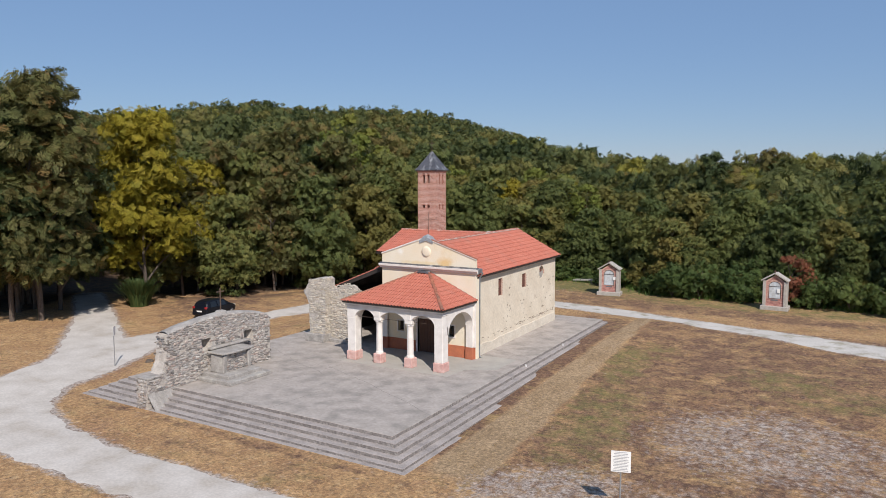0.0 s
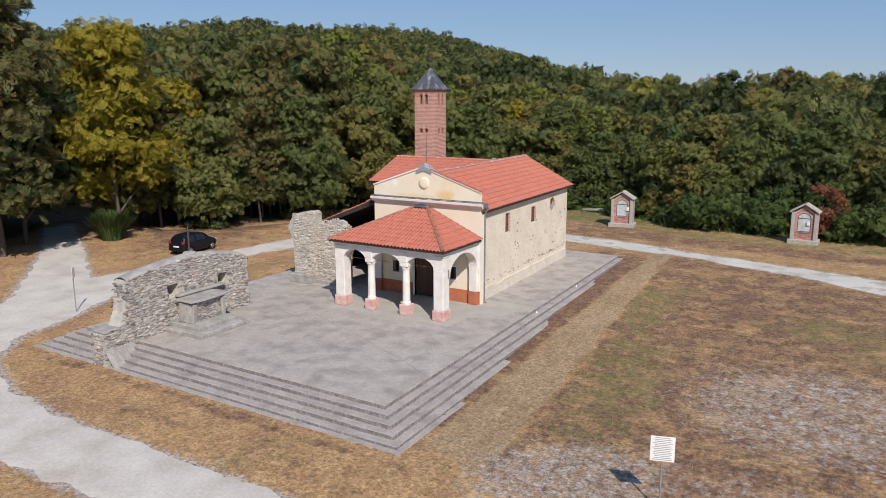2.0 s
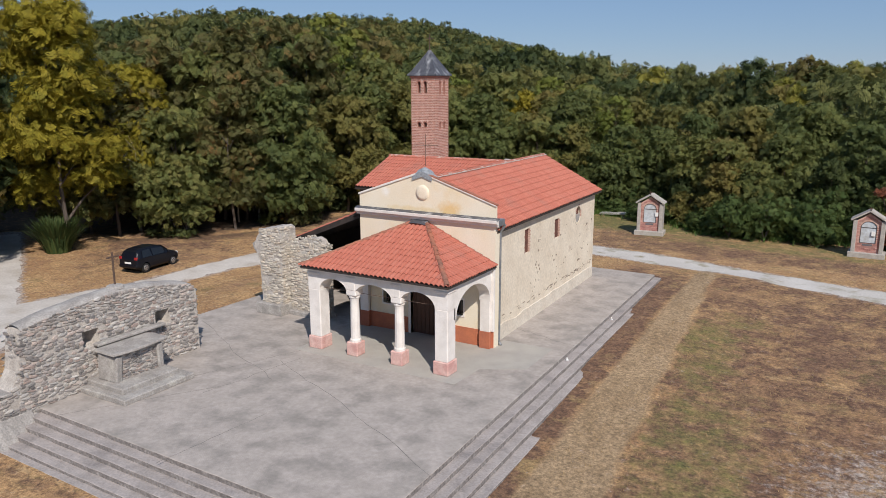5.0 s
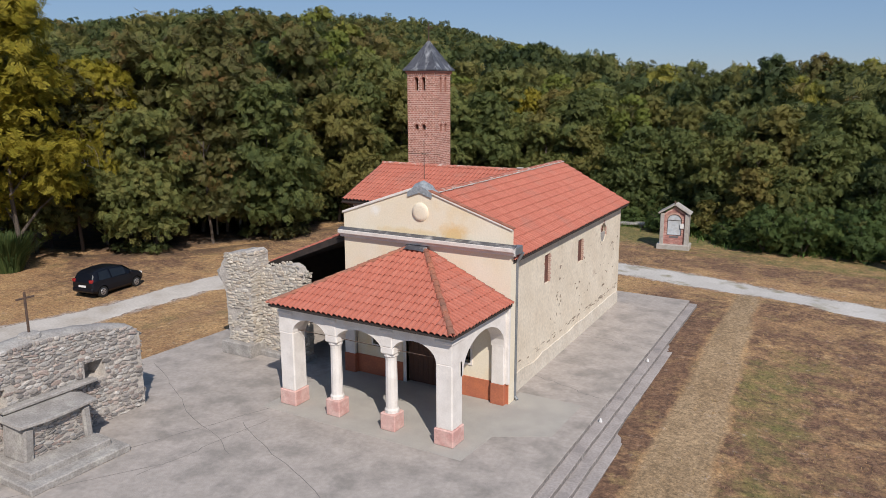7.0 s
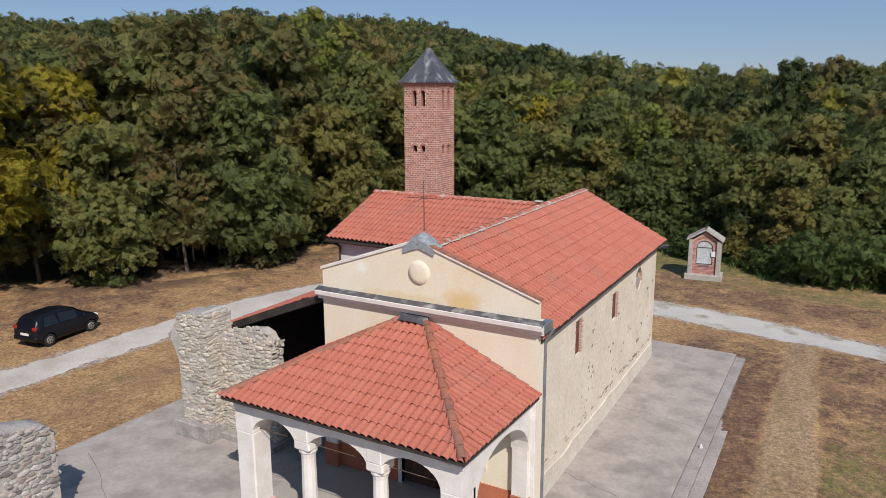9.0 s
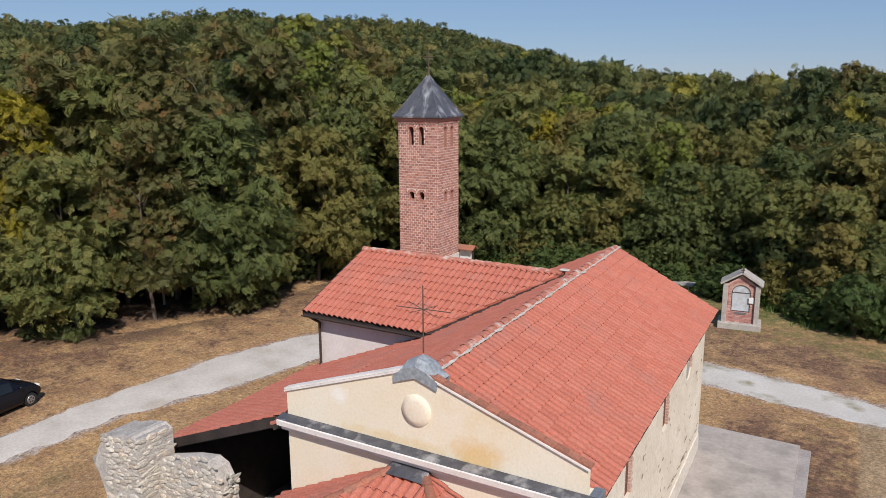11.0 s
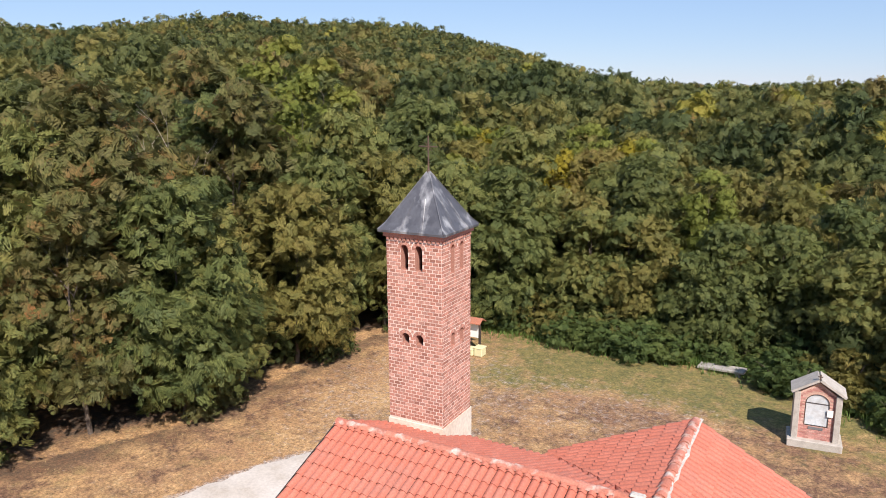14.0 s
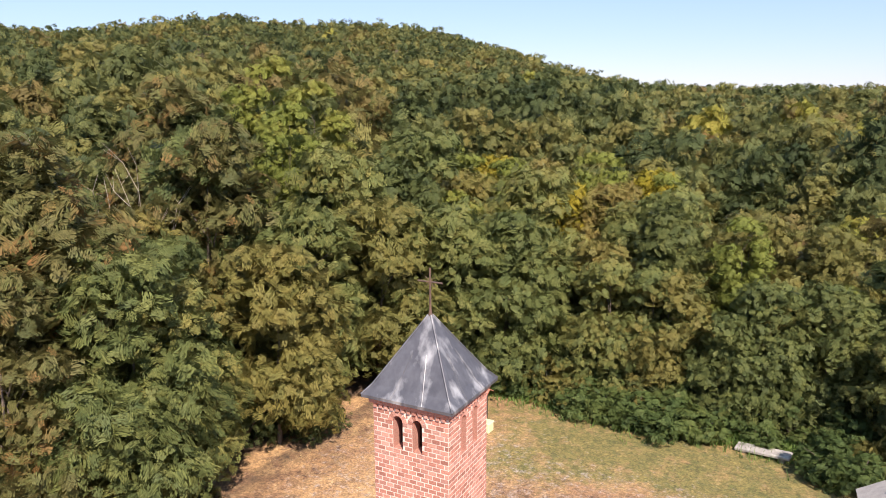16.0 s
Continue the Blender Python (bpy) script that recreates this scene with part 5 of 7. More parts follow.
def brick_face(face, z_lo, z_hi, keep, seed):
    r = random.Random(seed)
    width = (TX1 - TX0) if face in "sn" else (TY1 - TY0)
    bl = width / 9.5
    g = Geo()
    kept = 0
    rows = int((z_hi - z_lo) / COURSE)
    for j in reversed(range(rows)):
        z = z_lo + j * COURSE
        u = -bl / 2 * (j % 2)
        while u < width - 0.02:
            step = bl
            a, b = max(u + 0.011, 0.002) + r.uniform(-0.003, 0.003), min(u + step - 0.011, width - 0.002)
            u += step
            if b - a < 0.03:
                continue
            pieces = [(a, b)]
            for z0, zs, rise in (LOW, HIGH):
                spans = [(p - TX0, q - TX0) for p, q in WINX] if face in "sn" else [(p - TY0, q - TY0) for p, q in WINY]
                zz = z0 - 0.1 if face == "e" else z0
                for p, q in spans:
                    if z + 0.05 > zz and z < zs + rise + 0.08:
                        grow = 0.006 if z + 0.03 < zs else 0.10 * math.sqrt(max(0.0, 1 - ((z + 0.03 - zs) / (rise + 0.13)) ** 2))
                        cut_ = []
                        for c, d in pieces:
                            if d <= p - grow or c >= q + grow:
                                cut_.append((c, d))
                            else:
                                cut_ += [(c, p - grow)] * (p - grow - c > 0.03) + [(q + grow, d)] * (d - q - grow > 0.03)
                        pieces = cut_
            for a, b in pieces:
                out = 0.007 + r.uniform(-0.003, 0.004)
                zt = z + 0.074
                if face == "s":
                    box = (TX0 + a, TX0 + b, TY0 - out, TY0 + 0.02, z, zt)
                elif face == "n":
                    box = (TX0 + a, TX0 + b, TY1 - 0.02, TY1 + out, z, zt)
                elif face == "e":
                    box = (TX1 - 0.02, TX1 + out, TY0 + a, TY0 + b, z, zt)
                else:
                    box = (TX0 - out, TX0 + 0.02, TY0 + a, TY0 + b, z, zt)
                if kept < keep:
                    part("brick", Geo().box(*box).mesh("brick", False), M_BRICK, shaft)
                    kept += 1
                else:
                    g.box(*box)
    part("bricks", g.mesh("bricks", False), M_BRICK, shaft, "red bricks", kind="stuff")


brick_face("s", 7.10, 12.10, 170, 11)
brick_face("e", 6.90, 12.10, 130, 12)
brick_face("n", 6.5, 12.10, 0, 13)
brick_face("w", 6.5, 12.10, 0, 14)
for face, spans in (("s", WINX), ("e", WINY)):
    for z0, zs, rise in (LOW, HIGH):
        for a, b in spans:
            c, hw = (a + b) / 2, (b - a) / 2
            for k in range(7):
                t0, t1 = math.pi * k / 7 + 0.03, math.pi * (k + 1) / 7 - 0.03
                q = [(c + (hw + o) * math.cos(t), zs + (rise + o) * math.sin(t)) for o, t in ((0.0, t0), (0.0, t1), (0.10, t1), (0.10, t0))]
                geo = Geo().prism(q, TY0 - 0.009, TY0 + 0.05, "y") if face == "s" else Geo().prism(q, TX1 - 0.05, TX1 + 0.009, "x")
                part("arch_brick", geo, M_BRICK, shaft)
part("base_band", Geo().box(TX0 - 0.03, TX1 + 0.03, TY0 - 0.03, TY1 + 0.03, 6.0, 7.02), M_PLINTH, tower, "pale cement band at the roof")
# dentils and top courses
for k in range(13):
    u = 0.03 + k * 0.127
    part("dentil", Geo().box(TX0 + u, TX0 + u + 0.07, TY0 - 0.05, TY0, 12.11, 12.19), M_BRICK, shaft)
    part("dentil", Geo().box(TX1, TX1 + 0.05, TY0 + u, TY0 + u + 0.07, 12.11, 12.19), M_BRICK, shaft)
part("top_course", Geo().cbox(TX0 - 0.07, TX1 + 0.07, TY0 - 0.07, TY1 + 0.07, 12.19, 12.31, 0.01), M_BRICK, shaft)
# lead spire: four sides, slightly bell-cast, with rolls on the hips
cx, cy = (TX0 + TX1) / 2, (TY0 + TY1) / 2
g = Geo()
rings = [(1.0, 12.32), (1.0, 12.38), (0.84, 12.56), (0.45, 13.18), (0.03, 13.86)]
hw = (TX1 - TX0) / 2 + 0.17
vs = []
for s, z in rings:
    vs += [(cx + sx_ * hw * s, cy + sy_ * hw * s, z) for sx_, sy_ in ((-1, -1), (0, -1), (1, -1), (1, 0), (1, 1), (0, 1), (-1, 1), (-1, 0))]
fs = [(k * 8 + i, k * 8 + (i + 1) % 8, (k + 1) * 8 + (i + 1) % 8, (k + 1) * 8 + i) for k in range(4) for i in range(8)] + [tuple(range(8))[::-1], tuple(range(32, 40))]
spire = part("spire", g.add(vs, fs), M_LEAD, tower, "dark grey lead spire with pale streaks")
for sx_, sy_ in ((-1, -1), (1, -1), (1, 1), (-1, 1)):
    g = Geo()
    for (s, z), (s2, z2) in zip(rings[1:], rings[2:]):
        g.tube((cx + sx_ * hw * s, cy + sy_ * hw * s, z), (cx + sx_ * hw * s2, cy + sy_ * hw * s2, z2), 0.02, n=6)
    part("hip_roll", g, M_LEAD, spire)
for k in (-0.35, 0.35):
    for dx, dy in ((0, -1), (1, 0)):
        g = Geo()
        for (s, z), (s2, z2) in zip(rings[1:-1], rings[2:-1]):
            a = (cx + (k * hw * s if dx == 0 else hw * s), cy + (-hw * s if dx == 0 else k * hw * s), z)
            b = (cx + (k * hw * s2 if dx == 0 else hw * s2), cy + (-hw * s2 if dx == 0 else k * hw * s2), z2)
            g.tube(a, b, 0.012, n=5)
        part("seam", g, M_LEAD, spire)
finial = part("finial", Geo().lathe((cx, cy, 13.82), [(0.05, 0), (0.03, 0.12), (0.024, 0.18), (0.020, 0.98)], 8), M_IRON, tower, "rusty iron cross on the spire")
part("cross_bar", Geo().tube((cx - 0.27, cy, 14.52), (cx + 0.27, cy, 14.52), 0.020, n=6).tube((cx - 0.1, cy, 14.42), (cx + 0.1, cy, 14.62), 0.007, n=5).tube((cx - 0.1, cy, 14.62), (cx + 0.1, cy, 14.42), 0.007, n=5), M_IRON, finial)

# ---- ruined walls ----


def stone_variant(seed):
    """A rounded fieldstone face, one unit wide and high, standing out along +y."""
    r = random.Random(seed)
    n = 8
    vs = []
    jag = [r.uniform(0.80, 1.04) for _ in range(n)]
    for ring, dep in ((1.0, -0.02), (0.95, 0.7), (0.70, 1.0)):
        for i in range(n):
            t = 2 * math.pi * (i + 0.5) / n
            c, s = math.cos(t), math.sin(t)
            k = 0.5 * ring / (abs(c) ** 4 + abs(s) ** 4) ** 0.25 * jag[i]
            vs.append((k * c, dep * (1 if ring > 0.8 else r.uniform(0.85, 1.15)), k * s))
    fs = [(k * n + i, k * n + (i + 1) % n, (k + 1) * n + (i + 1) % n, (k + 1) * n + i) for k in (0, 1) for i in range(n)] + [tuple(range(16, 24))]
    return vs, fs


STONES = [stone_variant(40 + i) for i in range(10)]
STONE_MESH, STONE_MESH_WARM = [], []
for vs, fs in STONES:
    sme = Geo().add(vs, fs).mesh("stone", False)
    sme.materials.append(M_STONE)
    STONE_MESH.append(sme)
    warm = sme.copy()
    warm.materials[0] = M_STONE_WARM
    STONE_MESH_WARM.append(warm)


def stone_face(wall, o, ud, width, z_lo, top, holes=(), keep=0, seed=1, size=(0.12, 0.40), material=None):
    """Rough courses of stones on an upright face; top(u) its crest, holes (u0, u1, z0, z1) left free."""
    o, ud = Vector(o), Vector(ud).normalized()
    nd = Vector((ud.y, -ud.x, 0))
    r = random.Random(seed)
    g, kept = Geo(), 0
    z = z_lo
    while z < 6:
        h = r.uniform(0.055, 0.15)
        u = -r.uniform(0, 0.1)
        while u < width:
            w = r.uniform(*size) * (0.55 if r.random() < 0.35 else 1)
            uc = u + w / 2
            zc = z + h / 2 + r.uniform(-0.025, 0.025) + 0.07 * noise.noise((uc * 1.3, z * 0.8, seed))
            u += w
            if uc < 0.05 or uc > width - 0.05 or zc + h * 0.4 > top(uc):
                continue
            if any(a - w * 0.35 < uc < b + w * 0.35 and c - h * 0.4 < zc < d + h * 0.4 for a, b, c, d in holes):
                continue
            if r.random() < 0.08:
                continue
            dep, k, tilt = r.uniform(0.014, 0.060), r.randrange(10), r.uniform(-14, 14)
            m = Matrix.Translation(o + ud * uc + Vector((0, 0, zc)))
            rot = Matrix((ud, nd, Vector((0, 0, 1)))).transposed().to_4x4()
            m = m @ rot @ pose(0, 0, 0, 0, tilt, 0) @ Matrix.Diagonal((w * 1.02, dep, h * r.uniform(0.85, 1.20), 1))
            if kept < keep:
                ob = new("stone", (STONE_MESH if material is None else STONE_MESH_WARM)[k])
                hang(ob, wall)
                ob.matrix_basis = m
                kept += 1
            else:
                g.add([m @ Vector(p) for p in STONES[k][0]], STONES[k][1])
        z += h * 0.98
    if g.v:
        part("stones", g.mesh("stones", False), material or M_STONE, wall, "flat fieldstones", kind="stuff")


RX0, RX1 = -32.42, -31.62
CREST = [(24.05, 1.55), (24.9, 1.62), (25.02, 1.95), (25.22, 2.25), (25.3, 3.0), (25.45, 3.70), (26.6, 3.93), (28.0, 4.08), (29.4, 4.16), (30.9, 4.0), (32.0, 3.80), (32.65, 3.62), (32.86, 3.40)]


def crest(y):
    return float(np.interp(y, [p[0] for p in CREST], [p[1] for p in CREST]))


ruin = thing("ruined_wall", (-32.0, 28.5, TOP), "ruined fieldstone wall with two niches beside the steps", "wall")
line = [24.05 + (32.86 - 24.05) * i / 60 for i in range(61)]
poly = [(24.05, -0.1), (32.86, -0.1)] + [(y, crest(y) - 0.03 + 0.035 * noise.noise((y * 3, 1, 1))) for y in reversed(line)]
NICHES = [(27.66, 28.26, 2.34, 3.00), (30.80, 31.42, 2.30, 2.94)]
cuts = [Geo().add([(RX1 + 0.3, a - 0.05, z0 - 0.05), (RX1 + 0.3, b + 0.1, z0 - 0.05), (RX1 + 0.3, b + 0.1, z1), (RX1 + 0.3, a - 0.05, z1), (RX0 + 0.15, a, z0 + 0.12), (RX0 + 0.15, b - 0.1, z0 + 0.12), (RX0 + 0.15, b - 0.1, z1 - 0.05), (RX0 + 0.15, a, z1 - 0.05)], [(0, 1, 2, 3), (7, 6, 5, 4), (0, 4, 5, 1), (1, 5, 6, 2), (2, 6, 7, 3), (3, 7, 4, 0)]) for a, b, z0, z1 in NICHES]
core_ = part("core", carve(Geo().prism(poly, RX0, RX1, "x"), *cuts), M_MORTAR, ruin, "lime mortar core of the wall")
stone_face(core_, (RX1, 24.1, 0), (0, 1, 0), 8.72, 0.02, lambda u: crest(24.1 + u), [(a - 24.1, b - 24.1, c, d) for a, b, c, d in NICHES], 260, 21)
stone_face(core_, (RX0 + 0.02, 24.05, 0), (1, 0, 0), 0.76, 0.02, lambda u: 1.55, (), 22, 22)
stone_face(core_, (RX0 + 0.02, 25.33, 0), (1, 0, 0), 0.76, 1.62, lambda u: 3.6, (), 18, 23)
stone_face(core_, (RX1, 32.86, 0), (-1, 0, 0), 0.78, 0.02, lambda u: 3.5, (), 0, 24)
stone_face(core_, (RX0, 32.8, 0), (0, -1, 0), 8.7, 0.02, lambda u: crest(32.8 - u), (), 0, 25, (0.3, 0.6))
# smooth cement cap along the crest
g = Geo()
ys = [25.45 + (32.8 - 25.45) * i / 40 for i in range(41)]
vs, fs = [], []
for y in ys:
    for x, d in ((RX0 - 0.02, -0.03), (RX0 + 0.12, 0.05), (-32.0, 0.09), (RX1 - 0.12, 0.05), (RX1 + 0.01, -0.05)):
        vs.append((x + 0.03 * noise.noise((y * 2, x, 3)), y, crest(y) + d + 0.025 * noise.noise((y * 2.5, x * 3, 5))))
for i in range(40):
    fs += [(i * 5 + k, i * 5 + k + 1, i * 5 + k + 6, i * 5 + k + 5) for k in range(4)]
part("coping", g.add(vs, fs).mesh("coping", False), M_SLAB, ruin, "smooth grey cement coping", smooth=True)
for y, z in ((24.3, 1.58), (24.62, 1.60)):
    part("cap_stone", Geo().cbox(RX0 - 0.03, RX1 + 0.04, y - 0.2, y + 0.34, z - 0.05, z + 0.07, 0.03), M_SLAB, ruin)
# rough mortared foot towards the steps
g = Geo()
vs, fs = [], []
for i in range(13):
    y = 24.05 + i * 0.12
    for k in range(5):
        x = RX1 - 0.05 + 0.17 * k
        vs.append((x, y, max(0.02, 0.95 - 0.23 * k + 0.09 * noise.noise((x * 4, y * 4, 7)))))
for i in range(12):
    fs += [(i * 5 + k, i * 5 + k + 1, i * 5 + k + 6, i * 5 + k + 5) for k in range(4)]
part("rubble_foot", g.add(vs, fs).mesh("rubble_foot", False), M_SLAB, ruin, "rough mortar footing")

iron_cross = thing("iron_cross", (-32.0, 29.4, 4.2), "thin rusty iron cross set on the ruined wall", "cross")
part("base", Geo().lathe((-32.0, 29.4, 4.18), [(0.34, 0.0), (0.30, 0.10), (0.12, 0.15)], 14), M_SLAB, iron_cross)
part("shaft", Geo().cbox(-32.03, -31.97, 29.37, 29.43, 4.25, 5.56, 0.008), M_IRON, iron_cross)
part("arm", Geo().cbox(-32.02, -31.98, 29.13, 29.69, 5.34, 5.40, 0.008), M_IRON, iron_cross)

altar = thing("stone_altar", (-31.0, 29.3, TOP), "rough stone altar with grey slab top on a plinth", "altar")
tilt = pose(-30.78, 29.08, 2.28, 0, 0, 2)
g = Geo()
out = [(-0.66, -1.22), (0.50, -1.30), (0.66, -0.5), (0.62, 0.4), (0.55, 1.12), (-0.30, 1.22), (-0.68, 1.0)]
n = len(out)
vs = [tilt @ Vector((x * s, y * s, z)) for s, z in ((0.97, -0.06), (1.0, -0.03), (0.985, 0.03), (0.93, 0.05)) for x, y in out]
fs = [tuple(range(n))[::-1], tuple(range(3 * n, 4 * n))] + [(k * n + i, k * n + (i + 1) % n, (k + 1) * n + (i + 1) % n, (k + 1) * n + i) for k in range(3) for i in range(n)]
part("slab", g.add(vs, fs), M_SLAB, altar, "rough grey stone slab")
body = part("body", Geo().box(-31.6, -30.42, 28.1, 30.0, 1.0, 2.23), M_MORTAR, altar, "rubble masonry altar body")
stone_face(body, (-30.42, 28.15, 0), (0, 1, 0), 1.82, 1.22, lambda u: 2.2, (), 60, 31)
stone_face(body, (-31.6, 28.1, 0), (1, 0, 0), 1.18, 1.22, lambda u: 2.2, (), 20, 32)
stone_face(body, (-30.42, 30.0, 0), (-1, 0, 0), 1.1, 1.22, lambda u: 2.2, (), 10, 33)
for y0, y1, t in ((27.9, 28.2, -4), (29.72, 29.98, 3)):
    m = pose(-30.72, (y0 + y1) / 2, 1.68, t, 2, 4)
    part("slab_support", Geo().cbox(-0.55, 0.42, -(y1 - y0) / 2, (y1 - y0) / 2, -0.5, 0.5, 0.05, m), M_SLAB, altar, "rough upright stone slab")
for dx, dy0, dy1, z0, z1 in ((-29.62, 27.62, 30.1, TOP - 0.02, 1.21), (-29.15, 27.32, 30.4, TOP - 0.02, 1.01)):
    part("plinth_step", Geo().cbox(-31.65, dx, dy0, dy1, z0, z1, 0.035), M_SLAB, altar, "mortared stone plinth")
part("shelf", Geo().cbox(-31.62, -31.3, 28.0, 31.0, 2.36, 2.48, 0.03), M_SLAB, altar)

pillar = thing("ruined_pillar", (-32.4, 38.5, TOP), "tall ruined fieldstone pillar on a grey cement base", "ruin")
pt = [(-33.05, 1.25), (-31.75, 1.25), (-31.72, 5.00), (-31.95, 5.12), (-32.5, 5.02), (-33.0, 4.86), (-33.28, 4.5), (-33.45, 4.05), (-33.30, 3.75), (-33.12, 3.3)]
pcore = part("core", Geo().prism(pt, 38.2, 39.25, "y"), M_MORTAR, pillar, "lime mortar core")
stone_face(pcore, (-33.06, 38.2, 0), (1, 0, 0), 1.32, 1.25, lambda u: 4.98 + 0.1 * u, [(0.25, 0.5, 2.25, 2.6), (0.3, 0.5, 1.75, 1.95)], 110, 41, material=M_STONE_WARM)
stone_face(pcore, (-31.74, 38.2, 0), (0, 1, 0), 1.05, 1.25, lambda u: 5.12, (), 80, 42, material=M_STONE_WARM)
part("arch_stub", Geo().add([(-33.05, 38.25, 4.6), (-33.62, 38.25, 4.15), (-33.55, 38.25, 3.95), (-33.1, 38.25, 3.4), (-33.05, 39.2, 4.6), (-33.62, 39.2, 4.15), (-33.55, 39.2, 3.95), (-33.1, 39.2, 3.4)], [(0, 1, 2, 3), (7, 6, 5, 4), (0, 4, 5, 1), (1, 5, 6, 2), (2, 6, 7, 3), (3, 7, 4, 0)]), M_SLAB, pillar, "weathered springing of a lost arch")
for vx0, vx1, vz in ((-33.1, -32.42, 4.90), (-32.46, -31.74, 5.05)):
    part("cap_stone", Geo().cbox(vx0, vx1, 38.22, 39.22, vz - 0.3, vz + 0.03, 0.05), M_SLAB, pillar)
part("base", Geo().cbox(-33.28, -31.66, 37.92, 39.5, TOP - 0.02, 1.33, 0.03), M_SLAB, pillar, "grey cement base block")
wt = [(-31.7, TOP - 0.1), (-29.50, TOP - 0.1), (-29.48, 2.5), (-29.52, 3.7), (-29.60, 4.25), (-29.78, 4.56), (-30.08, 4.68), (-30.7, 4.58), (-31.7, 4.30)]
wing = part("wing_wall", Geo().prism(wt, 38.75, 39.25, "y"), M_MORTAR, pillar, "lower stretch of fieldstone wall")
stone_face(wing, (-31.7, 38.75, 0), (1, 0, 0), 2.24, 1.0, lambda u: float(np.interp(u, [0, 1, 1.65, 2.0, 2.18, 2.25], [4.48, 4.76, 4.88, 4.76, 4.44, 3.7])), (), 100, 43, material=M_STONE_WARM)
stone_face(wing, (-29.49, 38.75, 0), (0, 1, 0), 0.5, 1.0, lambda u: 4.5, (), 0, 44, material=M_STONE_WARM)
part("wing_base", Geo().cbox(-31.66, -29.4, 38.45, 39.3, TOP - 0.02, 1.02, 0.03), M_SLAB, pillar)

# ---- shrines ----


def shrine(at, turn, red, picture_side):
    x, y = at
    z = land(x, y)
    t = thing("wayside_shrine", (x, y, z), "brick wayside shrine with granite piers and glazed picture niche", "shrine", "wayside shrines")
    m = Matrix.Translation((x, y, z)) @ pose(0, 0, 0, 0, 0, turn)

    def tr(g):
        g.v = [tuple(m @ Vector(p)) for p in g.v]
        return g
    part("base", tr(Geo().cbox(-1.12, 1.12, -0.75, 0.65, -0.15, 0.34, 0.03)), M_GRANITE, t, "grey granite plinth")
    body_ = Geo().prism([(-0.72, 0.32), (0.72, 0.32), (0.72, 2.50), (0, 3.02), (-0.72, 2.50)], -0.42, 0.5, "y")
    niche = Geo().prism(arch(-0.48, 0.48, 0.98, 2.05, 0.42, 12), -0.8, 0.1, "y")
    bm_ = carve(tr(body_), tr(niche))
    b = part("body", bm_, M_OLDBRICK, t, "pinkish red brick front with pale joints")
    r = random.Random(int(abs(x * 10)))
    k = 0
    while 0.34 + k * 0.078 < 2.95:
        zz = 0.34 + k * 0.078
        u = -0.72 - 0.12 * (k % 2)
        while u < 0.70:
            a, e = max(u, -0.715), min(u + 0.228, 0.715)
            u += 0.242
            if e - a < 0.05:
                continue
            c = (a + e) / 2
            lim = 2.47 + (0.72 - abs(c)) * 0.70
            inside = abs(c) < 0.48 + (e - a) * 0.42 and 0.93 < zz < 2.05 + 0.44 * math.sqrt(max(0, 1 - (c / 0.56) ** 2)) + 0.06 and abs(c) < 0.60
            if zz + 0.066 > lim or inside:
                continue
            part("brick", tr(Geo().box(a, e, -0.432 - r.uniform(0, 0.006), -0.40, zz, zz + 0.062)), M_SHRINE_BRICK, b)
        k += 1
    for s in (-1, 1):
        part("pier", tr(Geo().cbox(min(s * 0.70, s * 0.96), max(s * 0.70, s * 0.96), -0.56, 0.52, 0.32, 2.52, 0.02)), M_GRANITE, t, "granite corner pier")
    for s in (-1, 1):
        a, e = Vector((s * 1.06, 0, 2.48)), Vector((0, 0, 3.14))
        d = (e - a)
        up_ = Vector((-d.z, 0, d.x)).normalized()
        if up_.z < 0:
            up_ = -up_
        vs_ = [p + up_ * h + Vector((0, yy, 0)) for p in (a, e) for yy in (-0.66, 0.60) for h in (0.0, 0.10)]
        part("roof_slab", tr(Geo().add(vs_, [(0, 1, 3, 2), (4, 6, 7, 5), (0, 4, 5, 1), (2, 3, 7, 6), (1, 5, 7, 3), (0, 2, 6, 4)])), M_GRANITE, t, "granite roof slab")
    part("cross", tr(Geo().cbox(-0.03, 0.03, -0.62, -0.56, 3.2, 3.46, 0.008).cbox(-0.10, 0.10, -0.615, -0.565, 3.33, 3.38, 0.008)), M_IRON, t)
    part("picture", tr(Geo().prism(arch(-0.46, 0.46, 1.0, 2.05, 0.40, 12), -0.405, -0.36, "y")), M_PICTURE, t, "faded painted panel in the niche")
    fr = Geo().prism(arch(-0.48, 0.48, 0.98, 2.05, 0.42, 12), -0.44, -0.38, "y")
    frc = Geo().prism(arch(-0.452, 0.452, 1.008, 2.05, 0.395, 12), -0.6, -0.2, "y")
    fm = part("window_frame", carve(tr(fr), tr(frc)), M_GUTTER, t, "dark metal glazing frame")
    part("glazing_bar", tr(Geo().box(-0.452, 0.452, -0.435, -0.408, 2.03, 2.055)), M_GUTTER, fm)
    part("notice", tr(Geo().cbox(picture_side - 0.12, picture_side + 0.12, -0.50, -0.47, 1.50, 1.82, 0.005)), M_PAPER, t, "small white notice")
    part("plaque", tr(Geo().cbox(-0.30, 0.30, -0.455, -0.425, 0.80, 0.93, 0.008)), M_INK, t, "dark inscribed plaque")
    return t


shrine((-22.70, 70.45), 6, 0, 0.52)
shrine((-7.7, 69.6), -2, 1, 0.30)

# ---- car ----


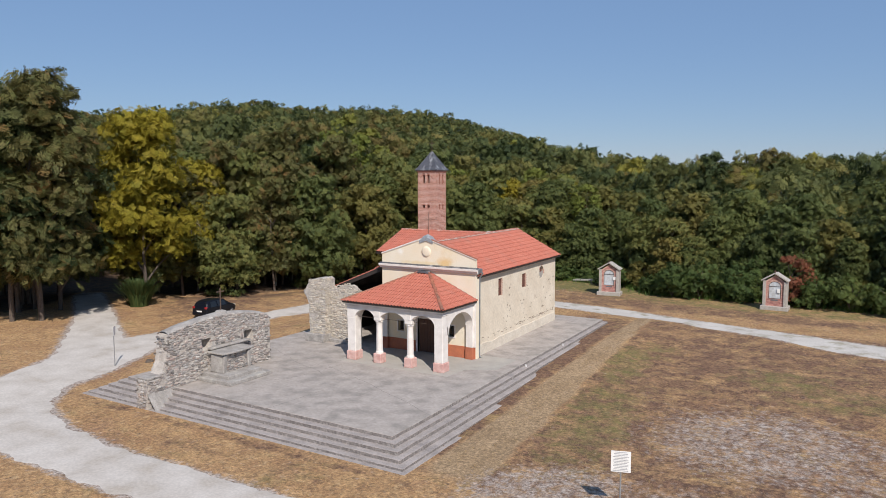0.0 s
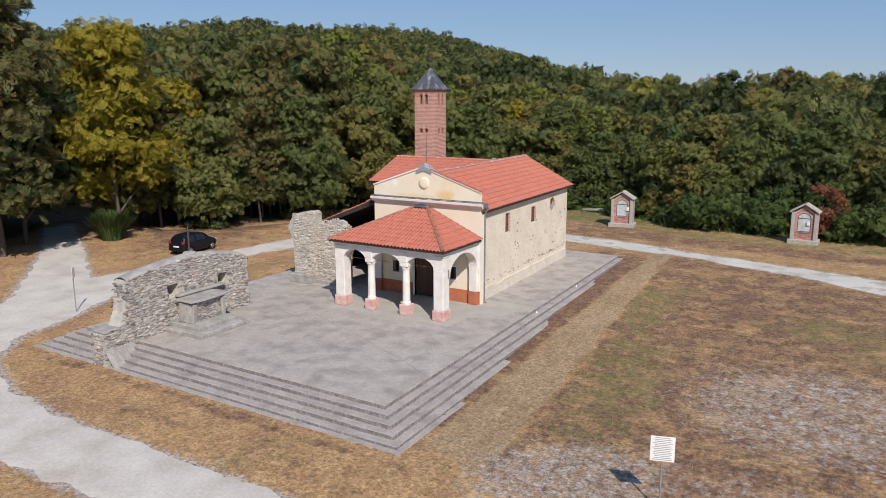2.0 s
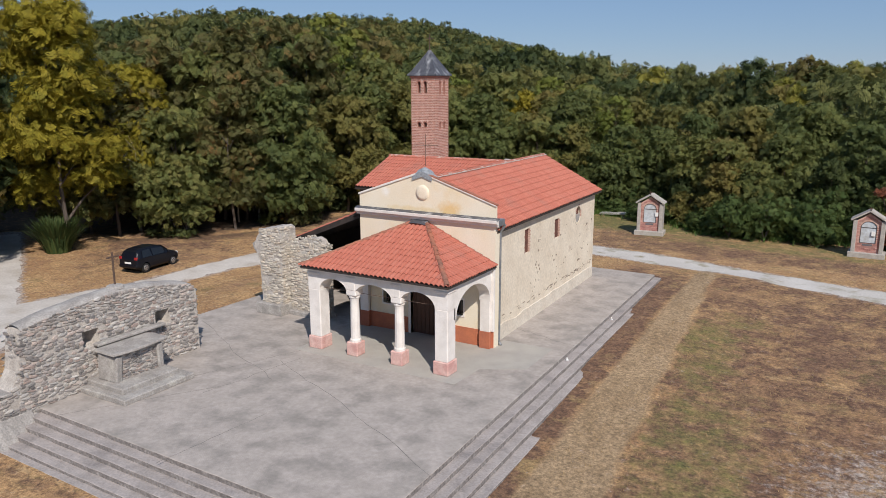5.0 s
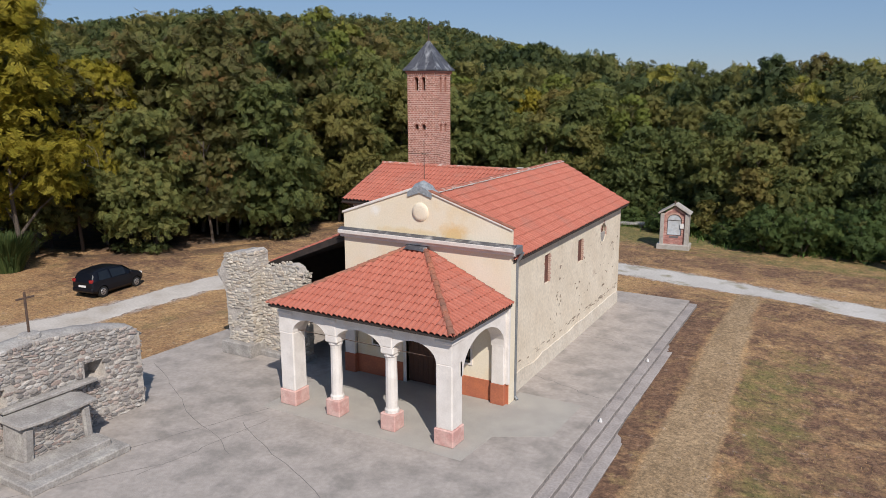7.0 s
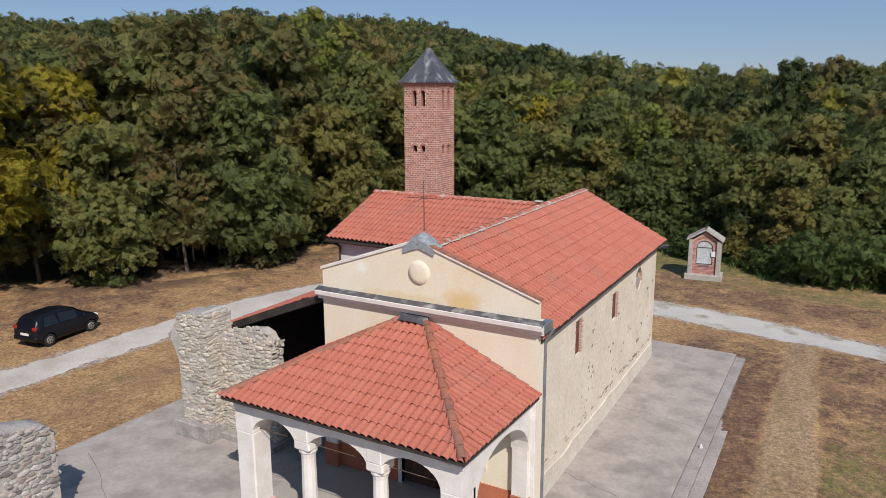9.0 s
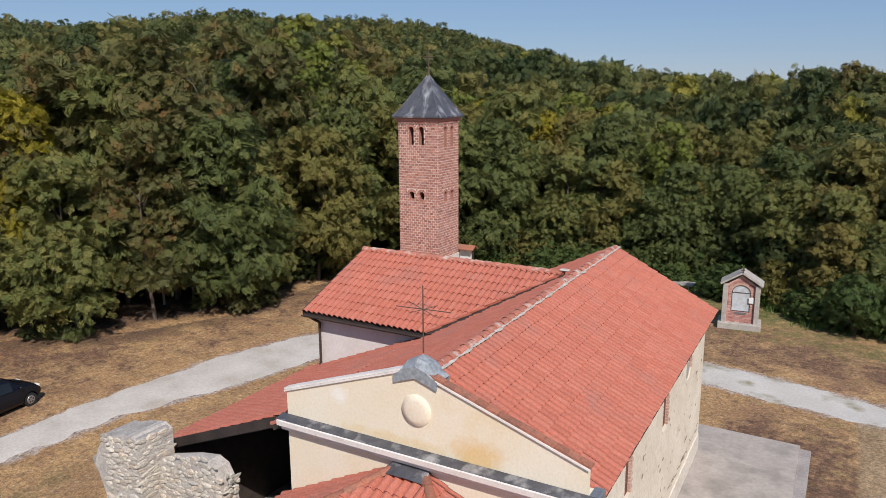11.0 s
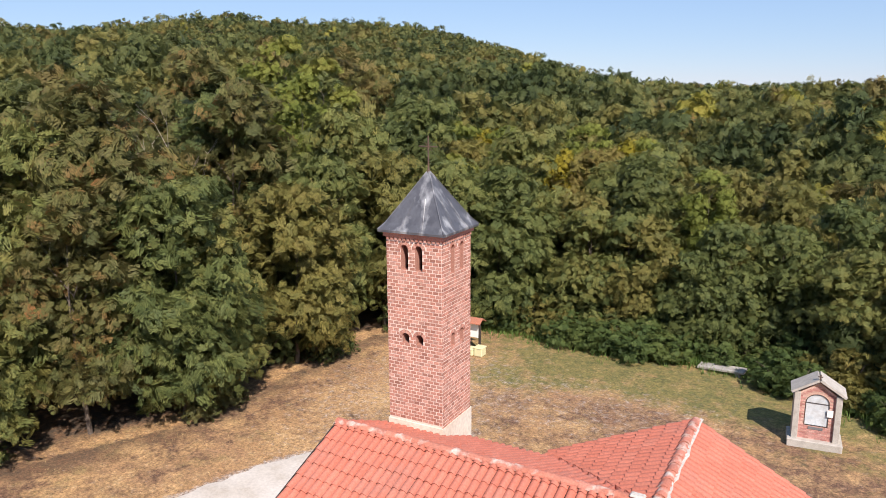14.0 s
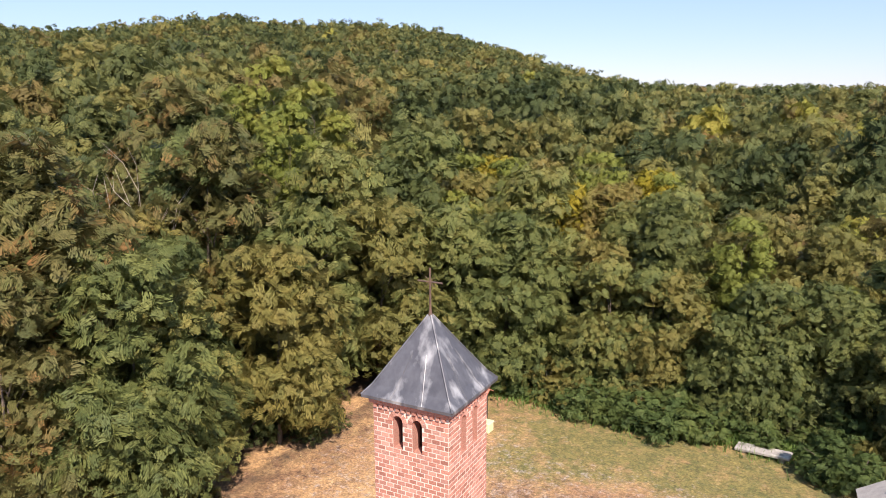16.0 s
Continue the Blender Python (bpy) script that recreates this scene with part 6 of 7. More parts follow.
def build_car():
    t = thing("car", (-47.57, 43.08, land(-47.57, 43.08)), "small black hatchback car parked on dry grass", "car")
    base = land(-47.57, 43.08) + 0.01
    m = Matrix.Translation((-47.57, 43.08, base)) @ pose(0, 0, 0, 0, 0, 7)

    def tr(g):
        g.v = [tuple(m @ Vector(p)) for p in g.v]
        return g
    # stations along the length: y, half width, underside, waist, roof, half width of the roof
    st = [(-1.83, 0.68, 0.42, 0.80, 0.86, 0.60), (-1.76, 0.77, 0.30, 0.90, 1.02, 0.60), (-1.60, 0.81, 0.22, 0.94, 1.34, 0.56), (-1.35, 0.83, 0.20, 0.95, 1.46, 0.56), (-0.8, 0.83, 0.19, 0.93, 1.50, 0.57), (-0.1, 0.83, 0.19, 0.91, 1.50, 0.57), (0.45, 0.83, 0.19, 0.90, 1.40, 0.56), (0.95, 0.83, 0.19, 0.90, 1.06, 0.58), (1.2, 0.82, 0.20, 0.88, 0.97, 0.62), (1.55, 0.79, 0.24, 0.80, 0.86, 0.60), (1.76, 0.70, 0.32, 0.66, 0.70, 0.50), (1.83, 0.58, 0.42, 0.58, 0.60, 0.40)]
    vs, fs = [], []
    for y, hw, z0, zw, zr, rw in st:
        half = [(0.0, z0), (hw * 0.86, z0), (hw, z0 + 0.14), (hw * 1.01, (z0 + zw) / 2 + 0.05), (hw * 0.985, zw), (rw + (hw - rw) * 0.35, zw + (zr - zw) * 0.62), (rw, zr - (zr - zw) * 0.10), (rw * 0.75, zr), (0.0, zr + 0.012)]
        ring = [(x, z) for x, z in half] + [(-x, z) for x, z in reversed(half[1:-1])]
        vs += [(x, y, z) for x, z in ring]
    n = 16
    fs = [(k * n + i, k * n + (i + 1) % n, (k + 1) * n + (i + 1) % n, (k + 1) * n + i) for k in range(len(st) - 1) for i in range(n)] + [tuple(range(n))[::-1], tuple(range((len(st) - 1) * n, len(st) * n))]
    body_ = Geo().add(vs, fs)
    wells = [tr(Geo().tube((s * 0.55, y, 0.30), (s * 1.1, y, 0.30), 0.35, n=18)) for s in (-1, 1) for y in (-1.18, 1.18)]
    part("body", carve(tr(body_), *wells), M_BLACKPAINT, t, "glossy black bodywork", smooth=False)
    for s in (-1, 1):
        for a, b in ((-1.40, -0.62), (-0.54, 0.42)):
            q = []
            for y, top_ in ((a, 0), (b, 0), (b - (0.06 if b < 0 else 0.0), 1), (a + (0.12 if a < -1 else 0.02), 1)):
                zr = float(np.interp(y, [p[0] for p in st], [p[4] for p in st]))
                zz = 0.96 if not top_ else zr - 0.10
                hwid = float(np.interp(zz, [0.93, 1.25, 1.46], [0.835, 0.685, 0.60]))
                q.append((s * (hwid + 0.006), y, zz))
            part("side_window", tr(Geo().add(q, [(0, 1, 2, 3)])).mesh("side_window", False), M_GLASSDARK, t)
    part("rear_window", tr(Geo().add([(-0.56, -1.745, 1.03), (0.56, -1.745, 1.03), (0.50, -1.605, 1.33), (-0.50, -1.605, 1.33)], [(0, 1, 2, 3)])).mesh("rear_window", False), M_GLASSDARK, t)
    part("windscreen", tr(Geo().add([(-0.60, 0.98, 1.06), (0.60, 0.98, 1.06), (0.52, 0.50, 1.395), (-0.52, 0.50, 1.395)], [(0, 1, 2, 3)])).mesh("windscreen", False), M_GLASSDARK, t)
    for s in (-1, 1):
        part("tail_light", tr(Geo().cbox(s * 0.62 - 0.11, s * 0.62 + 0.11, -1.835, -1.68, 0.86, 1.03, 0.02)), M_REDLAMP, t, "red tail light")
        part("headlight", tr(Geo().cbox(s * 0.60 - 0.13, s * 0.60 + 0.13, 1.55, 1.74, 0.66, 0.80, 0.03)), M_PAPER, t)
        part("mirror", tr(Geo().cbox(s * 0.93 - 0.09, s * 0.93 + 0.09, 0.62, 0.74, 0.94, 1.08, 0.03)), M_BLACKPAINT, t)
    part("number_plate", tr(Geo().cbox(-0.26, 0.26, -1.85, -1.825, 0.60, 0.71, 0.004)), M_PAPER, t, "white plate")
    part("rear_bumper", tr(Geo().cbox(-0.74, 0.74, -1.87, -1.66, 0.34, 0.56, 0.04)), M_BLACKPAINT, t)
    for s in (-1, 1):
        for y in (-1.18, 1.18):
            w_ = part("wheel", tr(Geo().tube((s * 0.62, y, 0.29), (s * 0.81, y, 0.29), 0.29, n=24)), M_TYRE, t, "black tyre")
            part("rim", tr(Geo().tube((s * 0.80, y, 0.29), (s * 0.822, y, 0.29), 0.19, 0.17, n=18)), M_RIM, w_, "silver alloy rim")
            for k in range(5):
                an = 2 * math.pi * k / 5 + 0.3
                part("rim_gap", tr(Geo().tube((s * 0.818, y + 0.10 * math.cos(an), 0.29 + 0.10 * math.sin(an)), (s * 0.828, y + 0.10 * math.cos(an), 0.29 + 0.10 * math.sin(an)), 0.035, n=8)), M_TYRE, w_)
    part("antenna", tr(Geo().tube((0, -0.9, 1.5), (0, -1.1, 1.72), 0.006, n=5)), M_TYRE, t)


build_car()

# ---- signs and small things ----


def board_sign(at, w, h, z_mid, turn, lean, label, rows, name="information_sign"):
    x, y = at
    z = land(x, y)
    t = thing(name, (x, y, z), label, "sign")
    m = Matrix.Translation((x, y, z)) @ pose(0, 0, 0, lean, 0, turn)

    def tr(g):
        g.v = [tuple(m @ Vector(p)) for p in g.v]
        return g
    part("post", tr(Geo().tube((0, 0.03, -0.3), (0, 0.03, z_mid + h * 0.3), 0.028, n=10)), M_STEEL, t, "galvanised post")
    panel = part("panel", tr(Geo().cbox(-w / 2, w / 2, -0.022, 0.0, z_mid - h / 2, z_mid + h / 2, 0.006)), M_PAPER, t, "white panel with grey lines of print")
    r = random.Random(9)
    for k in range(rows):
        zz = z_mid + h / 2 - h * (k + 0.8) / (rows + 0.8)
        ww = w * (0.42 if k else 0.36) * r.uniform(0.75, 1.0)
        part("print_line", tr(Geo().box(-ww, ww, -0.026, -0.02, zz - h * 0.013, zz + h * 0.013)), M_PRINT, panel)
    return t


board_sign((-7.42, 24.66), 0.68, 0.74, 1.87, 17, -4, "white printed notice board on a metal post in the meadow", 13)
board_sign((-40.78, 28.8), 0.42, 0.58, 2.25, 128, 0, "small white sign on a thin post by the drive", 0, "road_sign")
LZ1 = TOP - 0.16
for y in (39.6, 45.9):
    x = FR[0] + (BR[0] - FR[0]) * (y - 25.0) / 30.6 + 0.2
    t = thing("marker_light", (x - 0.05, y, LZ1), "small white marker light on the terrace edge", "light", "terrace lights")
    part("base", Geo().cbox(x - 0.07, x + 0.02, y - 0.045, y + 0.045, LZ1, LZ1 + 0.06, 0.01), M_PAPER, t)
    part("head", Geo().lathe((x - 0.03, y, LZ1 + 0.05), [(0.022, 0), (0.035, 0.05), (0.02, 0.09)], 10), M_PAPER, t)

x, y = -42.0, 74.0
z = land(x, y)
board = thing("notice_board", (x, y, z), "wooden notice board with white panel and small roof", "notice board")
for s in (-0.55, 0.55):
    part("post", Geo().cbox(x + s - 0.06, x + s + 0.06, y - 0.06, y + 0.06, z - 0.2, z + 1.80, 0.01), M_DARKWOOD, board)
part("panel", Geo().cbox(x - 0.52, x + 0.52, y - 0.05, y + 0.02, z + 0.80, z + 1.66, 0.01), M_PAPER, board, "white panel")
for s in (-1, 1):
    part("roof_board", Geo().add([(x - 0.78, y, z + 2.08), (x + 0.78, y, z + 2.08), (x + 0.78, y + s * 0.45, z + 1.82), (x - 0.78, y + s * 0.45, z + 1.82), (x - 0.78, y, z + 2.03), (x + 0.78, y, z + 2.03), (x + 0.78, y + s * 0.45, z + 1.77), (x - 0.78, y + s * 0.45, z + 1.77)], [(0, 1, 2, 3), (7, 6, 5, 4), (0, 4, 5, 1), (1, 5, 6, 2), (2, 6, 7, 3), (3, 7, 4, 0)]), M_RIDGE_DARK, board, "reddish roof board")
for dx, dy, w_, h_ in ((0.45, -0.9, 0.22, 0.36), (0.98, -0.8, 0.27, 0.50)):
    xx, yy = x + dx, y + dy
    t = thing("plastic_bin", (xx, yy, land(xx, yy)), "pale yellow plastic waste box beside the notice board", "bin", "yellow boxes")
    zz = land(xx, yy)
    part("body", Geo().cbox(xx - w_, xx + w_, yy - 0.3, yy + 0.3, zz, zz + h_, 0.05), M_YELLOW, t)
    part("lid", Geo().cbox(xx - w_ - 0.03, xx + w_ + 0.03, yy - 0.33, yy + 0.33, zz + h_ - 0.02, zz + h_ + 0.07, 0.03), M_YELLOW, t)
x, y = -27.8, 77.5
z = land(x, y)
t = thing("stone_bench", (x, y, z), "long grey stone slab bench at the edge of the woods", "bench")
m = Matrix.Translation((x, y, z - 0.2)) @ pose(0, 0, 0, 5, -4, -8)
part("slab", Geo().cbox(-1.3, 1.3, -0.35, 0.35, 0.38, 0.54, 0.03, m), M_SLAB, t)
for s in (-0.9, 0.9):
    part("support", Geo().cbox(s - 0.14, s + 0.14, -0.28, 0.28, -0.1, 0.39, 0.03, m), M_SLAB, t)
x, y = -39.6, 30.4
g = Geo().lathe((x, y, land(x, y) - 0.04), [(0.28, 0.0), (0.26, 0.10), (0.16, 0.2), (0.05, 0.22)], 9)
single("boulder", g, M_BARK, "dark rounded boulder by the drive", "rock")

# ---- trees ----


def np_mesh(name, verts, quads, material, normals=None):
    me_ = bpy.data.meshes.new(name)
    nv, nq = len(verts), len(quads)
    me_.vertices.add(nv)
    me_.vertices.foreach_set("co", np.asarray(verts, dtype=np.float32).ravel())
    me_.loops.add(nq * 4)
    me_.loops.foreach_set("vertex_index", np.asarray(quads, dtype=np.int32).ravel())
    me_.polygons.add(nq)
    me_.polygons.foreach_set("loop_start", np.arange(0, nq * 4, 4, dtype=np.int32))
    me_.polygons.foreach_set("loop_total", np.full(nq, 4, dtype=np.int32))
    me_.update(calc_edges=True)
    me_.uv_layers.new(name="leaf").data.foreach_set("uv", np.tile(np.array([0, 0, 1, 0, 1, 1, 0, 1], dtype=np.float32), nq))
    me_.materials.append(material)
    if normals is not None:
        me_.shade_smooth()
        me_.normals_split_custom_set_from_vertices(np.asarray(normals, dtype=np.float32).tolist())
    return me_


def crown_blobs(rng, H, R, base, n):
    """Centres and radii of the leaf masses of a crown."""
    out = []
    for i in range(n):
        t = rng.uniform(0.0, 1.0)
        z = base + (H - base) * (0.06 + 0.88 * t)
        env = R * math.sqrt(max(0.05, 1 - (2 * t - 0.85) ** 2 / 1.55))
        a, rad = rng.uniform(0, 2 * math.pi), env * math.sqrt(rng.uniform(0.12, 1.0)) * 0.82
        out.append((rad * math.cos(a), rad * math.sin(a), z, R * rng.uniform(0.26, 0.52) * (1.0 - 0.35 * t)))
    out.append((0, 0, H - R * 0.3, R * 0.30))
    return out


def sprays(rng, blobs, n, size, bend=True):
    """Leaf sprays spread over the masses, facing mostly outward and drooping: vertices and quads."""
    b = np.array(blobs)
    wgt = b[:, 3] ** 2
    k = rng.choice(len(b), n, p=wgt / wgt.sum())
    d = rng.normal(size=(n, 3))
    d[:, 2] = np.abs(d[:, 2]) * 0.9 - 0.35 * rng.random(n) * 2
    d /= np.linalg.norm(d, axis=1)[:, None]
    r = b[k, 3] * (0.40 + 0.80 * rng.random(n) ** 0.75)
    p = b[k, :3] + d * r[:, None] * np.array([1, 1, 0.85])
    nrm = d * 0.55 + rng.normal(size=(n, 3)) * 0.62 + np.array([0, 0, 0.45])
    nrm /= np.linalg.norm(nrm, axis=1)[:, None]
    mid = np.array([0, 0, b[:, 2].mean()])
    out_ = p - mid
    out_ /= np.linalg.norm(out_, axis=1)[:, None] + 1e-6
    soft = d * 0.40 + out_ * 0.35 + nrm * 0.80 + np.array([0, 0, 0.15])
    soft /= np.linalg.norm(soft, axis=1)[:, None]
    a = d * np.array([1, 1, 0.3]) + np.array([0, 0, -0.55]) + rng.normal(size=(n, 3)) * 0.55
    a -= nrm * (a * nrm).sum(axis=1)[:, None]
    a /= np.linalg.norm(a, axis=1)[:, None]
    c = np.cross(nrm, a)
    ln = size * (0.6 + 0.8 * rng.random(n))[:, None]
    wd = ln * (0.45 + 0.25 * rng.random(n))[:, None]
    if bend:
        v = np.stack([p - a * ln * 0.5 - c * wd * 0.25, p - a * ln * 0.5 + c * wd * 0.25, p + c * wd * 0.5 + nrm * ln * 0.10, p - c * wd * 0.5 + nrm * ln * 0.10, p + a * ln * 0.55 + c * wd * 0.12 - nrm * ln * 0.1, p + a * ln * 0.55 - c * wd * 0.12 - nrm * ln * 0.1], axis=1)
        base = np.arange(n)[:, None] * 6
        q = np.concatenate([base + np.array([[3, 2, 1, 0]]), base + np.array([[5, 4, 2, 3]])])
        return v.reshape(-1, 3), q, np.repeat(soft, 6, axis=0)
    v = np.stack([p - a * ln * 0.5 - c * wd * 0.6, p + a * ln * 0.4 - c * wd * 0.7, p + a * ln * 0.6 + c * wd * 0.5, p - a * ln * 0.45 + c * wd * 0.8], axis=1)
    return v.reshape(-1, 3), np.arange(n)[:, None] * 4 + np.array([[0, 1, 2, 3]]), np.repeat(soft, 4, axis=0)


def limbs(rng, H, base, blobs, r0, n_limb=9):
    """A tapered, slightly bent trunk with limbs that reach into the leaf masses."""
    g = Geo()
    pts, p = [], Vector((0, 0, -0.3))
    steps = 6
    for i in range(steps + 1):
        pts.append(p.copy())
        p = p + Vector((rng.uniform(-0.18, 0.18), rng.uniform(-0.18, 0.18), H * 0.82 / steps))
    for i in range(steps):
        g.tube(pts[i], pts[i + 1], r0 * (1 - i / (steps + 0.6)), r0 * (1 - (i + 1) / (steps + 0.6)), 7, caps=False)
    for j in range(min(n_limb, len(blobs))):
        x, y, z, r = blobs[j]
        zs = max(base * 0.7, z - math.hypot(x, y) * 0.9 - 0.4)
        f = min(0.98, max(0.02, (zs + 0.3) / (H * 0.82 + 0.001)))
        a = pts[0].lerp(pts[-1], f)
        mid = a.lerp(Vector((x, y, z)), 0.5) + Vector((0, 0, 0.25))
        rr = r0 * (1 - f) * 0.55 + 0.025
        g.tube(a, mid, rr, rr * 0.7, 5, caps=False)
        g.tube(mid, (x, y, z), rr * 0.7, 0.015, 5, caps=False)
    return g


PROTO = {}


def tree_proto(kind, seed, H, R, base, n, size, leaf, bark=None, nb=20, r0=0.17):
    rng = np.random.default_rng(seed)
    blobs = crown_blobs(rng, H, R, base, nb)
    wood = limbs(rng, H, base, blobs, r0).mesh("trunk", False)
    wood.materials.append(bark or M_BARK)
    wood.shade_smooth()
    v, q, w = sprays(rng, blobs, n, size, bend=False)
    PROTO[kind] = (wood, np_mesh("crown", v, q, leaf, w))


def plant(kind, x, y, s, turn, label, category="tree", group="trees at the edge of the woods", name="tree", stretch=1.0):
    wood, crown = PROTO[kind]
    t = thing(name, (x, y, land(x, y)), label, category, group)
    t.rotation_euler = (0, 0, turn)
    t.scale = (s, s, s * stretch)
    for nm, me_ in (("trunk", wood), ("crown", crown)):
        ob = new(nm, me_)
        ob.parent = t
    return t


tree_proto("robinia", 101, 13, 3.9, 0.7, 4300, 0.62, M_LEAF, nb=62)
tree_proto("robinia_wide", 102, 12, 4.5, 0.6, 4500, 0.62, M_LEAF, nb=66)
tree_proto("dark", 103, 14, 3.6, 2.2, 4200, 0.62, M_LEAF_DARK, nb=58)
tree_proto("olive", 104, 12, 4.0, 0.6, 4200, 0.62, M_LEAF_OLIVE, nb=60)
tree_proto("brown", 105, 15, 3.6, 2.2, 3600, 0.60, M_LEAF_BROWN, nb=58)
tree_proto("yellow", 106, 16, 4.1, 2.6, 5200, 0.60, M_LEAF_YELLOW, nb=60)
tree_proto("light", 112, 20, 3.9, 1.0, 5200, 0.66, M_LEAF_LIGHT, nb=64)
tree_proto("shrub", 107, 3.0, 1.7, 0.1, 900, 0.36, M_LEAF_LUSH, nb=22, r0=0.05)
tree_proto("shrub_olive", 108, 2.6, 1.7, 0.1, 800, 0.34, M_LEAF_OLIVE, nb=20, r0=0.05)
tree_proto("shrub_dark", 109, 3.4, 1.8, 0.1, 900, 0.36, M_LEAF_DARK, nb=22, r0=0.05)
tree_proto("shrub_red", 110, 3.6, 1.4, 0.3, 600, 0.30, M_LEAF_RED, nb=16, r0=0.05)
tree_proto("shrub_brown", 111, 2.4, 1.6, 0.1, 700, 0.32, M_LEAF_BROWN, nb=18, r0=0.05)

LABEL = {"robinia": "green robinia tree with feathery crown", "robinia_wide": "broad green robinia tree", "dark": "tall dark green tree", "olive": "olive green tree turning yellowish", "brown": "tall thin-leaved tree browning after drought", "light": "tall light yellow-green tree above the woods", "yellow": "tall tree with bright yellow autumn leaves"}
EDGE = [(-72, 28), (-61, 35.2)], [(-60.5, 45.8), (-57, 47.5), (-51.8, 51.5), (-48.9, 57.5), (-48.8, 65), (-48.8, 72.5), (-44.0, 79.4), (-37, 78.6), (-30, 79.0), (-24, 79.4), (-18.5, 73.6), (-9, 74.2), (0, 73.0), (14, 72)]
rnd = random.Random(77)


def along(line, step):
    """Points every step metres along a line, with the direction into the woods."""
    left = 0.0
    for (x0, y0), (x1, y1) in zip(line, line[1:]):
        ln_ = math.hypot(x1 - x0, y1 - y0)
        ux, uy = (x1 - x0) / ln_, (y1 - y0) / ln_
        s = left
        while s < ln_:
            yield x0 + ux * s, y0 + uy * s, -uy, ux
            s += step
        left = s - ln_


for line in EDGE:
    for row, (off, step) in enumerate(((1.7, 4.2), (5.6, 4.6), (10.0, 5.0))):
        for x, y, nx_, ny_ in along(line, step):
            x, y = x + nx_ * off + rnd.uniform(-1.1, 1.1), y + ny_ * off + rnd.uniform(-1.1, 1.1)
            if seg_dist(x, y, ROAD_WOODS) < 1.2:
                continue
            west = x < -42
            kind = rnd.choice((["robinia", "dark", "brown", "brown", "dark", "olive" if row else "brown"] if y < 60 else ["robinia", "robinia_wide", "brown", "olive", "robinia", "dark"]) if west else ["robinia", "robinia_wide", "olive", "olive", "dark", "light" if row else "robinia"])
            s = (0.62 + 0.10 * row if not west else 0.86 + 0.12 * row) * rnd.uniform(0.85, 1.15)
            if kind == "light":
                s *= 0.65
            if x > -28:
                s *= 0.72 + 0.1 * row
            plant(kind, x, y, s, rnd.uniform(0, 6.28), LABEL[kind])
for kind, x, y, s in (("yellow", -56.8, 43.6, 1.08), ("brown", -57.8, 34.4, 1.32), ("dark", -61.0, 38.0, 1.15), ("robinia", -60.0, 46.5, 0.9), ("brown", -64.5, 36.5, 1.25), ("dark", -63.0, 35.5, 1.35), ("brown", -66.5, 38.5, 1.3), ("dark", -69, 33, 1.3), ("brown", -57.5, 53.0, 1.0), ("yellow", -58.0, 50.5, 0.8), ("light", -70.5, 90.5, 1.02), ("light", -67.6, 92.6, 0.92), ("light", -73.4, 89.0, 0.90), ("light", -61.5, 82.0, 0.85), ("dark", -66.5, 78.5, 1.2), ("brown", -68.0, 77.0, 1.25), ("dark", -59.5, 33.0, 1.3), ("brown", -60.5, 36.0, 1.35)):
    plant(kind, x, y, s, rnd.uniform(0, 6.28), LABEL[kind])
for line, lane in ((EDGE[0], 0), (EDGE[1], 0), (EDGE[1], 1.9)):
    for x, y, nx_, ny_ in along(line, 1.8):
        off = rnd.uniform(-0.6, 1.0) + lane - (0.5 if x < -42 else 0)
        x, y = x + nx_ * off, y + ny_ * off
        if seg_dist(x, y, ROAD_WOODS) < 0.8:
            continue
        west = x < -42
        if west and rnd.random() < (0.8 if y < 58 else 0.35):
            continue
        kind = rnd.choice(["shrub", "shrub_dark", "shrub_dark", "shrub_brown"] if west else ["shrub", "shrub", "shrub_olive", "shrub_dark"])
        plant(kind, x, y, rnd.uniform(0.6, 1.05) * (0.85 if west else 1.0) * (1.3 if lane else 1.0), rnd.uniform(0, 6.28), "tangled shrub at the foot of the woods", "shrub", "undergrowth", "shrub")
for x, y, nx_, ny_ in along(EDGE[1][6:12], 1.15):
    d_ = rnd.uniform(0.1, 1.5)
    x, y = x - nx_ * d_, y - ny_ * d_
    if -29.6 < x < -26.2 and y < 78.2:
        continue
    plant(rnd.choice(["shrub", "shrub", "shrub", "shrub_olive"]), x, y, rnd.uniform(0.42, 0.85), rnd.uniform(0, 6.28), "low green nettles and brambles before the woods", "shrub", "undergrowth", "shrub", 0.8)
for x, y, s in ((-37.5, 78.0, 0.95), (-35.8, 77.7, 0.9), (-34.2, 77.5, 1.0), (-32.6, 77.4, 0.95), (-31.0, 77.6, 0.9), (-25.0, 76.6, 0.9), (-23.6, 75.6, 0.95)):
    plant("shrub", x, y, s, rnd.uniform(0, 6.28), "dense green hedge shrub before the woods", "shrub", "undergrowth", "shrub", 0.72)
for kind, x, y, s in (("robinia_wide", -21.5, 79.5, 0.62), ("robinia", -18.5, 77.5, 0.55), ("robinia_wide", -25.5, 82.5, 0.66), ("robinia", -22.5, 84.5, 0.7), ("olive", -16.0, 81.0, 0.62), ("robinia", -28.5, 81.0, 0.62), ("olive", -33.5, 81.0, 0.66), ("robinia_wide", -19.5, 87.0, 0.75)):
    plant(kind, x, y, s, rnd.uniform(0, 6.28), LABEL[kind])
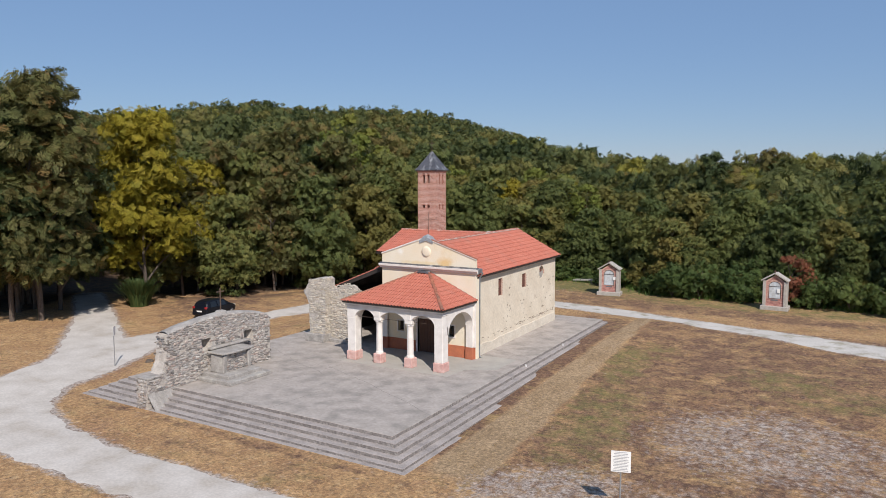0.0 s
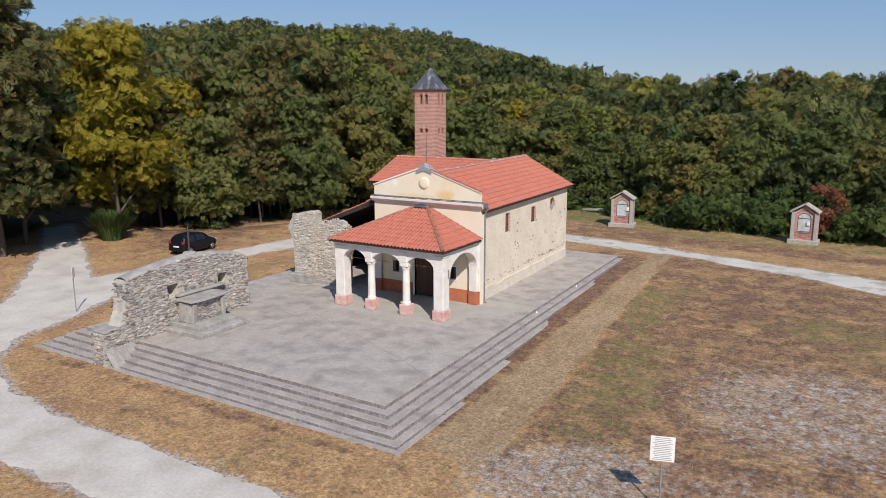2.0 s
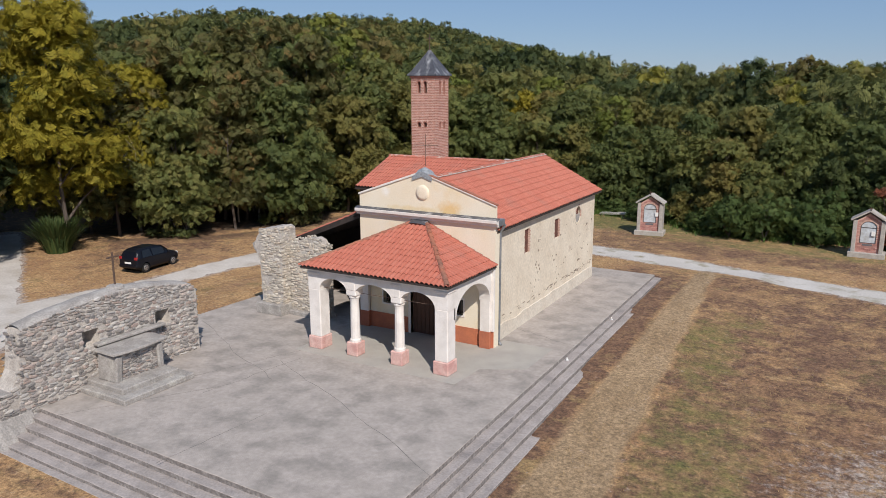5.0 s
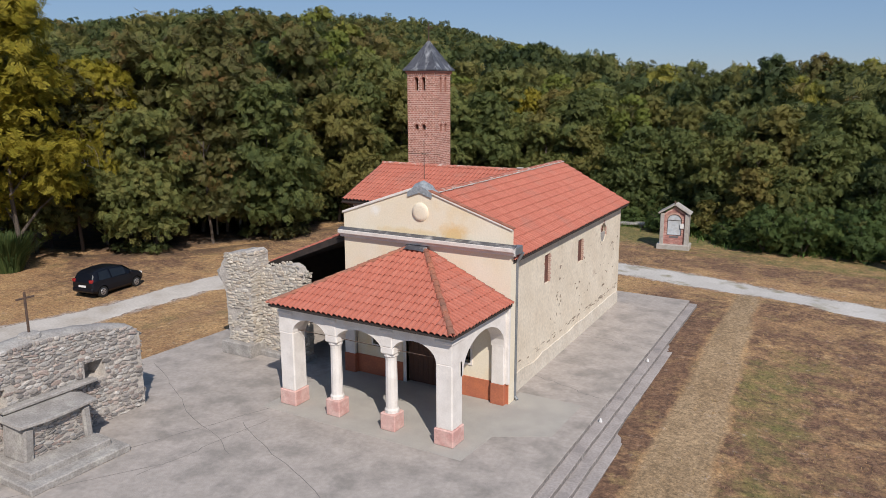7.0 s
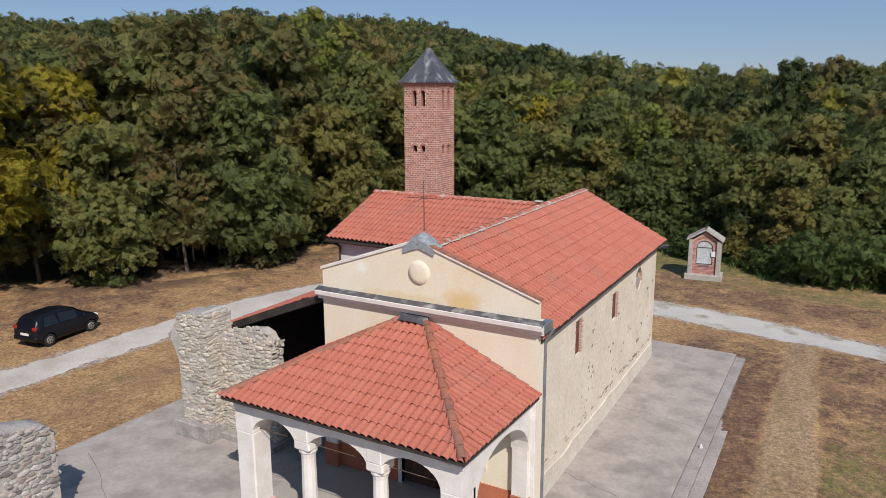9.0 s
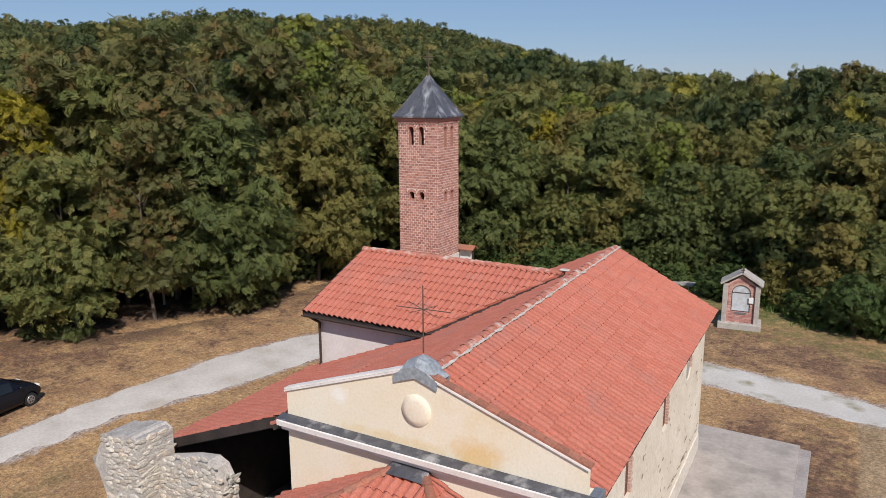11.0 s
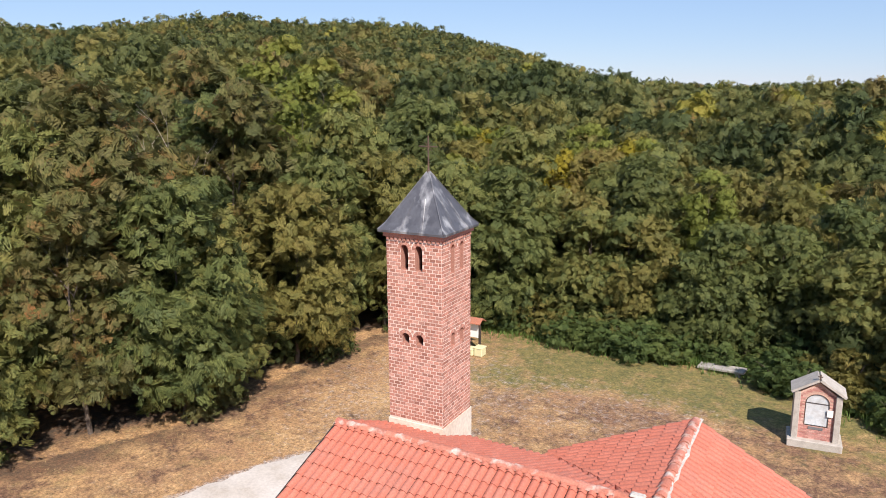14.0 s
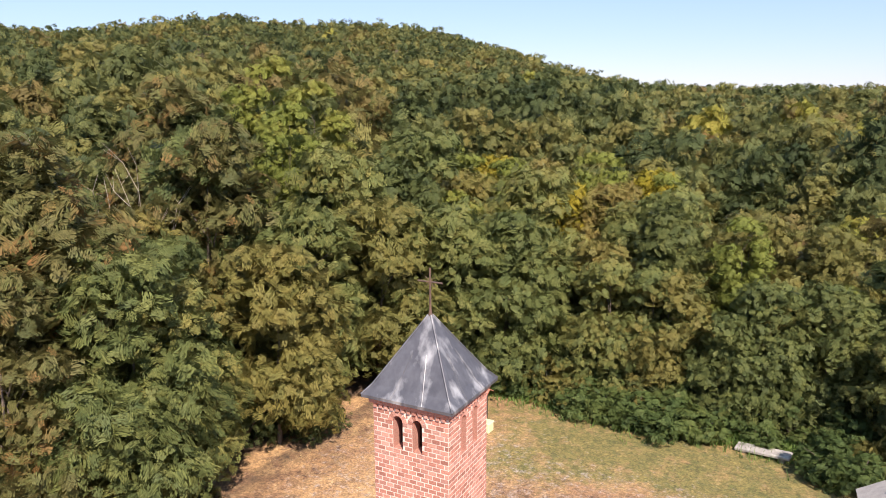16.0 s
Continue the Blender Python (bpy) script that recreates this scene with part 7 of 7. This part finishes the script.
for kind, x, y, s in (("light", -48.0, 84.6, 0.52), ("yellow", -46.2, 85.4, 0.56), ("light", -50.6, 87.0, 0.54), ("light", -43.5, 87.5, 0.50), ("light", -54.0, 96.5, 0.62), ("yellow", -51.5, 98.0, 0.66), ("light", -57.0, 99.0, 0.60), ("olive", -41.5, 104.0, 0.85), *((("light", "olive", "yellow", "light", "olive")[(i + 2 * k) % 5], -24.6 - dd * math.sin(radians(aa + 0.7 * k)), 40 + dd * math.cos(radians(aa + 0.7 * k)), (0.60, 0.92, 0.70, 0.64, 0.96)[(i + 2 * k) % 5]) for i, aa in enumerate((13.0, 17.0, 21.0, 24.5, 28.0)) for k, dd in enumerate((57.0, 63.0, 70.0)))):
    plant(kind, x, y, s, rnd.uniform(0, 6.28), "low bright yellow-green tree behind the bell tower")
plant("shrub_red", -6.6, 72.4, 1.25, 0.4, "shrub with reddish brown autumn leaves", "shrub", "undergrowth", "shrub")
for x, y, s in ((-14.5, 72.0, 1.2), (-11.5, 72.2, 1.1), (-17.0, 71.8, 1.1), (-4.5, 71.6, 1.0), (-2.0, 71.5, 1.1), (1, 71, 1.1)):
    plant("shrub", x, y, s, rnd.uniform(0, 6.28), "dense green bramble shrub", "shrub", "undergrowth", "shrub")


def bare_tree(x, y, hgt, seed):
    r = np.random.default_rng(seed)
    t = thing("dead_tree", (x, y, land(x, y)), "bare pale dead tree among the leafy trees", "tree", "dead trees")
    g, tips = Geo(), [(Vector((x, y, land(x, y) - 0.2)), Vector((0, 0, 1)), 0.085, hgt * 0.30, 0)]
    while tips:
        p, d, rad, ln_, lev = tips.pop()
        q = p + d * ln_
        g.tube(p, q, rad, rad * 0.6, 6, caps=False)
        if lev < 4:
            for _ in range(2 if lev else 3):
                nd_ = (d + Vector(r.normal(size=3)) * 0.42 + Vector((0, 0, 0.15))).normalized()
                tips.append((q, nd_, rad * 0.6, ln_ * r.uniform(0.6, 0.85), lev + 1))
    part("trunk", g.mesh("trunk", False), M_DEAD, t, smooth=True)


for i, (x, y, hgt) in enumerate(((-53.8, 57.0, 11.5), (-57, 62, 14), (-56.5, 52.5, 12), (-66, 75, 19), (-62, 83, 18), (-60, 67, 15), (-53.5, 61, 10.5), (-64, 70, 16))):
    bare_tree(x, y, hgt, 300 + i)


def leaning_snag(path, r0, twigs, seed):
    """A dead trunk that leans out of the canopy along a path, with a few bare side branches."""
    r = random.Random(seed)
    x, y, _ = path[0]
    z = land(x, y)
    t = thing("dead_tree", (x, y, z), "bleached leaning dead trunk with bare branches above the leaves", "tree", "dead trees")
    pts = [Vector((px_, py_, pz + z)) for px_, py_, pz in path]
    n = len(pts) - 1
    g = Geo()
    for i in range(n):
        g.tube(pts[i], pts[i + 1], r0 * (1 - 0.8 * i / n), r0 * (1 - 0.8 * (i + 1) / n), 7)
    part("trunk", g, M_DEAD, t, smooth=True)
    for _ in range(twigs):
        f = r.uniform(0.45, 0.98) * n
        i = min(int(f), n - 1)
        a = pts[i].lerp(pts[i + 1], f - i)
        d = ((pts[i + 1] - pts[i]).normalized() + Vector((r.gauss(0, 0.5), r.gauss(0, 0.5), r.gauss(0.2, 0.5)))).normalized()
        ln_ = r.uniform(0.7, 1.9)
        b = a + d * ln_ * 0.55
        c = b + (d + Vector((r.gauss(0, 0.3), r.gauss(0, 0.3), 0.25))).normalized() * ln_ * 0.5
        part("branch", Geo().tube(a, b, 0.028, 0.020, 5).tube(b, c, 0.020, 0.007, 5), M_DEAD, t)


leaning_snag([(-53.0, 58.6, -0.2), (-53.1, 58.8, 6.0), (-53.4, 59.0, 10.2), (-54.2, 59.3, 12.2), (-55.6, 59.9, 13.6), (-57.6, 60.6, 14.6)], 0.10, 10, 51)
leaning_snag([(-54.6, 58.9, -0.2), (-54.7, 59.1, 8.0), (-55.1, 59.3, 11.0), (-55.2, 59.4, 13.6)], 0.075, 6, 52)


def bush_blades(at, n, h, leaf, label):
    """A bush of long arching blades that spring from one foot."""
    rng = np.random.default_rng(7)
    x, y = at
    g = Geo()
    for i in range(n):
        a, lean_ = rng.uniform(0, 2 * math.pi), rng.uniform(0.1, 0.9)
        d = Vector((math.cos(a), math.sin(a), 0))
        side = Vector((-d.y, d.x, 0)) * 0.05
        o = d * rng.uniform(0, 0.8)
        hh = h * rng.uniform(0.6, 1.0)
        p = [o, o + d * lean_ * 0.7 + Vector((0, 0, hh * 0.6)), o + d * lean_ * 1.7 + Vector((0, 0, hh))]
        g.add([p[0] - side, p[0] + side, p[1] + side, p[1] - side, p[2] + side * 0.2, p[2] - side * 0.2], [(0, 1, 2, 3), (3, 2, 4, 5)])
    z = land(x, y)
    g.v = [(vx + x, vy + y, vz + z) for vx, vy, vz in g.v]
    return single("bush", g.mesh("bush", False), leaf, label, "bush")


M_BLADE = leaf_mat("arching_leaves", [(0.028, 0.048, 0.018), (0.048, 0.072, 0.024), (0.075, 0.092, 0.030)], 0.8, 1.0, 1.0, -1.0, 0.3, 0.5, False)
bush_blades((-56.6, 42.6), 900, 2.5, M_BLADE, "round green bush of long arching leaves")

# woods behind the edge, and the wooded hill
def far_proto(rng, n, size, H, R, nb):
    blobs = crown_blobs(rng, H * rng.uniform(0.85, 1.15), R * rng.uniform(0.8, 1.1), H * 0.12, int(rng.integers(nb, nb * 1.5)))
    return sprays(rng, blobs, n, size, bend=False)


rng = np.random.default_rng(5)
# per belt: nearest and farthest metres, spacing, crowns, leaf grain
BELTS = [
    (0, 180, 4.9, [far_proto(rng, 450, 1.22, 11.5, 5.0, 26) for _ in range(10)], 4.6),
    (180, 420, 6.6, [far_proto(rng, 96, 1.50, 9.5, 4.6, 14) for _ in range(10)], 3.6),
    (420, 930, 9.6, [far_proto(rng, 44, 2.30, 9, 6.4, 9) for _ in range(10)], 3.4),
]
WOODS = {
    "green": ("green broadleaf woods covering the hill", GREENS),
    "dark": ("dark green trees among the hill woods", [(0.036, 0.052, 0.022), (0.056, 0.074, 0.028), (0.078, 0.096, 0.034), (0.104, 0.116, 0.038)]),
    "olive": ("olive green trees among the hill woods", [(0.112, 0.116, 0.038), (0.152, 0.148, 0.045), (0.193, 0.170, 0.052), (0.208, 0.166, 0.053)]),
    "brown": ("browning trees among the hill woods", [(0.112, 0.096, 0.038), (0.162, 0.121, 0.043), (0.140, 0.125, 0.040), (0.213, 0.125, 0.047)]),
    "yellow": ("yellowing trees among the hill woods", [(0.174, 0.185, 0.038), (0.230, 0.220, 0.043), (0.286, 0.237, 0.049)]),
}
names_ = list(WOODS)
for near_d, dmax, step, protos, grain in BELTS:
    pile = {k: ([], [], []) for k in names_}
    count = dict.fromkeys(names_, 0)
    span = int(dmax / step) + 2
    for i in range(-span, span):
        for j in range(-span, span):
            x, y = -24.6 + i * step + rng.uniform(-0.45, 0.45) * step, 40 + j * step + rng.uniform(-0.45, 0.45) * step
            d = math.hypot(x + 24.6, y - 40)
            if not near_d <= d < dmax:
                continue
            az = math.degrees(math.atan2(-(x - 2), y + 4))
            if not -4 < az < 65 or y < 20:
                continue
            if near_d == 0 and (in_clear(x, y) or edge_gap(x, y) < 11.5):
                continue
            u = rng.random() * 0.8 + 0.1 + 0.55 * noise.noise((x * 0.022, y * 0.022, 2.0))
            if -60 < x < -22 and 84 < y < 118:
                u += 0.50
            low = -62 < x < -22 and 82 < y < 118
            if near_d > 400:
                u -= 0.08
            k = names_[1 if u < 0.26 else 0 if u < 0.62 else 2 if u < 0.86 else 3 if u < 1.0 else 4]
            v, q, nv_ = protos[rng.integers(10)]
            a, s = rng.uniform(0, 6.28), rng.uniform(0.68, 1.10) + (0.35 if near_d < 400 else 0.75) * rng.random() ** 5
            if near_d == 0:
                s *= 0.82 + 0.25 * sm((d - 60) / 60)
                if az < 34:
                    s = min(s * 0.88, 1.02)
                if low:
                    s *= 0.80
            c_, s_ = math.cos(a), math.sin(a)
            w = np.stack([(v[:, 0] * c_ - v[:, 1] * s_) * s + x, (v[:, 0] * s_ + v[:, 1] * c_) * s + y, v[:, 2] * s * rng.uniform(0.9, 1.15) + land(x, y)], axis=1)
            vs_, qs_, ns_ = pile[k]
            vs_.append(w)
            qs_.append(q + count[k])
            ns_.append(np.stack([nv_[:, 0] * c_ - nv_[:, 1] * s_, nv_[:, 0] * s_ + nv_[:, 1] * c_, nv_[:, 2]], axis=1))
            count[k] += len(w)
    for k in names_:
        vs_, qs_, ns_ = pile[k]
        if count[k]:
            leaf = leaf_mat("woods_" + k + "_leaves", WOODS[k][1], 0.50, grain, grain * 2.4, 0.44, 0.10, 1.4, False)
            ob = new("woodland", np_mesh("woodland", np.concatenate(vs_), np.concatenate(qs_), leaf, np.concatenate(ns_)))
            tagged(ob, WOODS[k][0], "woods", kind="stuff")

# ---- tufts of dry grass and weeds ----


def tufts(name, n, spot, h, blade, material, label, seed):
    """Thin blades in small bunches; spot(rng) gives a place or None."""
    r = np.random.default_rng(seed)
    vs_, qs_ = [], []
    k = 0
    while k < n:
        p = spot(r)
        if p is None:
            continue
        x, y = p
        z = land(x, y)
        hh = h * r.uniform(0.5, 1.2)
        for _ in range(3):
            a = r.uniform(0, 6.28)
            dx, dy = math.cos(a), math.sin(a)
            ox, oy = x + dx * 0.05, y + dy * 0.05
            lx, ly = dx * hh * r.uniform(0.3, 0.9), dy * hh * r.uniform(0.3, 0.9)
            b = len(vs_) * 1
            vs_ += [(ox - dy * blade, oy + dx * blade, z - 0.01), (ox + dy * blade, oy - dx * blade, z - 0.01), (ox + lx + dy * blade * 0.3, oy + ly - dx * blade * 0.3, z + hh), (ox + lx - dy * blade * 0.3, oy + ly + dx * blade * 0.3, z + hh)]
            qs_.append((b, b + 1, b + 2, b + 3))
        k += 1
    ob = new(name, np_mesh(name, np.array(vs_), np.array(qs_), material))
    return tagged(ob, label, "grass", kind="stuff")


def on_lawn(r):
    x, y = r.uniform(-52, 2), r.uniform(18, 70)
    if not in_clear(x, y) or min(seg_dist(x, y, q) for q in ROADS) < 0.25:
        return None
    if -37.6 < x < -15.4 and 23 < y < 56.5:
        return None
    if noise.noise((x * 0.5, y * 0.5, 6.0)) < -0.1:
        return None
    return x, y


def at_edge(r):
    line = EDGE[1][6:]
    i = r.integers(len(line) - 1)
    t = r.random()
    x, y = line[i][0] + (line[i + 1][0] - line[i][0]) * t, line[i][1] + (line[i + 1][1] - line[i][1]) * t
    return x + r.normal() * 0.5, y - abs(r.normal()) * 0.9


M_STRAW = mat("dry_grass", (0.38, 0.265, 0.125), (0.29, 0.19, 0.09), 0.6, 0.95, 0.2, 20, 0.0, island=0.25)
tufts("dry_grass", 9000, on_lawn, 0.06, 0.011, M_STRAW, "sparse tufts of dry straw grass on the meadow", 3)
M_WEED = leaf_mat("weed_leaves", [(0.06, 0.11, 0.03), (0.10, 0.16, 0.04), (0.14, 0.19, 0.05)], 0.8, 1.0, 1.0, -1.0, 0.3, 0.5, False)
tufts("weeds", 8000, at_edge, 0.42, 0.022, M_WEED, "green weeds and tall grass along the woods", 4)
